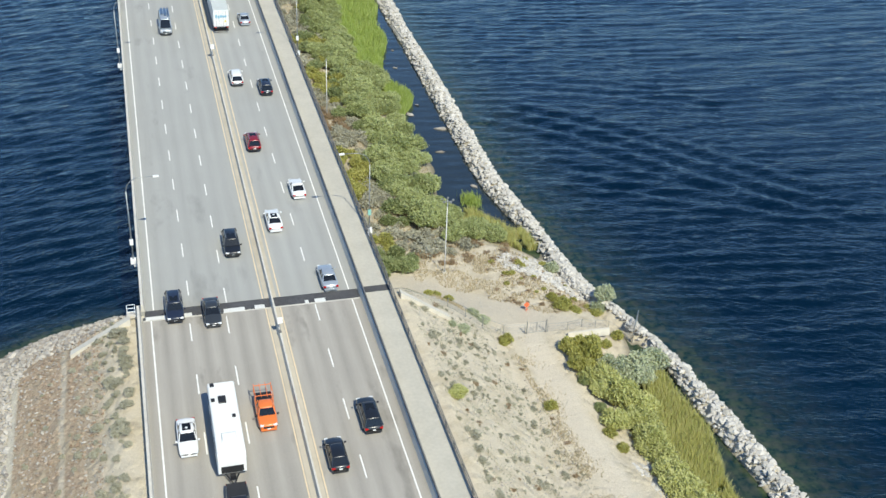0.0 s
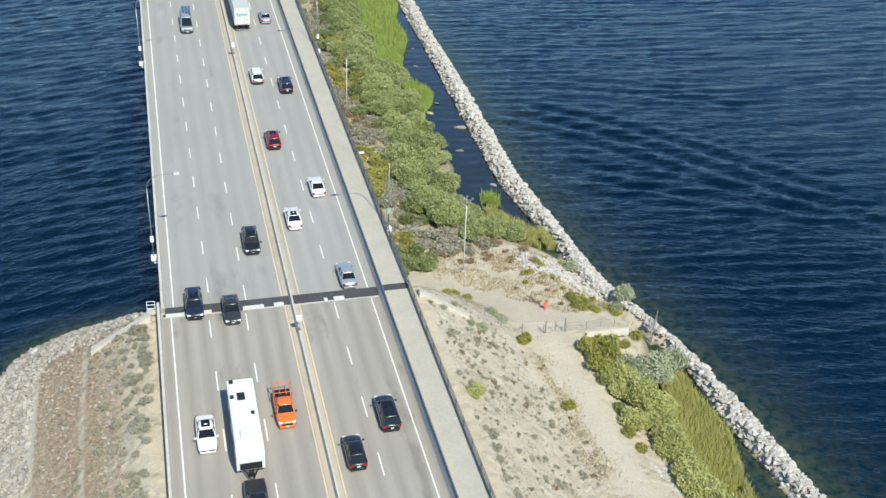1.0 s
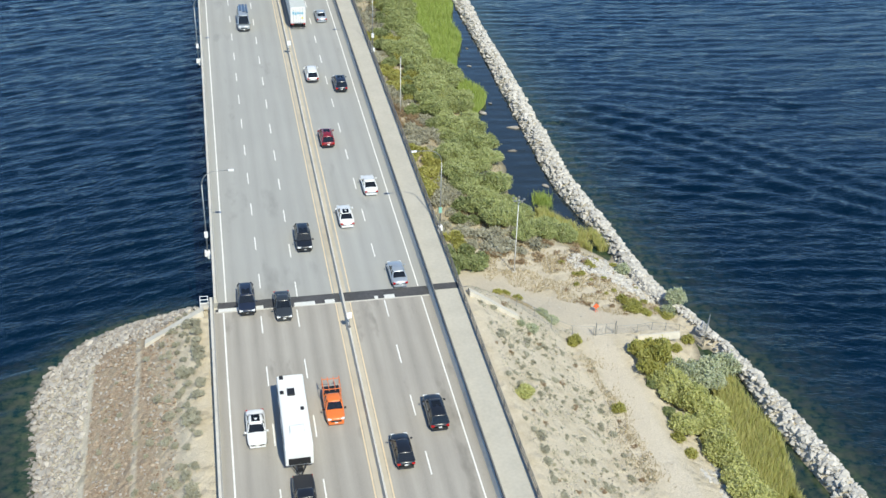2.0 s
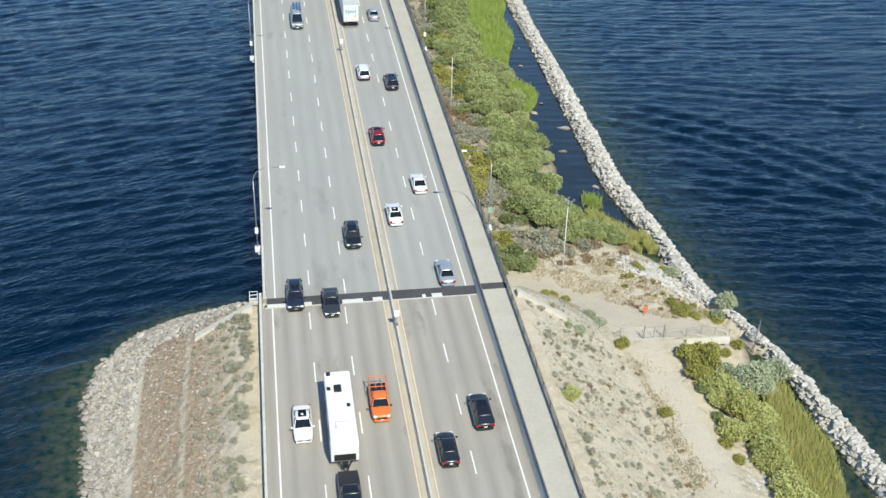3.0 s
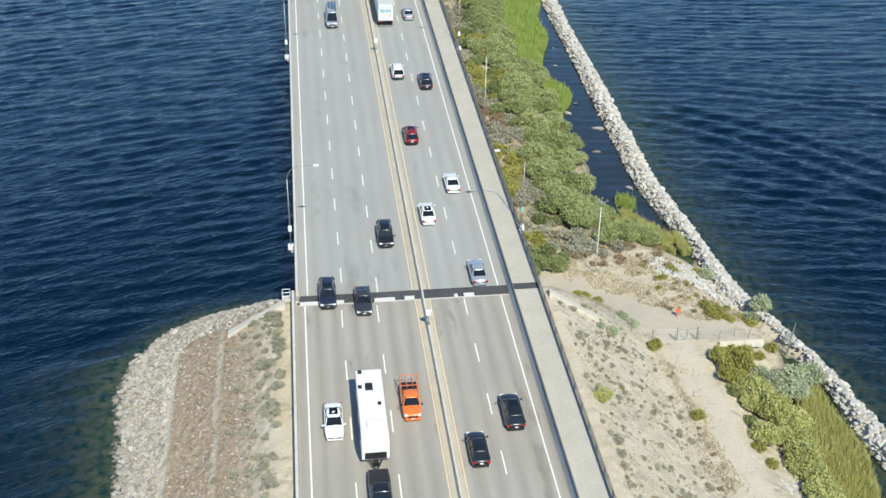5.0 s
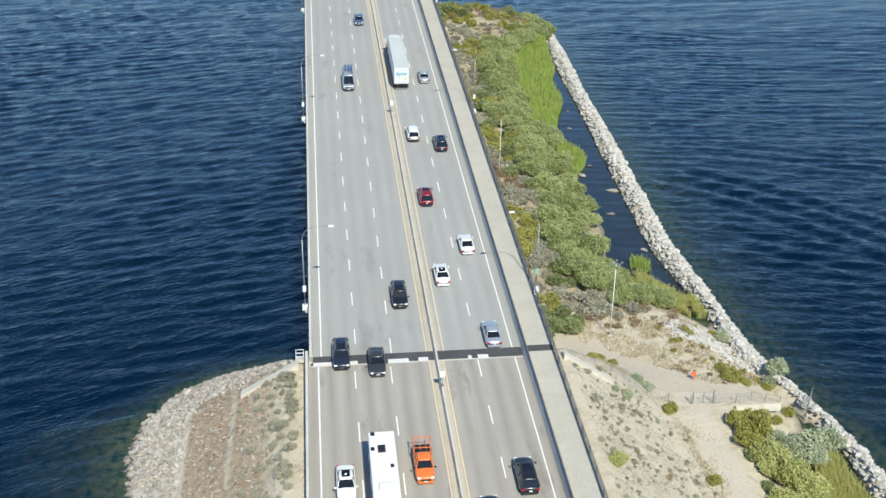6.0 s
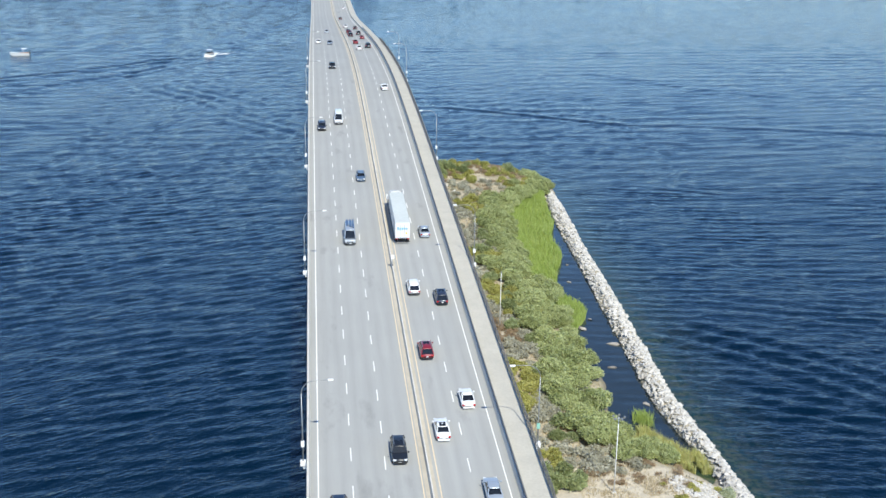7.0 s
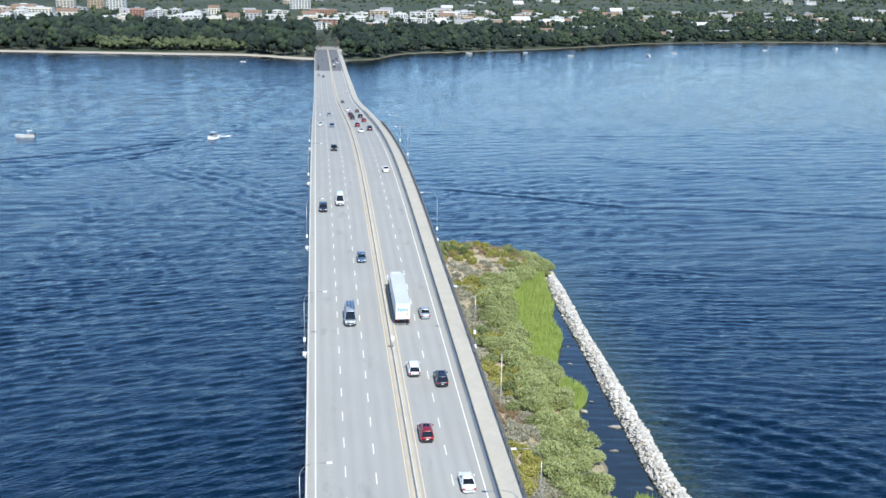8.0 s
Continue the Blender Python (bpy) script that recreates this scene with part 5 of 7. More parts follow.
def mesh_of(name, v, f, mat):
    me = bpy.data.meshes.new(name)
    me.vertices.add(len(v))
    me.vertices.foreach_set("co", np.ascontiguousarray(v, dtype=np.float32).ravel())
    me.loops.add(f.size)
    me.loops.foreach_set("vertex_index", np.ascontiguousarray(f, dtype=np.int32).ravel())
    me.polygons.add(len(f))
    me.polygons.foreach_set("loop_start", np.arange(0, f.size, f.shape[1], dtype=np.int32))
    me.update(calc_edges=True)
    me.materials.append(mat)
    return me


def trunk_of(radius, high):
    """The short woody stock that a shrub grows from."""
    bm = bmesh.new()
    tube(bm, [(0, 0, -0.3), (0.04, 0.02, high * 0.2), (-0.03, 0.05, high * 0.45)], 0.06 * radius)
    me = bpy.data.meshes.new("stock")
    bm.to_mesh(me)
    bm.free()
    me.materials.append(TWIG)
    return me


class Shrubs:
    """A kind of shrub: a few shapes, planted again and again."""

    def __init__(self, name, mat, label, group, n, clumps, radius, high, leaf, seed, kinds=5, low=0.1, long=1.6, sprays=0, dome=0.8):
        self.name, self.label, self.group, self.rnd, self.k = name, label, group, random.Random(seed), 0
        self.mat, self.places = mat, []
        self.clouds = [leaf_sprays(n // sprays, sprays, radius, high, leaf, seed + i, dome) if sprays else leaf_cloud(n, clumps, radius, high, leaf, seed + i, low, long) for i in range(kinds)]
        self.shapes = [(mesh_of("foliage", v, f, mat), trunk_of(radius, high)) for v, f in self.clouds]

    def plant(self, x, y, size, z=None, flat=1.0):
        r = self.rnd
        leaves, wood = self.shapes[self.k % len(self.shapes)]
        self.k += 1
        root = new(self.name)
        for name, me in (("foliage", leaves), ("stock", wood)):
            ob = new(name, me)
            ob.parent = root
        root.location = (x, y, (land_z(x, y) if z is None else z) - 0.08)
        root.rotation_euler = (0, 0, r.uniform(0, 6.28))
        s = size * r.uniform(0.85, 1.15)
        root.scale = (s * r.uniform(0.85, 1.2), s, s * flat * r.uniform(0.85, 1.15))
        return tagged(root, self.label, "shrub", self.group)

    def scatter(self, x, y, size):
        """Keeps a place for the joined scrub."""
        r = self.rnd
        s = size * r.uniform(0.85, 1.15)
        self.places.append(Matrix.LocRotScale((x, y, land_z(x, y) - 0.08), Euler((0, 0, r.uniform(0, 6.28))), (s * r.uniform(0.85, 1.2), s, s)))

    def join(self, name, label):
        vs, fs, base = [], [], 0
        for k, m in enumerate(self.places):
            v, f = self.clouds[k % len(self.clouds)]
            a = np.array(m)
            vs.append(v @ a[:3, :3].T + a[:3, 3])
            fs.append(f + base)
            base += len(v)
        ob = new(name, mesh_of(name, np.concatenate(vs), np.concatenate(fs), self.mat))
        tagged(ob, label, "scrub", kind="stuff")


willow = Shrubs("willow_shrub", WILLOW, "dense yellow-green willow shrub on the shore", "shore willows", 6000, 0, 2.3, 2.5, 0.125, 100, 6, sprays=5, dome=0.5)
thicket = Shrubs("thicket_shrub", THICKET, "pale yellow-green willow shrub behind the breakwater", "thicket willows", 4600, 0, 2.2, 2.6, 0.12, 150, 5, sprays=5, dome=0.65)
green = Shrubs("green_shrub", GREEN_BUSH, "dark green leafy shrub on the point", "green shrubs", 3000, 0, 1.6, 1.8, 0.11, 200, 5, sprays=5)
silver = Shrubs("silver_shrub", SILVER_BUSH, "pale silvery green shrub near the water", "silver shrubs", 4200, 0, 2.0, 2.6, 0.12, 300, 4, sprays=5)
olive = Shrubs("olive_shrub", OLIVE_BUSH, "olive yellow rounded shrub", "olive shrubs", 1800, 0, 1.1, 1.15, 0.09, 400, 4, sprays=5)
sage = Shrubs("sagebrush", SAGE, "small grey-green sagebrush on dry ground", "sagebrush", 520, 0, 0.6, 0.5, 0.06, 500, 6, sprays=4)
brown = Shrubs("dry_brush", BROWN_BRUSH, "low dry brown brush on stony ground", "dry brush", 700, 12, 1.1, 0.7, 0.07, 600, 4)


def plant_everything():
    r = random.Random(77)
    # willows along the pond
    y = 27.0
    while y < 176:
        edge = pond_edge(y)
        wide = 8.5 if y < 110 else 6.0
        for _ in range(5):
            x = edge - 1.6 - wide * r.random() ** 1.2 - (2.5 if 100 < y < 170 else 0)
            if y < 92:
                willow.plant(x, y + r.uniform(-1.5, 1.5), r.uniform(0.6, 0.95), flat=r.uniform(0.8, 1.2))
            else:
                willow.scatter(x, y + r.uniform(-1.5, 1.5), r.uniform(0.6, 0.95))
        y += 2.6
    for _ in range(9):
        willow.plant(r.uniform(41, 50), r.uniform(26, 31), r.uniform(0.55, 0.8))
    # the far tip
    for _ in range(26):
        a = r.uniform(0, 1)
        willow.scatter(62 - 4.0 * a + r.uniform(-1.5, 1.5), 177 + 13 * a, r.uniform(0.6, 0.9))
    for _ in range(34):
        (green if r.random() < 0.2 else brown).plant(r.uniform(29, 55), r.uniform(184, 199), r.uniform(0.9, 1.5))
    for _ in range(14):
        green.plant(r.uniform(28, 34), r.uniform(174, 199), r.uniform(0.8, 1.2))
    # mixed scrub between the bridge and the willows
    for _ in range(860):
        y = r.uniform(22, 176)
        x = r.uniform(27.5, pond_edge(y) - 7)
        n = noise.noise(Vector((x * 0.09, y * 0.05, 7.0)))
        kind = olive if n > 0.16 else sage if n > -0.3 else brown
        kind.scatter(x, y, r.uniform(1.2, 2.2) if kind is sage else r.uniform(0.7, 1.2))
    for _ in range(40):
        y = r.uniform(30, 150)
        green.plant(r.uniform(34, 40), y, r.uniform(0.7, 1.15))
    # the dense clump beside the bridge end, and round the lot
    for x, y, s in ((31.0, 19.0, 1.0), (33.4, 18.4, 0.95), (34.6, 20.4, 0.9), (30.2, 22.5, 0.8), (33.0, 22.4, 1.0), (30.0, 17.2, 0.6)):
        green.plant(x, y, s)
    for _ in range(26):
        brown.plant(r.uniform(35, 51), r.uniform(18.5, 26), r.uniform(0.6, 1.2))
    for x, y, s in ((38.6, 4.5, 0.5), (39.6, 3.4, 0.5), (33.4, -3.6, 0.35), (34.9, -3.4, 0.4)):
        silver.plant(x, y, s, flat=0.7)
    for x, y, s in ((35.0, 9.0, 0.8), (36.4, 8.0, 0.7), (33.8, 8.4, 0.6)):
        olive.plant(x, y, s)
    for x, y, s in ((41.3, -1.2, 0.75), (40.8, -1.6, 0.6)):
        olive.plant(x, y, s, flat=1.6)
    brown.plant(41.0, -1.0, 0.8, flat=1.8)
    for x, y, s in ((58.0, 7.2, 0.7), (56.8, 6.2, 0.5), (54.2, 17.0, 0.5)):
        silver.plant(x, y, s)
    for _ in range(16):
        olive.plant(r.uniform(49.8, 56.5), r.uniform(4.6, 8.4), r.uniform(0.4, 0.8))
    # thicket below the gate
    for x, y, s in ((48.2, -4.0, 1.1), (49.8, -3.8, 1.2), (51.3, -4.2, 1.1), (48.6, -6.0, 1.2), (50.4, -6.2, 1.2), (48.2, -8.0, 1.0), (56.6, -0.6, 0.8), (49.4, -8.4, 1.0), (52.6, -2.6, 0.7), (54.0, -3.0, 0.6)):
        olive.plant(x, y, s, flat=1.5)
    for x, y, s in ((58.4, -7.4, 0.8), (56.6, -7.8, 0.85), (54.6, -7.6, 0.85), (55.6, -9.6, 0.8), (53.0, -8.6, 0.85), (52.2, -7.0, 0.7)):
        silver.plant(x, y, s, z=max(land_z(x, y), 0.35))
    y = -10.5
    while y > -60:
        for _ in range(4):
            left, right = (48.4, 54.2) if y > -19 else (50.6, 52.8)
            thicket.plant(r.uniform(left, right), y + r.uniform(-1, 1), r.uniform(0.6, 0.92), flat=r.uniform(0.9, 1.3))
        if r.random() < 0.5 and y > -19:
            green.plant(47.8 + r.uniform(-0.6, 0.6), y, r.uniform(0.35, 0.6))
        y -= 2.2
    for x, y, s in ((47.4, -19.5, 0.75), (47.9, -22.0, 0.7), (42.2, -14.5, 0.7)):
        olive.plant(x, y, s)
    thicket.plant(29.4, -19.5, 0.38)
    # sagebrush on the slopes
    for k in range(250):
        x, y = r.uniform(28.2, 41), r.uniform(-75, -3)
        size = r.uniform(0.35, 0.95) * (1.4 if x < 30 else 0.9)
        sage.plant(x, y, size, flat=0.75) if y > -34 else sage.scatter(x, y, size)
    for k in range(190):
        x, y = max(-3.0 - abs(r.gauss(0, 2.4)), -14), r.uniform(-60, -2.6)
        size = r.uniform(0.45, 1.15)
        sage.plant(x, y, size, flat=0.8) if y > -34 else sage.scatter(x, y, size)
    for _ in range(70):
        sage.scatter(r.uniform(-14, -6), r.uniform(-75, -3), r.uniform(0.3, 0.7))


def blades(name, spots, mat, high, wide, label, seed):
    """Upright pointed blades, one mesh."""
    g = np.random.default_rng(seed)
    p = np.array(spots)
    n = len(p)
    a = g.normal(0, 0.6, n)
    h = high * g.uniform(0.6, 1.15, n)
    lean = g.normal(0, 0.16, (n, 2)) * h[:, None]
    w = np.stack([np.cos(a), np.sin(a)], 1) * wide
    v = np.zeros((n, 4, 3))
    v[:, 0, :2], v[:, 1, :2] = p[:, :2] - w, p[:, :2] + w
    v[:, 2, :2], v[:, 3, :2] = p[:, :2] + w * 0.7 + lean * 0.6, p[:, :2] + lean
    v[:, 0, 2] = v[:, 1, 2] = p[:, 2]
    v[:, 2, 2], v[:, 3, 2] = p[:, 2] + h * 0.65, p[:, 2] + h
    ob = new(name, mesh_of(name, v.reshape(-1, 3), np.arange(4 * n).reshape(-1, 4), mat))
    return tagged(ob, label, "reeds", kind="stuff")


def reed_beds():
    r = random.Random(9)
    spots = []
    while len(spots) < 15000:
        y = r.uniform(100, 172)
        left, right = pond_edge(y) - (4.6 if y < 156 else 3.6), min(55.2 + (y - 131) * 0.17 + 0.9 * math.sin(y * 0.22), shore_in(y) - 0.8)
        if y < 112:
            right = min(right, 46.5 + (y - 100) * 0.75)
        if right <= left:
            continue
        x = r.uniform(left, right)
        spots.append((x, y, max(land_z(x, y), -0.05)))
    blades("far_reeds", spots, REED, 2.0, 0.09, "bright green reed bed in the pond", 1)
    spots = []
    while len(spots) < 3200:
        y = r.uniform(78, 97)
        x = r.uniform(46.5, 47.4 + 4.2 * math.sin(math.pi * (y - 78) / 19))
        spots.append((x, y, max(land_z(x, y), -0.05)))
    blades("pond_reeds", spots, REED, 1.9, 0.08, "bright green reed clump at the pond", 2)
    spots = []
    while len(spots) < 3600:
        y = r.uniform(24.5, 38)
        x = r.uniform(pond_edge(y) - 0.6, min(pond_edge(y) + 6.5 - 0.2 * (y - 24), shore_in(y)))
        if noise.noise(Vector((x * 0.5, y * 0.35, 1.0))) > -0.15:
            spots.append((x, y, max(land_z(x, y), -0.05)))
    blades("sparse_reeds", spots, DRY_REED, 1.5, 0.05, "sparse reeds standing in the pond", 3)
    spots = [(49.8 + r.gauss(0, 0.7), 41.5 + r.gauss(0, 0.9), -0.05) for _ in range(420)]
    blades("reed_tuft", spots, REED, 1.5, 0.05, "small green reed tuft in the pond", 4)
    spots = []
    while len(spots) < 22000:
        y = r.uniform(-60, -7.0)
        x = r.uniform(np.interp(y, (-28, -19, -9), (53.0, 54.0, 55.8)), min(shore_in(y) - 0.3, np.interp(y, (-60, -29, -25, -20, -14), (55.0, 56.8, 58.2, 59.4, 58.9))))
        if noise.noise(Vector((x * 0.4, y * 0.25, 5.0))) > -0.55:
            spots.append((x, y, max(land_z(x, y), -0.05)))
    blades("marsh_reeds", spots, DRY_REED, 1.5, 0.055, "tall yellow-green reeds behind the breakwater", 5)
    spots = []
    while len(spots) < 16000:
        y = r.uniform(16, 206)
        x = r.uniform(27.5, max(30, pond_edge(y) - 1))
        if noise.noise(Vector((x * 0.16, y * 0.09, 2.0))) > -0.12:
            spots.append((x, y, land_z(x, y) - 0.03))
    blades("dry_grass", spots, DRY_GRASS, 0.55, 0.06, "thin dry brown grass on the point", 6)


def tufts():
    """Thin dry grass tufts on the sandy slope."""
    r = random.Random(14)
    spots = []
    while len(spots) < 9000:
        x, y = r.uniform(28, 42.5), r.uniform(-75, 2)
        if noise.noise(Vector((x * 0.5, y * 0.5, 9.0))) > 0.0:
            spots.append((x, y, land_z(x, y) - 0.03))
    verge = []
    while len(verge) < 2600:
        x, y = r.gauss(42.0, 0.9), r.uniform(-45, 0)
        if noise.noise(Vector((x * 0.6, y * 0.3, 3.0))) > -0.1:
            verge.append((x, y, land_z(x, y) - 0.03))
    blades("verge_grass", verge, DRY_GRASS, 0.3, 0.05, "dry tan grass along the gravel track", 16)
    dry = []
    while len(dry) < 5200:
        x, y = r.uniform(34, 56), r.uniform(4.5, 21)
        gravel = abs(y - (12.6 - (x - 34) * 0.73)) < 2.7
        if not gravel and noise.noise(Vector((x * 0.35, y * 0.35, 6.0))) > -0.12:
            dry.append((x, y, land_z(x, y) - 0.03))
    blades("lot_grass", dry, DRY_GRASS, 0.35, 0.06, "dry tan grass round the gravel lot", 17)
    blades("slope_grass", spots, SAGE, 0.22, 0.04, "thin dry grass on the sandy slope", 15)


def strew():
    """Low scrub on the tip of the point and on the sandy slope."""
    r = random.Random(91)
    for _ in range(150):
        x, y = r.uniform(28.5, 60), r.uniform(174, 201)
        if land_z(x, y) > 0.3:
            (brown if r.random() < 0.6 else olive).scatter(x, y, r.uniform(0.7, 1.3))
    for _ in range(520):
        x, y = r.uniform(28.2, 42.2), r.uniform(-75, 0)
        (sage if r.random() < 0.85 else brown).scatter(x, y, r.uniform(0.22, 0.55))
    for _ in range(70):
        x, y = r.uniform(44, 56), r.uniform(4.5, 20)
        if abs(y - (12.6 - (x - 34) * 0.73)) > 3.0:
            (brown if r.random() < 0.6 else olive).scatter(x, y, r.uniform(0.25, 0.55))
    for _ in range(90):
        sage.scatter(-3.9 - abs(r.gauss(0, 1.3)), r.uniform(-75, 0), r.uniform(0.3, 0.7))


plant_everything()
strew()
willow.join("willow_belt", "yellow-green willow belt along the far part of the pond")
sage.join("sage_scrub", "grey-green sage scrub on dry ground beside the bridge")
olive.join("olive_scrub", "olive yellow scrub between bridge and willows")
brown.join("brown_scrub", "dry brown scrub on the point beside the bridge")
reed_beds()
tufts()

# ---- gate, fences and small things on the lot ----
def post(bm, x, y, z, high, r=0.04):
    rod(bm, (x, y, z - 0.3), (x, y, z + high), r, r, 6)


def wire_fence(points, high, label, name="wire_fence"):
    """Posts with wires and a top rail from point to point."""
    root = tagged(new(name), label, "fence")
    places = []
    for (x0, y0), (x1, y1) in zip(points, points[1:]):
        k = max(1, round(math.hypot(x1 - x0, y1 - y0) / 2.6))
        places += [(x0 + (x1 - x0) * i / k, y0 + (y1 - y0) * i / k) for i in range(k)]
    places.append(points[-1])
    spots = [(x, y, land_z(x, y)) for x, y in places]
    for x, y, z in spots:
        bm = bmesh.new()
        post(bm, x, y, z, high)
        part("post", bm, GALV, root)
    for h in (high - 0.03, high * 0.66, high * 0.33, 0.12):
        bm = bmesh.new()
        for a, b in zip(spots, spots[1:]):
            rod(bm, (a[0], a[1], a[2] + h), (b[0], b[1], b[2] + h), 0.022 if h > high * 0.9 else 0.01, None, 5)
        part("rail" if h > high * 0.9 else "wire", bm, GALV, root)
    return root


def mesh_panel(bm, a, b, z0, z1, pitch=0.22, r=0.008):
    """Crossed wires of a chain-link panel."""
    a, b = Vector(a), Vector(b)
    k = max(2, int((b - a).length / pitch))
    for i in range(k + 1):
        p = a.lerp(b, i / k)
        rod(bm, (p.x, p.y, z0), (p.x, p.y, z1), r, r, 4)
    for i in range(int((z1 - z0) / pitch) + 1):
        h = z0 + i * pitch
        rod(bm, (a.x, a.y, h), (b.x, b.y, h), r, r, 4)


def swing_gate(x0, x1, y):
    root = tagged(new("swing_gate"), "galvanised chain-link double gate across the gravel track", "gate")
    z = land_z((x0 + x1) / 2, y)
    for x in (x0, x1):
        bm = bmesh.new()
        post(bm, x, y, z, 1.9, 0.06)
        part("gate_post", bm, GALV, root)
    mid = (x0 + x1) / 2
    for a, b in ((x0 + 0.1, mid - 0.05), (mid + 0.05, x1 - 0.1)):
        bm = bmesh.new()
        for h in (0.15, 1.6):
            rod(bm, (a, y, z + h), (b, y, z + h), 0.025, None, 6)
        for x in (a, b):
            rod(bm, (x, y, z + 0.15), (x, y, z + 1.6), 0.025, None, 6)
        leaf = part("gate_leaf", bm, GALV, root)
        bm = bmesh.new()
        mesh_panel(bm, (a, y, 0), (b, y, 0), z + 0.17, z + 1.58, 0.3)
        part("wire_mesh", bm, GALV, leaf)


def standing_panel():
    """The chain-link end panel that juts out over the water."""
    root = tagged(new("fence_panel"), "tall chain-link panel at the water's edge", "fence")
    z = 0.4
    bm = bmesh.new()
    for x, y in ((58.4, -1.4), (60.3, 1.6)):
        rod(bm, (x, y, z - 0.8), (x, y, z + 2.5), 0.05, 0.05, 6)
    rod(bm, (58.4, -1.4, z + 2.5), (60.3, 1.6, z + 2.5), 0.04, 0.04, 6)
    rod(bm, (58.4, -1.4, z + 0.2), (60.3, 1.6, z + 0.2), 0.04, 0.04, 6)
    part("frame", bm, GALV, root)
    bm = bmesh.new()
    mesh_panel(bm, (58.4, -1.4, 0), (60.3, 1.6, 0), z + 0.2, z + 2.5, 0.16, 0.012)
    part("wire_mesh", bm, GALV, root)


def concrete_block(x0, x1, y):
    z = land_z((x0 + x1) / 2, y)
    bm = bmesh.new()
    ring_loft(bm, [[(x, y - 0.3, z - 0.1), (x, y - 0.27, z + 0.25), (x, y - 0.12, z + 0.8), (x, y + 0.12, z + 0.8), (x, y + 0.27, z + 0.25), (x, y + 0.3, z - 0.1)] for x in (x0, x1)])
    tagged(part("concrete_barrier", bm, WING), "long pale precast concrete barrier beside the gate", "barrier")


def orange_marker(x, y):
    z = land_z(x, y)
    root = new("orange_marker")
    root.location = (x, y, z - 0.03)
    tagged(root, "bright orange warning sign standing on the gravel lot", "sign")
    orange = plain("marker_orange", (0.85, 0.16, 0.06), 0.6, grain=5.0, amount=0.08)
    bm = bmesh.new()
    rod(bm, (0, 0, 0), (0, 0, 0.9), 0.04, 0.04, 6)
    for a in range(3):
        rod(bm, (0, 0, 0.25), (0.35 * math.cos(a * 2.1), 0.35 * math.sin(a * 2.1), 0.02), 0.025, 0.025, 5)
    part("stand", bm, orange, root)
    bm = bmesh.new()
    box(bm, -0.3, 0.3, -0.03, 0.03, 0.55, 1.15, 0.02)
    bmesh.ops.rotate(bm, verts=bm.verts, cent=(0, 0, 0.85), matrix=Matrix.Rotation(radians(45), 3, "Y"))
    part("panel", bm, orange, root)


def flood_light(x, y, high, name="flood_light_mast", heads=5, label="slim pale mast with a cluster of floodlights"):
    z = land_z(x, y)
    root = new(name)
    root.location = (x, y, z)
    tagged(root, label, "lamp post")
    bm = bmesh.new()
    rod(bm, (0, 0, -0.4), (0, 0, high), 0.08, 0.05, 8)
    part("pole", bm, WHITE_BOX, root, smooth=True)
    bm = bmesh.new()
    box(bm, -0.3, 0.3, -0.3, 0.3, -0.3, 0.15, 0.04)
    part("base", bm, BARRIER, root)
    if heads > 1:
        bm = bmesh.new()
        rod(bm, (-0.8, 0, high - 0.15), (0.8, 0, high - 0.15), 0.05, None, 6)
        rod(bm, (0, -0.6, high - 0.15), (0, 0.6, high - 0.15), 0.05, None, 6)
        part("crossarm", bm, GALV, root)
    for k in range(heads):
        a = k * 6.283 / heads
        d = 0.75 if heads > 1 else 0.0
        bm = bmesh.new()
        box(bm, d * math.cos(a) - 0.13, d * math.cos(a) + 0.13, d * math.sin(a) - 0.1, d * math.sin(a) + 0.1, high - 0.1, high + 0.14, 0.04)
        part("lamp_head", bm, GALV, root)


def corner_rail():
    """The short white guard rail at the bridge end over the water."""
    root = tagged(new("guard_rail"), "short white pipe guard rail at the bridge end", "railing")
    z = road_z(0) - 0.25
    for x, y in ((-1.95, -1.3), (-2.8, -1.3), (-2.8, -0.6), (-1.95, -0.6)):
        bm = bmesh.new()
        rod(bm, (x, y, z - 0.6), (x, y, z + 0.95), 0.03, None, 6)
        part("post", bm, WHITE_BOX, root)
    for h in (0.5, 0.95):
        bm = bmesh.new()
        for a, b in (((-2.8, -1.3), (-2.8, -0.6)), ((-2.8, -0.6), (-1.95, -0.6)), ((-1.95, -0.6), (-1.95, -1.3)), ((-1.95, -1.3), (-2.8, -1.3))):
            rod(bm, (*a, z + h), (*b, z + h), 0.035, None, 6)
        part("rail", bm, WHITE_BOX, root)
    bm = bmesh.new()
    box(bm, -2.9, -1.78, -1.4, -0.5, z - 0.3, z - 0.02)
    part("platform", bm, BARRIER, root)


wire_fence([(34.4, 1.6), (39.0, 1.4), (44.3, 0.5)], 1.3, "wire fence with thin posts beside the gravel lot")
wire_fence([(47.3, 0.4), (50.0, 0.4), (56.4, 1.8), (58.3, -1.2)], 1.2, "wire fence running down to the water's edge")
swing_gate(44.5, 47.1, 0.4)
standing_panel()
concrete_block(49.5, 55.1, -1.0)
orange_marker(46.4, 5.8)
flood_light(38.5, 17.0, 11.0)
flood_light(32.3, 72.0, 10.6, "lamp_post", 1, "slim straight lamp post among the scrub")
corner_rail()

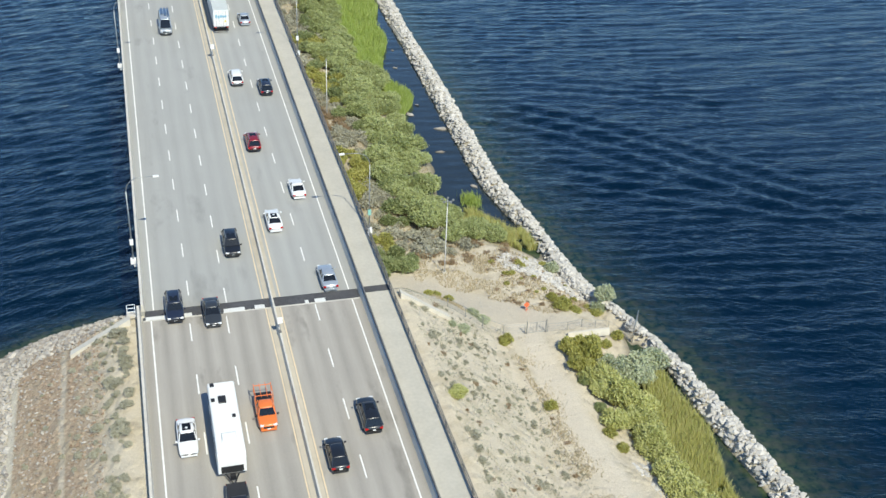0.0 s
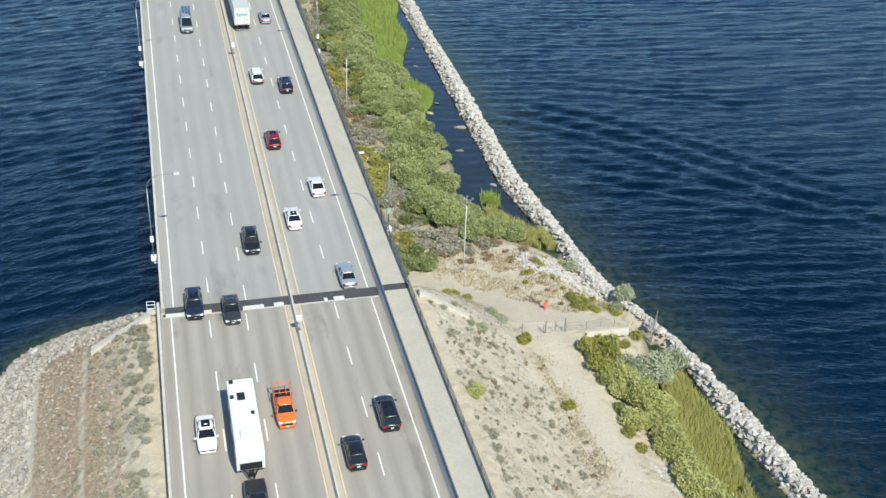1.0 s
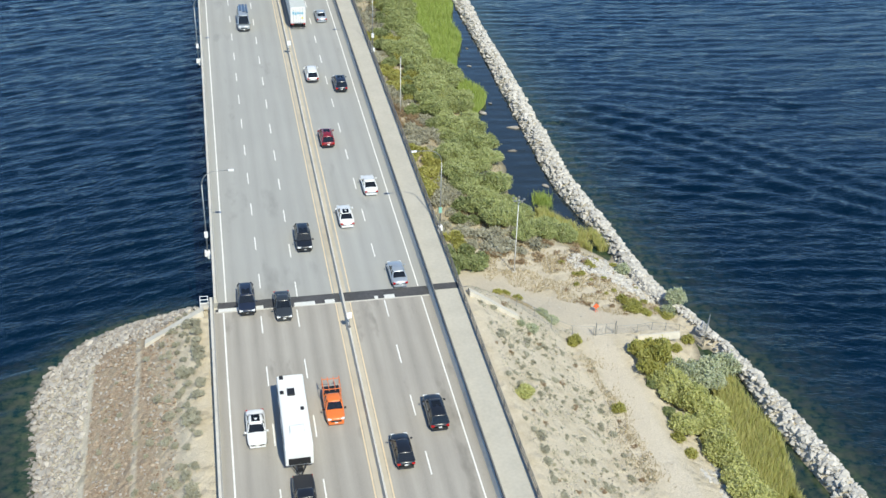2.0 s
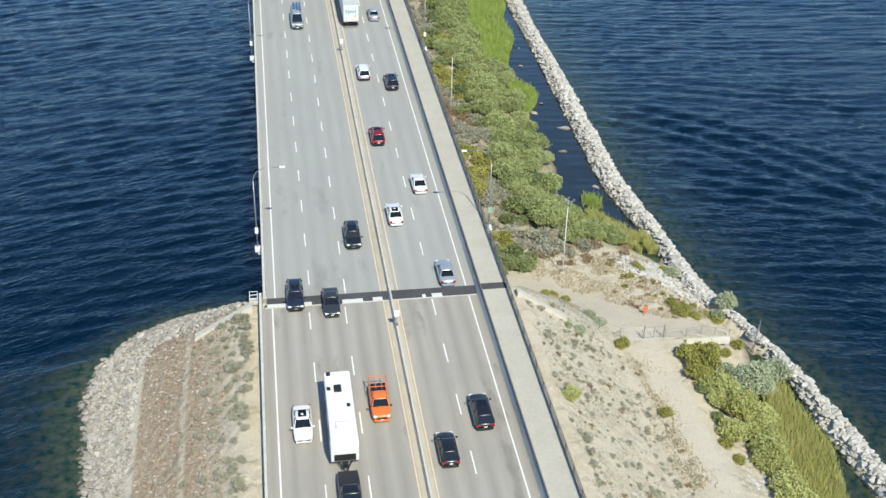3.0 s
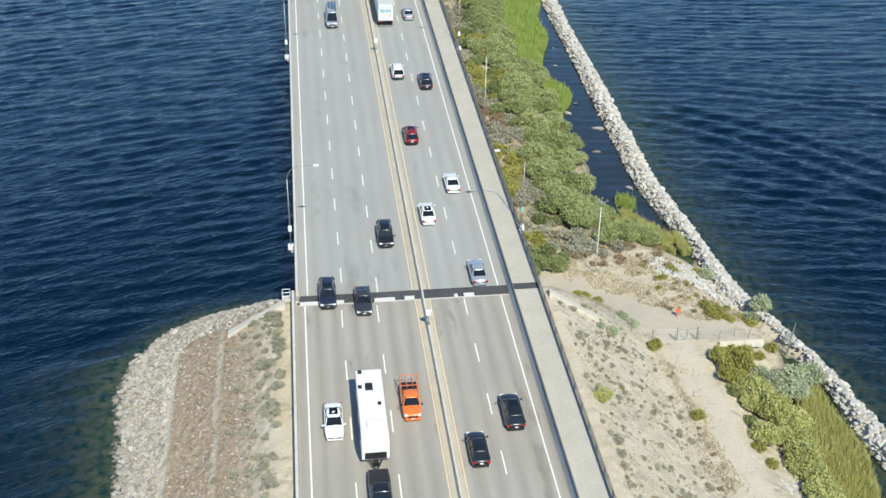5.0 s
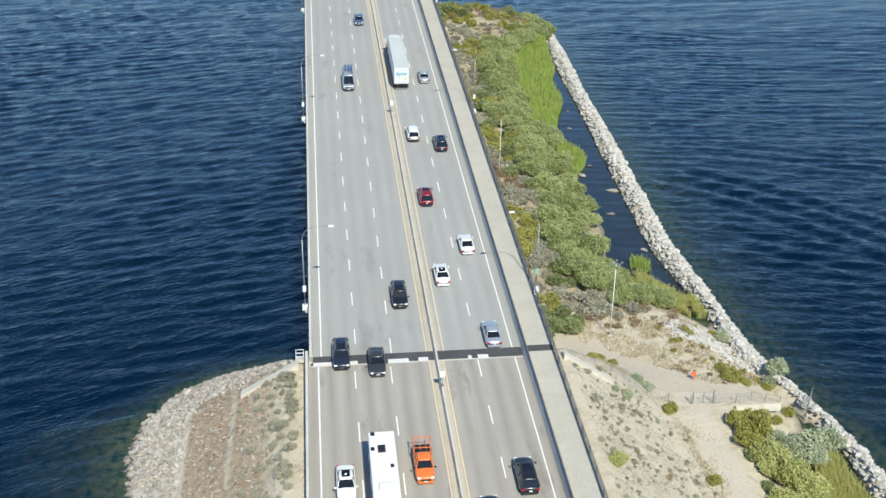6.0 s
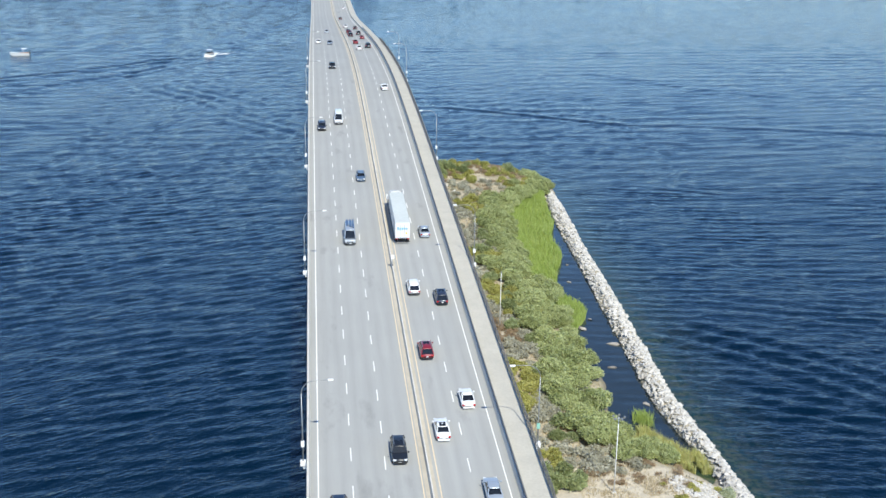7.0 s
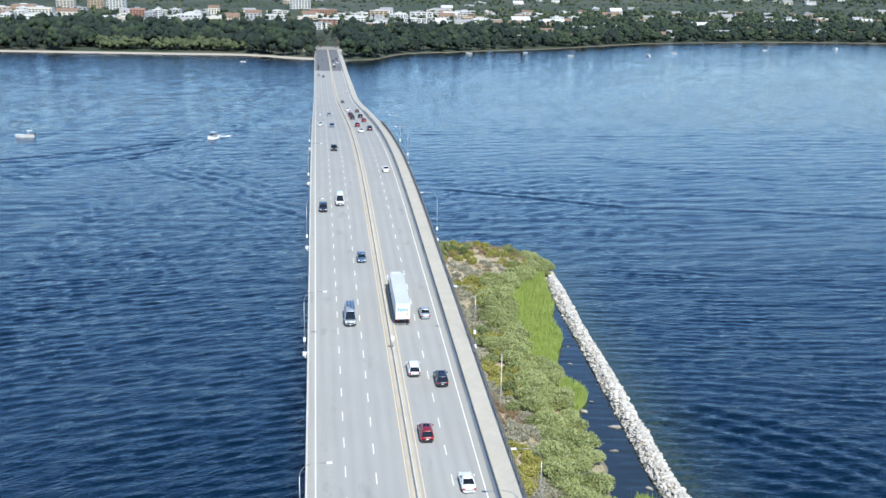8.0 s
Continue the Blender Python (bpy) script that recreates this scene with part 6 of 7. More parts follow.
# ---- the far shore: beach, woods, town, boats ----
far_shore = smooth_table([(-3200, 1420), (-1500, 1250), (-800, 1150), (-330, 1104), (-152, 1078), (-60, 1060), (-14, 1020), (30, 1006), (62, 1030), (86, 1094), (155, 1150), (267, 1218),
                          (454, 1369), (690, 1440), (900, 1425), (1300, 1500), (3200, 1900)])


def far_ground_z(x, y):
    d = y - far_shore(min(max(x, -3200), 3200))
    rise = 3.2 + min(0.006 * (d - 60), 9.0) + 0.045 * max(d - 1300, 0.0)
    return min(3.2, 0.09 * d) if d < 60 else rise


def far_material():
    n = Nodes("far_ground")
    z = n.add("ShaderNodeSeparateXYZ", [("Vector", n.coord.outputs["Object"])]).outputs[2]
    grass = n.mix(n.noise(0.02, None, 5.0), (0.025, 0.042, 0.022), (0.05, 0.066, 0.034))
    grass = n.mix(n.ramp(n.noise(0.006, None, 5.0), (0.45, (0, 0, 0)), (0.7, (0.6, 0.6, 0.6))), grass, (0.13, 0.13, 0.105))
    sand = n.mix(n.noise(0.3, None, 4.0), (0.50, 0.45, 0.38), (0.40, 0.355, 0.29))
    east = n.math("GREATER_THAN", n.add("ShaderNodeSeparateXYZ", [("Vector", n.coord.outputs["Object"])]).outputs[0], 20.0)
    sand = n.mix(east, sand, n.mix(n.noise(0.12, None, 4.0), (0.14, 0.12, 0.08), (0.30, 0.25, 0.19)))
    z = n.math("ADD", z, n.math("MULTIPLY", east, 0.9))
    n.base(n.mix(n.ramp(n.math("DIVIDE", z, 4.0), (0.26, (0, 0, 0)), (0.34, (1, 1, 1))), sand, grass))
    return n.set(Roughness=0.95)


def make_far_ground():
    xs = np.concatenate([np.arange(-3200, -400, 100.0), np.arange(-400, 1000, 12.0), np.arange(1000, 3300, 100.0)])
    ds = [-25, -8, 0, 5, 10, 16, 22, 30, 45, 70, 120, 250, 500, 1000, 2000, 3300]
    verts, faces = [], []
    for d in ds:
        for x in xs:
            y = far_shore(x) + d + (0.6 * math.sin(x * 0.11) + 0.5 * math.sin(x * 0.047) if d < 30 else 0)
            verts.append((float(x), float(y), -1.5 if d < -5 else far_ground_z(x, y)))
    n = len(xs)
    for j in range(len(ds) - 1):
        for i in range(n - 1):
            faces.append((j * n + i, j * n + i + 1, (j + 1) * n + i + 1, (j + 1) * n + i))
    ob = from_lists("far_shore", verts, faces, far_material(), smooth=True)
    tagged(ob, "far lakeshore with a narrow sand beach and a wooded town", "shore", kind="structure")


make_far_ground()

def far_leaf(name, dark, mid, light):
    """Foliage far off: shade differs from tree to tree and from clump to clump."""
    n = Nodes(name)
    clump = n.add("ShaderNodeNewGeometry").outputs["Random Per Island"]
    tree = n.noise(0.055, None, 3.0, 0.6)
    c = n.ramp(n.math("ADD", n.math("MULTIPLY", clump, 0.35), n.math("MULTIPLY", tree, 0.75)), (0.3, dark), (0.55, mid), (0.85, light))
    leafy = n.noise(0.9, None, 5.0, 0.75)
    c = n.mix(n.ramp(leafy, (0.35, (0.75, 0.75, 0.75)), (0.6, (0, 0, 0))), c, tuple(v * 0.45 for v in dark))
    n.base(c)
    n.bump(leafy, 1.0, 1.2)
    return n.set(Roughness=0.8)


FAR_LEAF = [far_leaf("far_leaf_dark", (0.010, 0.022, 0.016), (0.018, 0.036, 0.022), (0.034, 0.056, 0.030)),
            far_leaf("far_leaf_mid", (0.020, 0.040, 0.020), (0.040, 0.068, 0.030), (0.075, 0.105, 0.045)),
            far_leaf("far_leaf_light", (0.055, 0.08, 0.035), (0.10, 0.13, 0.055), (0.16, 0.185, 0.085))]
BARK = plain("bark", (0.12, 0.09, 0.065), 0.9, grain=4.0, amount=0.3)


def tree_cloud(seed, kind, clumps):
    """A crown of lumpy clumps and a stem, on a unit tree one metre high."""
    g = np.random.default_rng(seed)
    bm = bmesh.new()
    bmesh.ops.create_icosphere(bm, subdivisions=1, radius=1.0)
    ball = np.array([v.co[:] for v in bm.verts])
    tri = np.array([[v.index for v in f.verts] for f in bm.faces])
    bm.free()
    vs, fs = [], []
    for i in range(clumps):
        a, u = i * 2.4 + g.uniform(0, 0.8), math.sqrt((i + 0.5) / clumps)
        if kind == "poplar":
            at, size = (math.cos(a) * 0.06, math.sin(a) * 0.06, 0.15 + 0.75 * i / max(clumps - 1, 1)), np.array([0.11, 0.11, 0.17]) * g.uniform(0.8, 1.2)
        else:
            at = (math.cos(a) * u * 0.27, math.sin(a) * u * 0.27, 0.80 - 0.36 * u * u + g.uniform(-0.14, 0.06))
            size = np.array([1.0, 1.0, 0.85]) * g.uniform(0.15, 0.23) * (1.0 if clumps > 5 else 1.3)
        v = ball * g.uniform(0.72, 1.25, (len(ball), 1)) * size + np.array(at)
        vs.append(v)
        fs.append(tri + len(ball) * i)
    stem = np.array([(0.03, 0, 0), (-0.015, 0.026, 0), (-0.015, -0.026, 0), (0, 0, 0.6)])
    vs.append(stem)
    fs.append(np.array([(0, 1, 3), (1, 2, 3), (2, 0, 3)]) + len(ball) * clumps)
    return np.concatenate(vs), np.concatenate(fs)


TREE_SHAPES = [tree_cloud(900 + i, "poplar" if i % 9 == 5 else "round", 11) for i in range(14)]
SMALL_SHAPES = [tree_cloud(950 + i, "poplar" if i % 7 == 5 else "round", 4) for i in range(14)]


def woods(name, spots, mat, label):
    """Many far trees in one mesh. spots: (x, y, height)."""
    g = np.random.default_rng(len(spots))
    vs, fs, base = [], [], 0
    for k, (x, y, h) in enumerate(spots):
        v, f = (TREE_SHAPES if y - far_shore(min(max(x, -3000), 3000)) < 160 else SMALL_SHAPES)[k % len(TREE_SHAPES)]
        a = g.uniform(0, 6.28)
        c, s = math.cos(a) * h, math.sin(a) * h
        w = v @ np.array([[c, s, 0], [-s, c, 0], [0, 0, h]])
        vs.append(w + np.array([x, y, far_ground_z(x, y) - 0.3]))
        fs.append(f + base)
        base += len(v)
    ob = new(name, mesh_of(name, np.concatenate(vs), np.concatenate(fs), mat))
    ob.data.shade_smooth()
    return tagged(ob, label, "woods", kind="stuff")


BUILDINGS = []          # footprints kept clear of trees


def make_far_woods():
    r = random.Random(31)
    groups = ([], [], [])
    for _ in range(3600):
        x = r.uniform(-560, 1000)
        d = (15 if x < 20 else 7) + 420 * r.random() ** 1.35
        if -4 < x < 30:
            continue
        y = far_shore(x) + d
        if -260 < x < -70 and d < 34:
            continue
        if any(abs(x - bx) < w * 0.5 + 4 and -26 < y - by < dep + 3 for bx, by, w, dep in BUILDINGS):
            continue
        tall = r.triangular(8, 25, 13) * (1.1 if x < 60 else 0.85)
        groups[0 if r.random() < (0.7 if x < 300 else 0.5) else 1].append((x, y, tall))
    for _ in range(70):          # lighter willows behind the beach
        x = r.uniform(-235, -75)
        groups[2].append((x, far_shore(x) + r.uniform(24, 46), r.uniform(12, 16)))
    for _ in range(9500):
        d = 330 + 2700 * r.random() ** 1.25
        x = r.uniform(-560, 1050) * (1 + d / 1500)
        y = far_shore(min(max(x, -3000), 3000)) + d
        if any(abs(x - bx) < w * 0.5 + 2 and -4 < y - by < dep + 4 for bx, by, w, dep in BUILDINGS):
            continue
        keep = 0.5 if x < 250 and d < 1300 else 0.95
        if r.random() < keep:
            groups[r.choice((0, 1, 1, 2, 2))].append((x, y, r.uniform(7, 14)))
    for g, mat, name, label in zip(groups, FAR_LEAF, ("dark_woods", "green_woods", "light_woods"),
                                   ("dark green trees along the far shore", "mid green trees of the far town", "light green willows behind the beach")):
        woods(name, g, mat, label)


def far_tree(x, y, h, mat, k, label):
    """A tree of the far shore that stands out by itself."""
    root = new("tree")
    root.location = (x, y, far_ground_z(x, y) - 0.2)
    v, f = leaf_cloud(900, 26, 0.44 * h, 0.86 * h, 0.032 * h, 700 + k, 0.05, 1.0)
    v[:, 2] += 0.12 * h
    ob = new("crown", mesh_of("crown", v, f, mat))
    ob.parent = root
    bm = bmesh.new()
    rod(bm, (0, 0, -0.5), (0, 0, h * 0.45), 0.035 * h, 0.02 * h, 7)
    for a in range(4):
        rod(bm, (0, 0, h * (0.28 + 0.04 * a)), (math.cos(a * 1.7) * h * 0.25, math.sin(a * 1.7) * h * 0.25, h * 0.62), 0.015 * h, 0.006 * h, 5)
    part("trunk", bm, BARK, root)
    return tagged(root, label, "tree", "shore trees")


WALLS = [plain("wall_cream", (0.62, 0.58, 0.5), 0.8, grain=1.0, amount=0.08), plain("wall_white", (0.64, 0.64, 0.62), 0.8, grain=1.0, amount=0.06),
         plain("wall_brick", (0.36, 0.19, 0.13), 0.85, grain=1.0, amount=0.15), plain("wall_grey", (0.42, 0.43, 0.44), 0.8, grain=1.0, amount=0.1),
         plain("wall_tan", (0.5, 0.40, 0.29), 0.85, grain=1.0, amount=0.1)]
ROOFS = [plain("roof_grey", (0.30, 0.30, 0.31), 0.85, grain=1.0, amount=0.15), plain("roof_brown", (0.22, 0.15, 0.11), 0.9, grain=1.0, amount=0.15),
         plain("roof_white", (0.55, 0.55, 0.54), 0.7, grain=1.0, amount=0.08)]
PANE = plain("window_glass", (0.03, 0.04, 0.055), 0.1, grain=2.0, amount=0.3)


def far_building(x, y, wide, deep, high, wall, roof, kind, label, bays=None):
    """A block with storeys of windows, or a gabled house."""
    root = new("house" if kind == "house" else "building")
    z = far_ground_z(x, y)
    root.location = (x, y, z)
    BUILDINGS.append((x, y, wide, deep))
    h = high
    bm = bmesh.new()
    if kind == "house":
        w, d = wide / 2, deep
        ring_loft(bm, [[(-w, 0, -1), (w, 0, -1), (w, 0, h), (-w, 0, h)], [(-w, d, -1), (w, d, -1), (w, d, h), (-w, d, h)]])
    else:
        box(bm, -wide / 2, wide / 2, 0, deep, -1.0, h, 0.05)
    part("wall", bm, WALLS[wall], root)
    bm = bmesh.new()
    if kind == "house":
        w, d, e = wide / 2 + 0.5, deep + 0.5, 0.34 * deep
        ring_loft(bm, [[(-w, -0.5, h), (-w, d / 2, h + e), (-w, d, h), (-w, d, h - 0.2), (-w, -0.5, h - 0.2)], [(w, -0.5, h), (w, d / 2, h + e), (w, d, h), (w, d, h - 0.2), (w, -0.5, h - 0.2)]])
    else:
        box(bm, -wide / 2 - 0.3, wide / 2 + 0.3, -0.3, deep + 0.3, h - 0.05, h + 0.5, 0.05)
        box(bm, -wide * 0.2, wide * 0.1, deep * 0.3, deep * 0.6, h + 0.4, h + 2.4)
    part("roof", bm, ROOFS[roof], root)
    floors = max(1, int(h / 3.1))
    n = bays or max(2, int(wide / 5))
    for s in range(floors):
        for i in range(n):
            cx = -wide / 2 + wide * (i + 0.5) / n
            bm = bmesh.new()
            half = wide / n * (0.36 if kind != "house" else 0.26)
            box(bm, cx - half, cx + half, -0.12, 0.1, s * 3.1 + 0.8, min(s * 3.1 + 2.5, h - 0.3))
            part("window", bm, PANE, root)
    if kind == "tower":
        for i in (0, n - 1, n // 2):
            cx = -wide / 2 + wide * (i + 0.5) / n
            for s in range(floors):
                bm = bmesh.new()
                box(bm, cx - wide / n * 0.45, cx + wide / n * 0.45, -1.5, 0.0, s * 3.1 - 0.1, s * 3.1 + 0.15)
                part("balcony", bm, WALLS[1], root)
    return tagged(root, label, "house" if kind == "house" else "building", "town houses" if kind == "house" else "town buildings")


# the town
far_building(-509, 2250, 35, 24, 62, 0, 2, "tower", "cream apartment tower with dark window bays", 5)
far_building(-458, 2300, 33, 24, 60, 4, 0, "tower", "tan apartment tower with rows of balconies", 5)
far_building(-408, 2250, 38, 24, 66, 1, 2, "tower", "white apartment tower with dark glass bays", 6)
far_building(-283, 1720, 24, 20, 24, 2, 0, "block", "red brick office block with window bands", 5)
far_building(-263, 1715, 16, 18, 20, 3, 0, "block", "blue-grey glass office block", 4)
far_building(-253, 1740, 9, 18, 24, 1, 2, "block", "plain white block behind the offices", 2)
far_building(-466, 1650, 18, 20, 17, 1, 2, "block", "low white block behind the park", 4)
far_building(-425, 1680, 46, 24, 15, 1, 2, "block", "layered white building behind the park trees", 9)
far_building(-433, 1720, 36, 24, 24, 0, 2, "block", "cream upper building behind the park", 7)
far_building(-199, 1690, 38, 26, 17, 1, 2, "block", "white commercial building with a flat roof", 6)
far_building(-162, 1720, 30, 22, 12, 0, 2, "block", "cream commercial building with a flat roof", 6)
far_building(-128, 1640, 22, 16, 16, 4, 1, "house", "tan building with a brown gabled roof", 5)
far_building(-97, 1700, 36, 20, 8, 3, 0, "block", "long low grey building", 6)
far_building(-60, 1720, 32, 20, 8, 1, 0, "block", "long low white building", 6)
far_building(-33, 2300, 44, 26, 70, 1, 2, "tower", "white apartment tower over the bridge end", 7)
far_building(15, 2100, 52, 26, 14, 2, 0, "block", "long red brick building near the bridge end", 9)
far_building(37, 1800, 43, 30, 7, 3, 2, "block", "low grey warehouse with a pale roof", 7)
far_building(74, 1900, 35, 30, 9, 1, 2, "block", "low white shop building", 6)
far_building(112, 1850, 35, 30, 8, 3, 0, "block", "low grey shop building", 6)
far_building(156, 2000, 34, 30, 10, 1, 2, "block", "white shop building with a pale roof", 5)
far_building(177, 1800, 34, 26, 7, 1, 2, "block", "low white shop building by the road", 5)
far_building(247, 2150, 35, 26, 10, 0, 0, "block", "cream coloured shop building in town", 5)
far_building(284, 1900, 41, 20, 12, 4, 1, "block", "pinkish tan low apartment block", 7)
far_building(241, 1700, 30, 14, 9, 0, 0, "house", "cream house among the trees")
far_building(273, 1680, 24, 14, 8, 1, 2, "block", "white flat-roofed house among trees", 4)
far_building(396, 1790, 23, 18, 11, 3, 2, "block", "grey wing of a pale apartment block", 4)
far_building(415, 1780, 20, 18, 17, 1, 2, "block", "white middle of a pale apartment block", 3)
far_building(267, 1335, 20, 10, 6, 1, 2, "block", "white flat-roofed house on the shore", 4)
far_building(352, 1385, 20, 10, 5, 4, 1, "house", "tan house with a brown roof on the shore")
far_building(496, 2000, 22, 18, 10, 1, 2, "block", "white building far in the town", 4)
far_building(502, 1850, 50, 16, 8, 4, 1, "block", "long tan apartment row", 9)
far_building(562, 1750, 12, 12, 12, 1, 2, "block", "narrow white house among trees", 2)
far_building(496, 1470, 27, 12, 5, 2, 1, "house", "red-roofed long house on the shore")
far_building(519, 1480, 11, 9, 8, 1, 0, "house", "white house with a grey roof on the shore")
far_building(602, 1490, 22, 10, 8, 3, 0, "house", "dark grey house on the shore")
far_building(687, 1520, 23, 10, 6, 4, 1, "house", "tan house with a wide roof on the shore")
far_building(764, 1510, 15, 10, 11, 1, 2, "block", "white stepped house on the shore", 3)
far_building(815, 1500, 21, 11, 7, 2, 1, "house", "brown house with a low roof on the shore")
far_building(849, 1500, 21, 10, 5, 1, 0, "house", "white house on the shore")
far_building(7, 2616, 21, 17, 12, 3, 0, "block", "small grey flat-roofed building in the far town")
far_building(696, 2626, 18, 15, 12, 3, 2, "block", "small grey flat-roofed building in the far town")
far_building(288, 2027, 33, 13, 13, 0, 0, "block", "small cream flat-roofed building in the far town")
far_building(-383, 2970, 30, 18, 12, 3, 2, "block", "small grey flat-roofed building in the far town")
far_building(674, 3001, 23, 12, 9, 1, 0, "house", "small white house in the far town")
far_building(431, 2808, 30, 17, 10, 3, 2, "block", "small grey flat-roofed building in the far town")
far_building(261, 2149, 21, 18, 8, 1, 1, "house", "small white house in the far town")
far_building(807, 2658, 16, 14, 6, 1, 2, "block", "small white flat-roofed building in the far town")
far_building(1546, 3285, 16, 12, 9, 3, 1, "house", "small grey house in the far town")
far_building(252, 1978, 26, 16, 12, 3, 2, "house", "small grey house in the far town")
far_building(358, 2154, 15, 17, 6, 0, 0, "house", "small cream house in the far town")
far_building(296, 2412, 26, 15, 13, 0, 2, "house", "small cream house in the far town")
far_building(1135, 2367, 23, 17, 13, 3, 0, "block", "small grey flat-roofed building in the far town")
far_building(700, 2447, 28, 20, 10, 1, 2, "house", "small white house in the far town")
far_building(568, 1817, 22, 15, 10, 1, 0, "block", "small white flat-roofed building in the far town")
far_building(-189, 2750, 21, 18, 6, 1, 2, "block", "small white flat-roofed building in the far town")
far_building(146, 2814, 33, 17, 8, 3, 2, "block", "small grey flat-roofed building in the far town")
far_building(478, 2269, 21, 18, 7, 1, 2, "block", "small white flat-roofed building in the far town")
far_building(1339, 3257, 28, 17, 8, 1, 1, "house", "small white house in the far town")
far_building(534, 2817, 27, 20, 11, 0, 2, "house", "small cream house in the far town")
far_building(409, 3015, 33, 19, 9, 1, 1, "house", "small white house in the far town")
far_building(-13, 1981, 25, 19, 8, 1, 1, "house", "small white house in the far town")
far_building(900, 1928, 26, 14, 12, 1, 2, "block", "small white flat-roofed building in the far town")
far_building(375, 2320, 22, 12, 9, 4, 2, "block", "small tan flat-roofed building in the far town")
far_building(-60, 2516, 31, 16, 13, 4, 2, "block", "small tan flat-roofed building in the far town")
far_building(750, 1848, 23, 16, 12, 4, 2, "block", "small tan flat-roofed building in the far town")
far_building(1469, 3087, 33, 12, 12, 1, 0, "house", "small white house in the far town")
far_building(412, 2098, 32, 12, 11, 4, 0, "block", "small tan flat-roofed building in the far town")
far_building(247, 2250, 27, 12, 12, 4, 2, "block", "small tan flat-roofed building in the far town")
far_building(160, 1988, 33, 15, 7, 3, 0, "block", "small grey flat-roofed building in the far town")
far_building(633, 3025, 17, 16, 10, 1, 0, "block", "small white flat-roofed building in the far town")
far_building(667, 2935, 19, 12, 8, 4, 2, "block", "small tan flat-roofed building in the far town")
far_building(1396, 3086, 30, 13, 13, 0, 0, "house", "small cream house in the far town")
far_building(872, 1929, 24, 13, 9, 1, 2, "block", "small white flat-roofed building in the far town")
far_building(215, 2095, 31, 18, 6, 1, 1, "block", "low white flat-roofed building among the town trees", 4)
far_building(-214, 2200, 25, 22, 9, 3, 0, "block", "low grey flat-roofed building among the town trees", 4)
far_building(113, 3421, 35, 20, 6, 1, 1, "block", "low white flat-roofed building among the town trees", 4)
far_building(1416, 3208, 31, 19, 7, 4, 2, "block", "low tan flat-roofed building among the town trees", 4)
far_building(571, 2421, 28, 19, 7, 1, 2, "block", "low white flat-roofed building among the town trees", 4)
far_building(-75, 2836, 24, 16, 6, 3, 2, "block", "low grey flat-roofed building among the town trees", 4)
far_building(355, 1803, 32, 19, 10, 0, 2, "house", "low cream house among the town trees", 4)
far_building(251, 2117, 20, 18, 6, 4, 2, "block", "low tan flat-roofed building among the town trees", 4)
far_building(550, 3418, 19, 19, 6, 1, 2, "block", "low white flat-roofed building among the town trees", 4)
far_building(1105, 2042, 36, 12, 8, 3, 2, "house", "low grey house among the town trees", 4)
far_building(406, 1768, 37, 18, 8, 0, 2, "house", "low cream house among the town trees", 4)
far_building(605, 2703, 31, 22, 6, 0, 1, "block", "low cream flat-roofed building among the town trees", 4)
far_building(219, 1825, 38, 12, 7, 1, 0, "block", "low white flat-roofed building among the town trees", 4)
far_building(540, 2827, 20, 16, 9, 1, 0, "house", "low white house among the town trees", 4)
far_building(110, 1745, 21, 20, 8, 1, 2, "block", "low white flat-roofed building among the town trees", 4)
far_building(385, 2681, 24, 18, 5, 0, 0, "house", "low cream house among the town trees", 4)
far_building(852, 2769, 23, 22, 6, 3, 2, "block", "low grey flat-roofed building among the town trees", 4)
far_building(-245, 2250, 22, 15, 5, 1, 0, "block", "low white flat-roofed building among the town trees", 4)
far_building(565, 2933, 15, 22, 5, 1, 1, "block", "low white flat-roofed building among the town trees", 4)
far_building(-74, 2227, 37, 17, 7, 1, 0, "block", "low white flat-roofed building among the town trees", 4)
far_building(296, 2171, 31, 14, 7, 3, 2, "house", "low grey house among the town trees", 4)
far_building(-218, 2006, 39, 15, 10, 3, 2, "block", "low grey flat-roofed building among the town trees", 4)
far_building(204, 1706, 18, 19, 9, 0, 2, "house", "low cream house among the town trees", 4)
far_building(1488, 2679, 38, 15, 10, 0, 0, "house", "low cream house among the town trees", 4)
far_building(599, 3256, 22, 15, 7, 0, 2, "block", "low cream flat-roofed building among the town trees", 4)
far_building(1697, 3360, 25, 14, 8, 1, 2, "block", "low white flat-roofed building among the town trees", 4)
far_building(1231, 3226, 36, 17, 8, 3, 0, "house", "low grey house among the town trees", 4)
far_building(-102, 1654, 37, 19, 5, 3, 2, "block", "low grey flat-roofed building among the town trees", 4)
far_building(633, 2242, 39, 15, 8, 4, 1, "house", "low tan house among the town trees", 4)
far_building(805, 2685, 20, 14, 8, 3, 0, "house", "low grey house among the town trees", 4)
far_building(14, 3216, 31, 19, 7, 0, 2, "block", "low cream flat-roofed building among the town trees", 4)
far_building(1058, 2131, 38, 19, 8, 1, 2, "block", "low white flat-roofed building among the town trees", 4)
far_building(432, 1817, 30, 18, 8, 3, 1, "house", "low grey house among the town trees", 4)
far_building(1018, 2610, 35, 21, 7, 1, 0, "block", "low white flat-roofed building among the town trees", 4)
far_building(726, 1870, 32, 20, 10, 3, 0, "block", "low grey flat-roofed building among the town trees", 4)
far_building(117, 2042, 24, 13, 6, 3, 0, "block", "low grey flat-roofed building among the town trees", 4)
far_building(108, 1861, 25, 14, 10, 1, 0, "block", "low white flat-roofed building among the town trees", 4)
far_building(-148, 1723, 28, 14, 5, 1, 2, "block", "low white flat-roofed building among the town trees", 4)
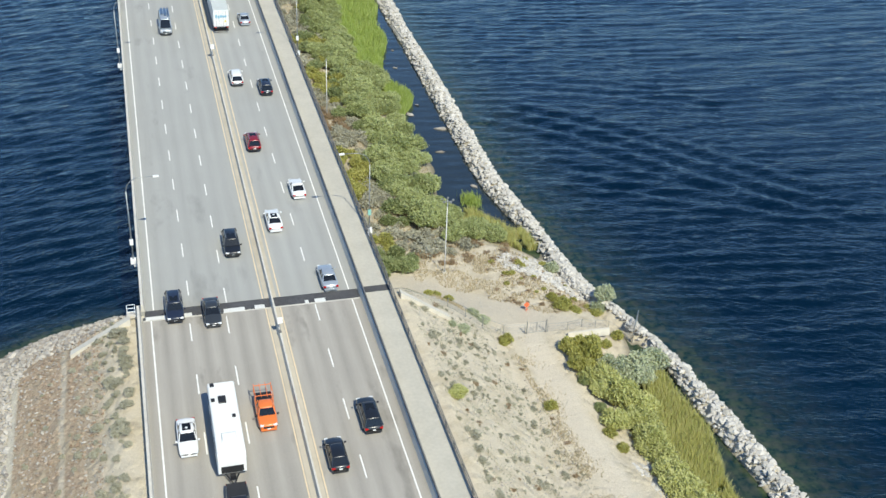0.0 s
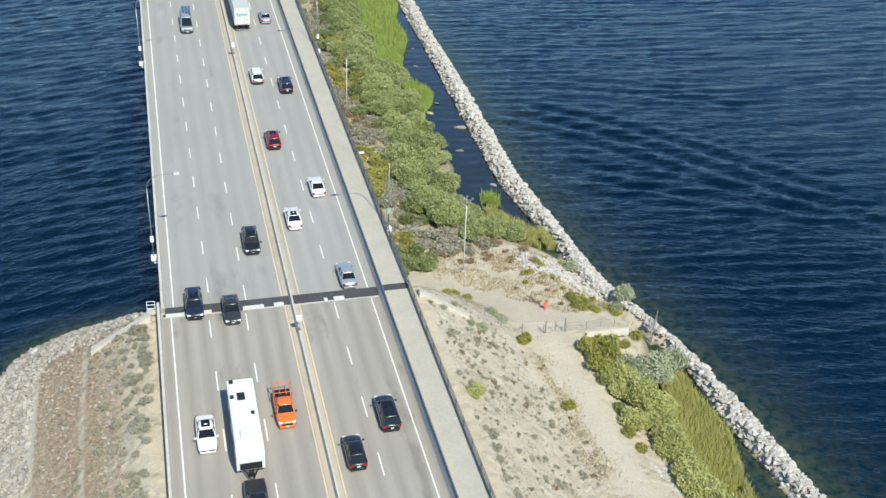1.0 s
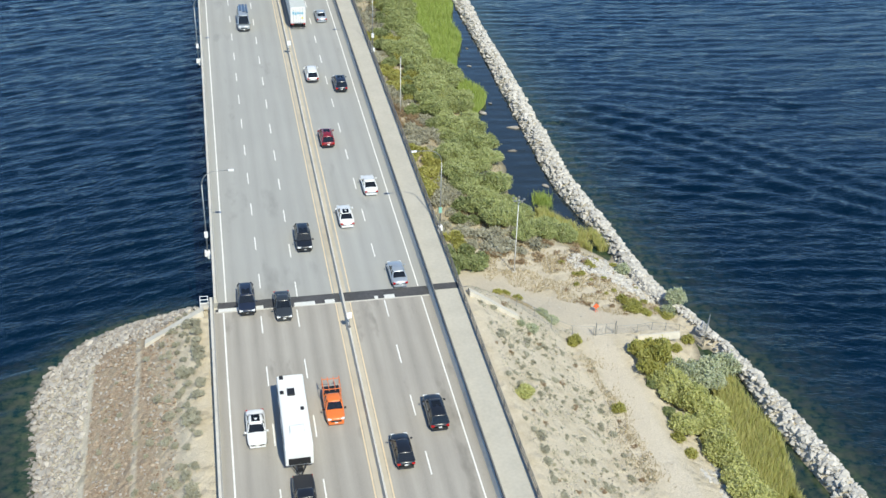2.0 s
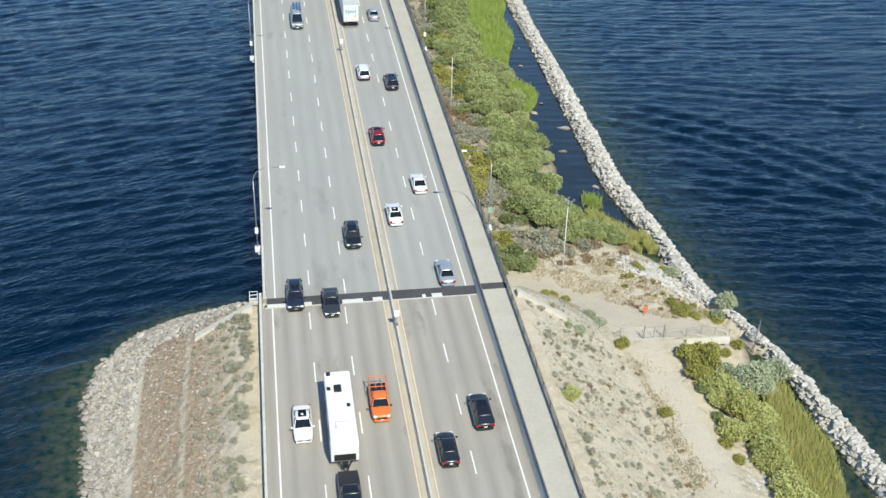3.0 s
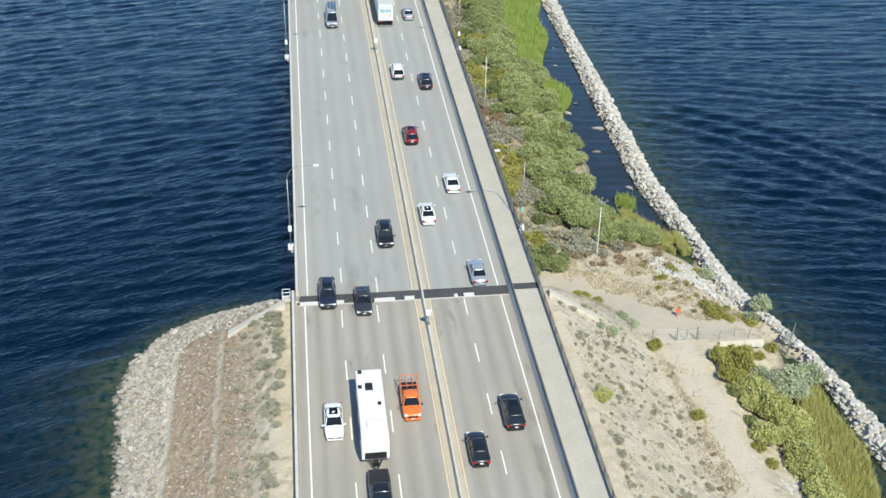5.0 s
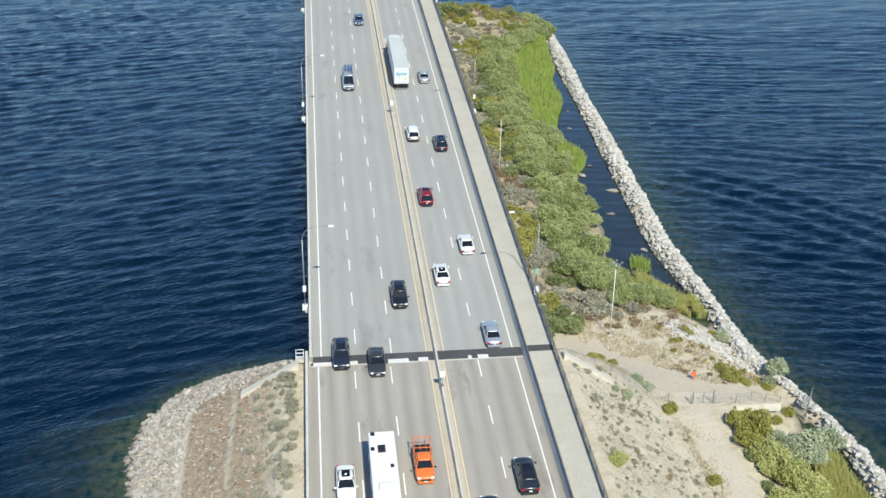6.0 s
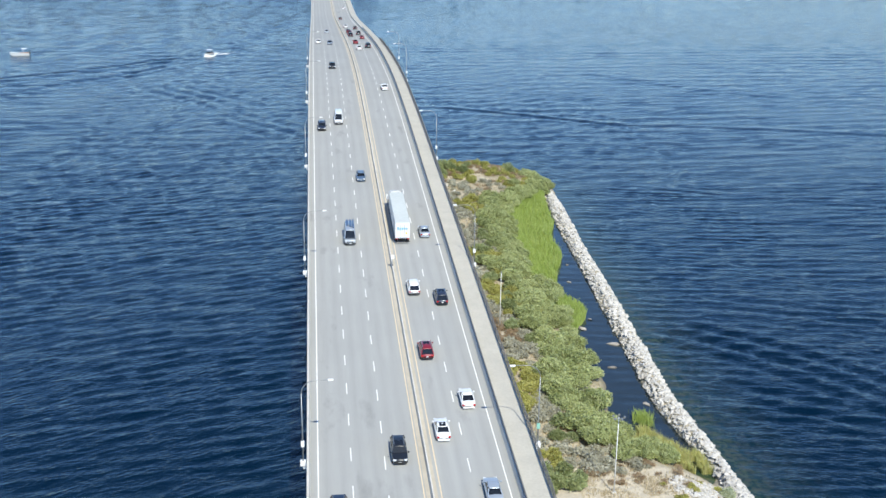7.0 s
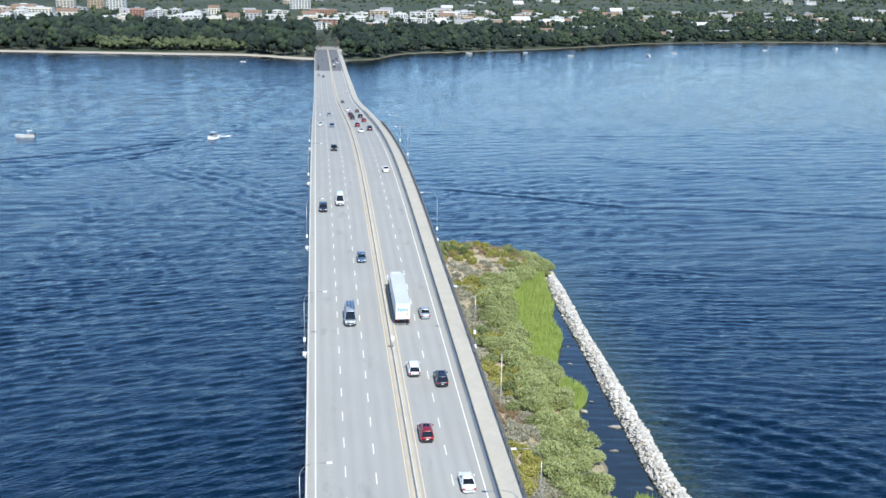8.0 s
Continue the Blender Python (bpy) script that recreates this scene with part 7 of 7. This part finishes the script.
far_building(477, 1682, 31, 20, 9, 1, 0, "block", "low white flat-roofed building among the town trees", 4)
far_building(-70, 1685, 16, 15, 6, 1, 2, "block", "low white flat-roofed building among the town trees", 4)
far_building(857, 2668, 21, 20, 5, 1, 0, "block", "low white flat-roofed building among the town trees", 4)
far_building(-197, 1728, 35, 13, 7, 3, 2, "house", "low grey house among the town trees", 4)
far_building(805, 3432, 18, 15, 7, 1, 2, "block", "low white flat-roofed building among the town trees", 4)
far_building(-317, 2226, 34, 16, 6, 1, 0, "block", "low white flat-roofed building among the town trees", 4)
far_building(2, 1988, 25, 16, 9, 0, 2, "block", "low cream flat-roofed building among the town trees", 4)
far_building(648, 1720, 30, 20, 7, 3, 2, "house", "low grey house among the town trees", 4)


def fill_town():
    """Low buildings close together behind the shore trees, and houses in the gardens further along."""
    r = random.Random(58)
    names = ("cream", "white", "brick red", "grey", "tan")
    made = 0
    while made < 88:
        town = made < 52
        x = r.uniform(-640, 330) if town else r.uniform(300, 1150)
        y = far_shore(x) + (r.uniform(470, 1150) if town else r.uniform(90, 1000))
        wide, deep, high = (r.uniform(20, 48), r.uniform(14, 24), r.uniform(6, 15)) if town else (r.uniform(14, 26), r.uniform(9, 13), r.uniform(5, 9))
        if any(abs(x - bx) < (w + wide) * 0.5 + 3 and abs(y - by) < 40 for bx, by, w, dep in BUILDINGS):
            continue
        wall = r.choice((0, 1, 1, 2, 3, 4)) if town else r.choice((0, 1, 3, 4))
        kind = "block" if town and r.random() < 0.75 else "house"
        roof = r.choice((0, 2, 2)) if kind == "block" else r.choice((0, 1))
        far_building(x, y, wide, deep, high, wall, roof, kind, names[wall] + (" flat-roofed town building" if kind == "block" else " gabled house") + (" behind the shore trees" if town else " in leafy gardens"), 4)
        made += 1


fill_town()
make_far_woods()
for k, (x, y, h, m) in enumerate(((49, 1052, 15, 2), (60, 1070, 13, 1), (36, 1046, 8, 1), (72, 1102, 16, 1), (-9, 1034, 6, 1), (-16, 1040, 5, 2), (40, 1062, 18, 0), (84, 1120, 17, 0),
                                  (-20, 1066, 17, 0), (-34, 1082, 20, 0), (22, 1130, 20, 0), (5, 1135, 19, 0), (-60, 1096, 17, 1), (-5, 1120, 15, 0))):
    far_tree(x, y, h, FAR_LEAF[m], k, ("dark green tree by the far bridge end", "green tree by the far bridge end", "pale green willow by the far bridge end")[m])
bm = bmesh.new()
box(bm, -14, 34, FAR_END - 0.5, FAR_END + 60, 1.0, 4.96, 0.2)
tagged(part("far_road", bm, ASPHALT), "grey road leaving the far bridge end", "road", kind="structure")


# ---- boats ----
BOAT_WHITE = plain("boat_white", (0.78, 0.78, 0.76), 0.35, grain=2.0, amount=0.06, coat=0.4)
FOAM = plain("foam", (0.8, 0.84, 0.86), 0.9, grain=2.0, amount=0.15)


def boat(x, y, turn, size, kind, label):
    root = new("sailboat" if kind == "sail" else "motorboat")
    bm = bmesh.new()
    ring = lambda yy, w, lo, hi: [(0, yy, lo), (-w * 0.75, yy, lo + 0.2), (-w, yy, hi), (w, yy, hi), (w * 0.75, yy, lo + 0.2)]
    ring_loft(bm, [ring(-3.0, 1.1, -0.3, 0.75), ring(-1, 1.2, -0.35, 0.8), ring(1.2, 1.05, -0.3, 0.9), ring(2.6, 0.45, -0.05, 1.05), ring(3.1, 0.08, 0.4, 1.1)])
    hull = part("hull", bm, BOAT_WHITE, root)
    bm = bmesh.new()
    box(bm, -0.85, 0.85, -2.6, -0.2, 0.72, 0.86, 0.02)
    part("cockpit", bm, plain("boat_trim", (0.45, 0.28, 0.18), 0.6), root, "brown cockpit lining")
    bm = bmesh.new()
    if kind == "sail":
        box(bm, -0.7, 0.7, -0.8, 1.6, 0.9, 1.4, 0.15)
        part("cabin", bm, BOAT_WHITE, root)
        bm = bmesh.new()
        rod(bm, (0, 0.5, 0.8), (0, 0.5, 9.5), 0.07, 0.04, 6)
        part("mast", bm, GALV, root)
        bm = bmesh.new()
        rod(bm, (0, 0.4, 1.9), (0, -2.8, 1.9), 0.12, 0.12, 6)
        part("boom", bm, BOAT_WHITE, root, "boom with the furled sail")
    else:
        quad_panel(bm, [(-0.85, 0.3, 0.9), (0.85, 0.3, 0.9), (0.7, -0.1, 1.5), (-0.7, -0.1, 1.5)], 0.03)
        part("windscreen", bm, GLASS, root)
        bm = bmesh.new()
        box(bm, -0.35, 0.35, -3.3, -2.8, 0.3, 1.3, 0.1)
        part("outboard", bm, BLACK_TRIM, root)
        bm = bmesh.new()
        for s in (-0.8, 0.8):
            rod(bm, (s, -1.0, 0.8), (s, -1.2, 2.1), 0.04, None, 5)
        box(bm, -0.95, 0.95, -2.2, -0.6, 2.08, 2.16, 0.03)
        part("canopy", bm, BOAT_WHITE if size > 1.2 else BLACK_TRIM, root)
    root.location, root.rotation_euler, root.scale = (x, y, 0.0), (0, 0, radians(turn)), (size, size, size)
    return tagged(root, label, "boat")


boat(-143, 451, 95, 1.5, "motor", "white motorboat with a canopy drifting on the lake")
boat(-52, 447, 160, 1.3, "motor", "white motorboat running and throwing spray")
boat(372, 1107, 20, 1.3, "sail", "moored white sailboat near the far shore")
boat(673, 1270, -10, 1.6, "sail", "moored white sailboat near the far houses")
boat(281, 1097, 80, 1.1, "motor", "white motorboat moored off the far shore")
boat(172, 1133, 85, 1.2, "motor", "white motorboat by the far bank")
boat(420, 1160, 100, 1.1, "motor", "dark-topped motorboat off the far shore")
boat(-70, 978, 80, 0.9, "motor", "small white boat off the beach")
boat(240, 1150, 90, 0.9, "motor", "small white boat moored off the houses")
boat(560, 1230, 90, 0.9, "motor", "small white boat far off the houses")


def spray(x, y, reach, turn):
    """Churned white water behind a running boat."""
    r = random.Random(2)
    verts, faces = [], []
    for _ in range(420):
        t = r.random() ** 1.5
        a = reach * t
        s = r.choice((-1, 1)) * (0.7 + a * 0.16) + r.gauss(0, 0.4 + a * 0.05)
        d = (math.cos(turn), math.sin(turn))
        cx, cy = x + d[0] * a - d[1] * s, y + d[1] * a + d[0] * s
        k, q = len(verts), r.uniform(0.15, 0.5) * (1.2 - t)
        top = r.uniform(0.1, 0.4) * (1 - t) + 0.05
        verts += [(cx - q, cy - q, 0.01), (cx + q, cy - q * 0.6, 0.01), (cx + q * 0.3, cy + q, 0.01), (cx, cy, top)]
        faces += [(k, k + 1, k + 3), (k + 1, k + 2, k + 3), (k + 2, k, k + 3)]
    tagged(from_lists("boat_wake", verts, faces, FOAM), "white foam churned up behind the motorboat", "foam", kind="stuff")


spray(-52, 443, 22, radians(68))
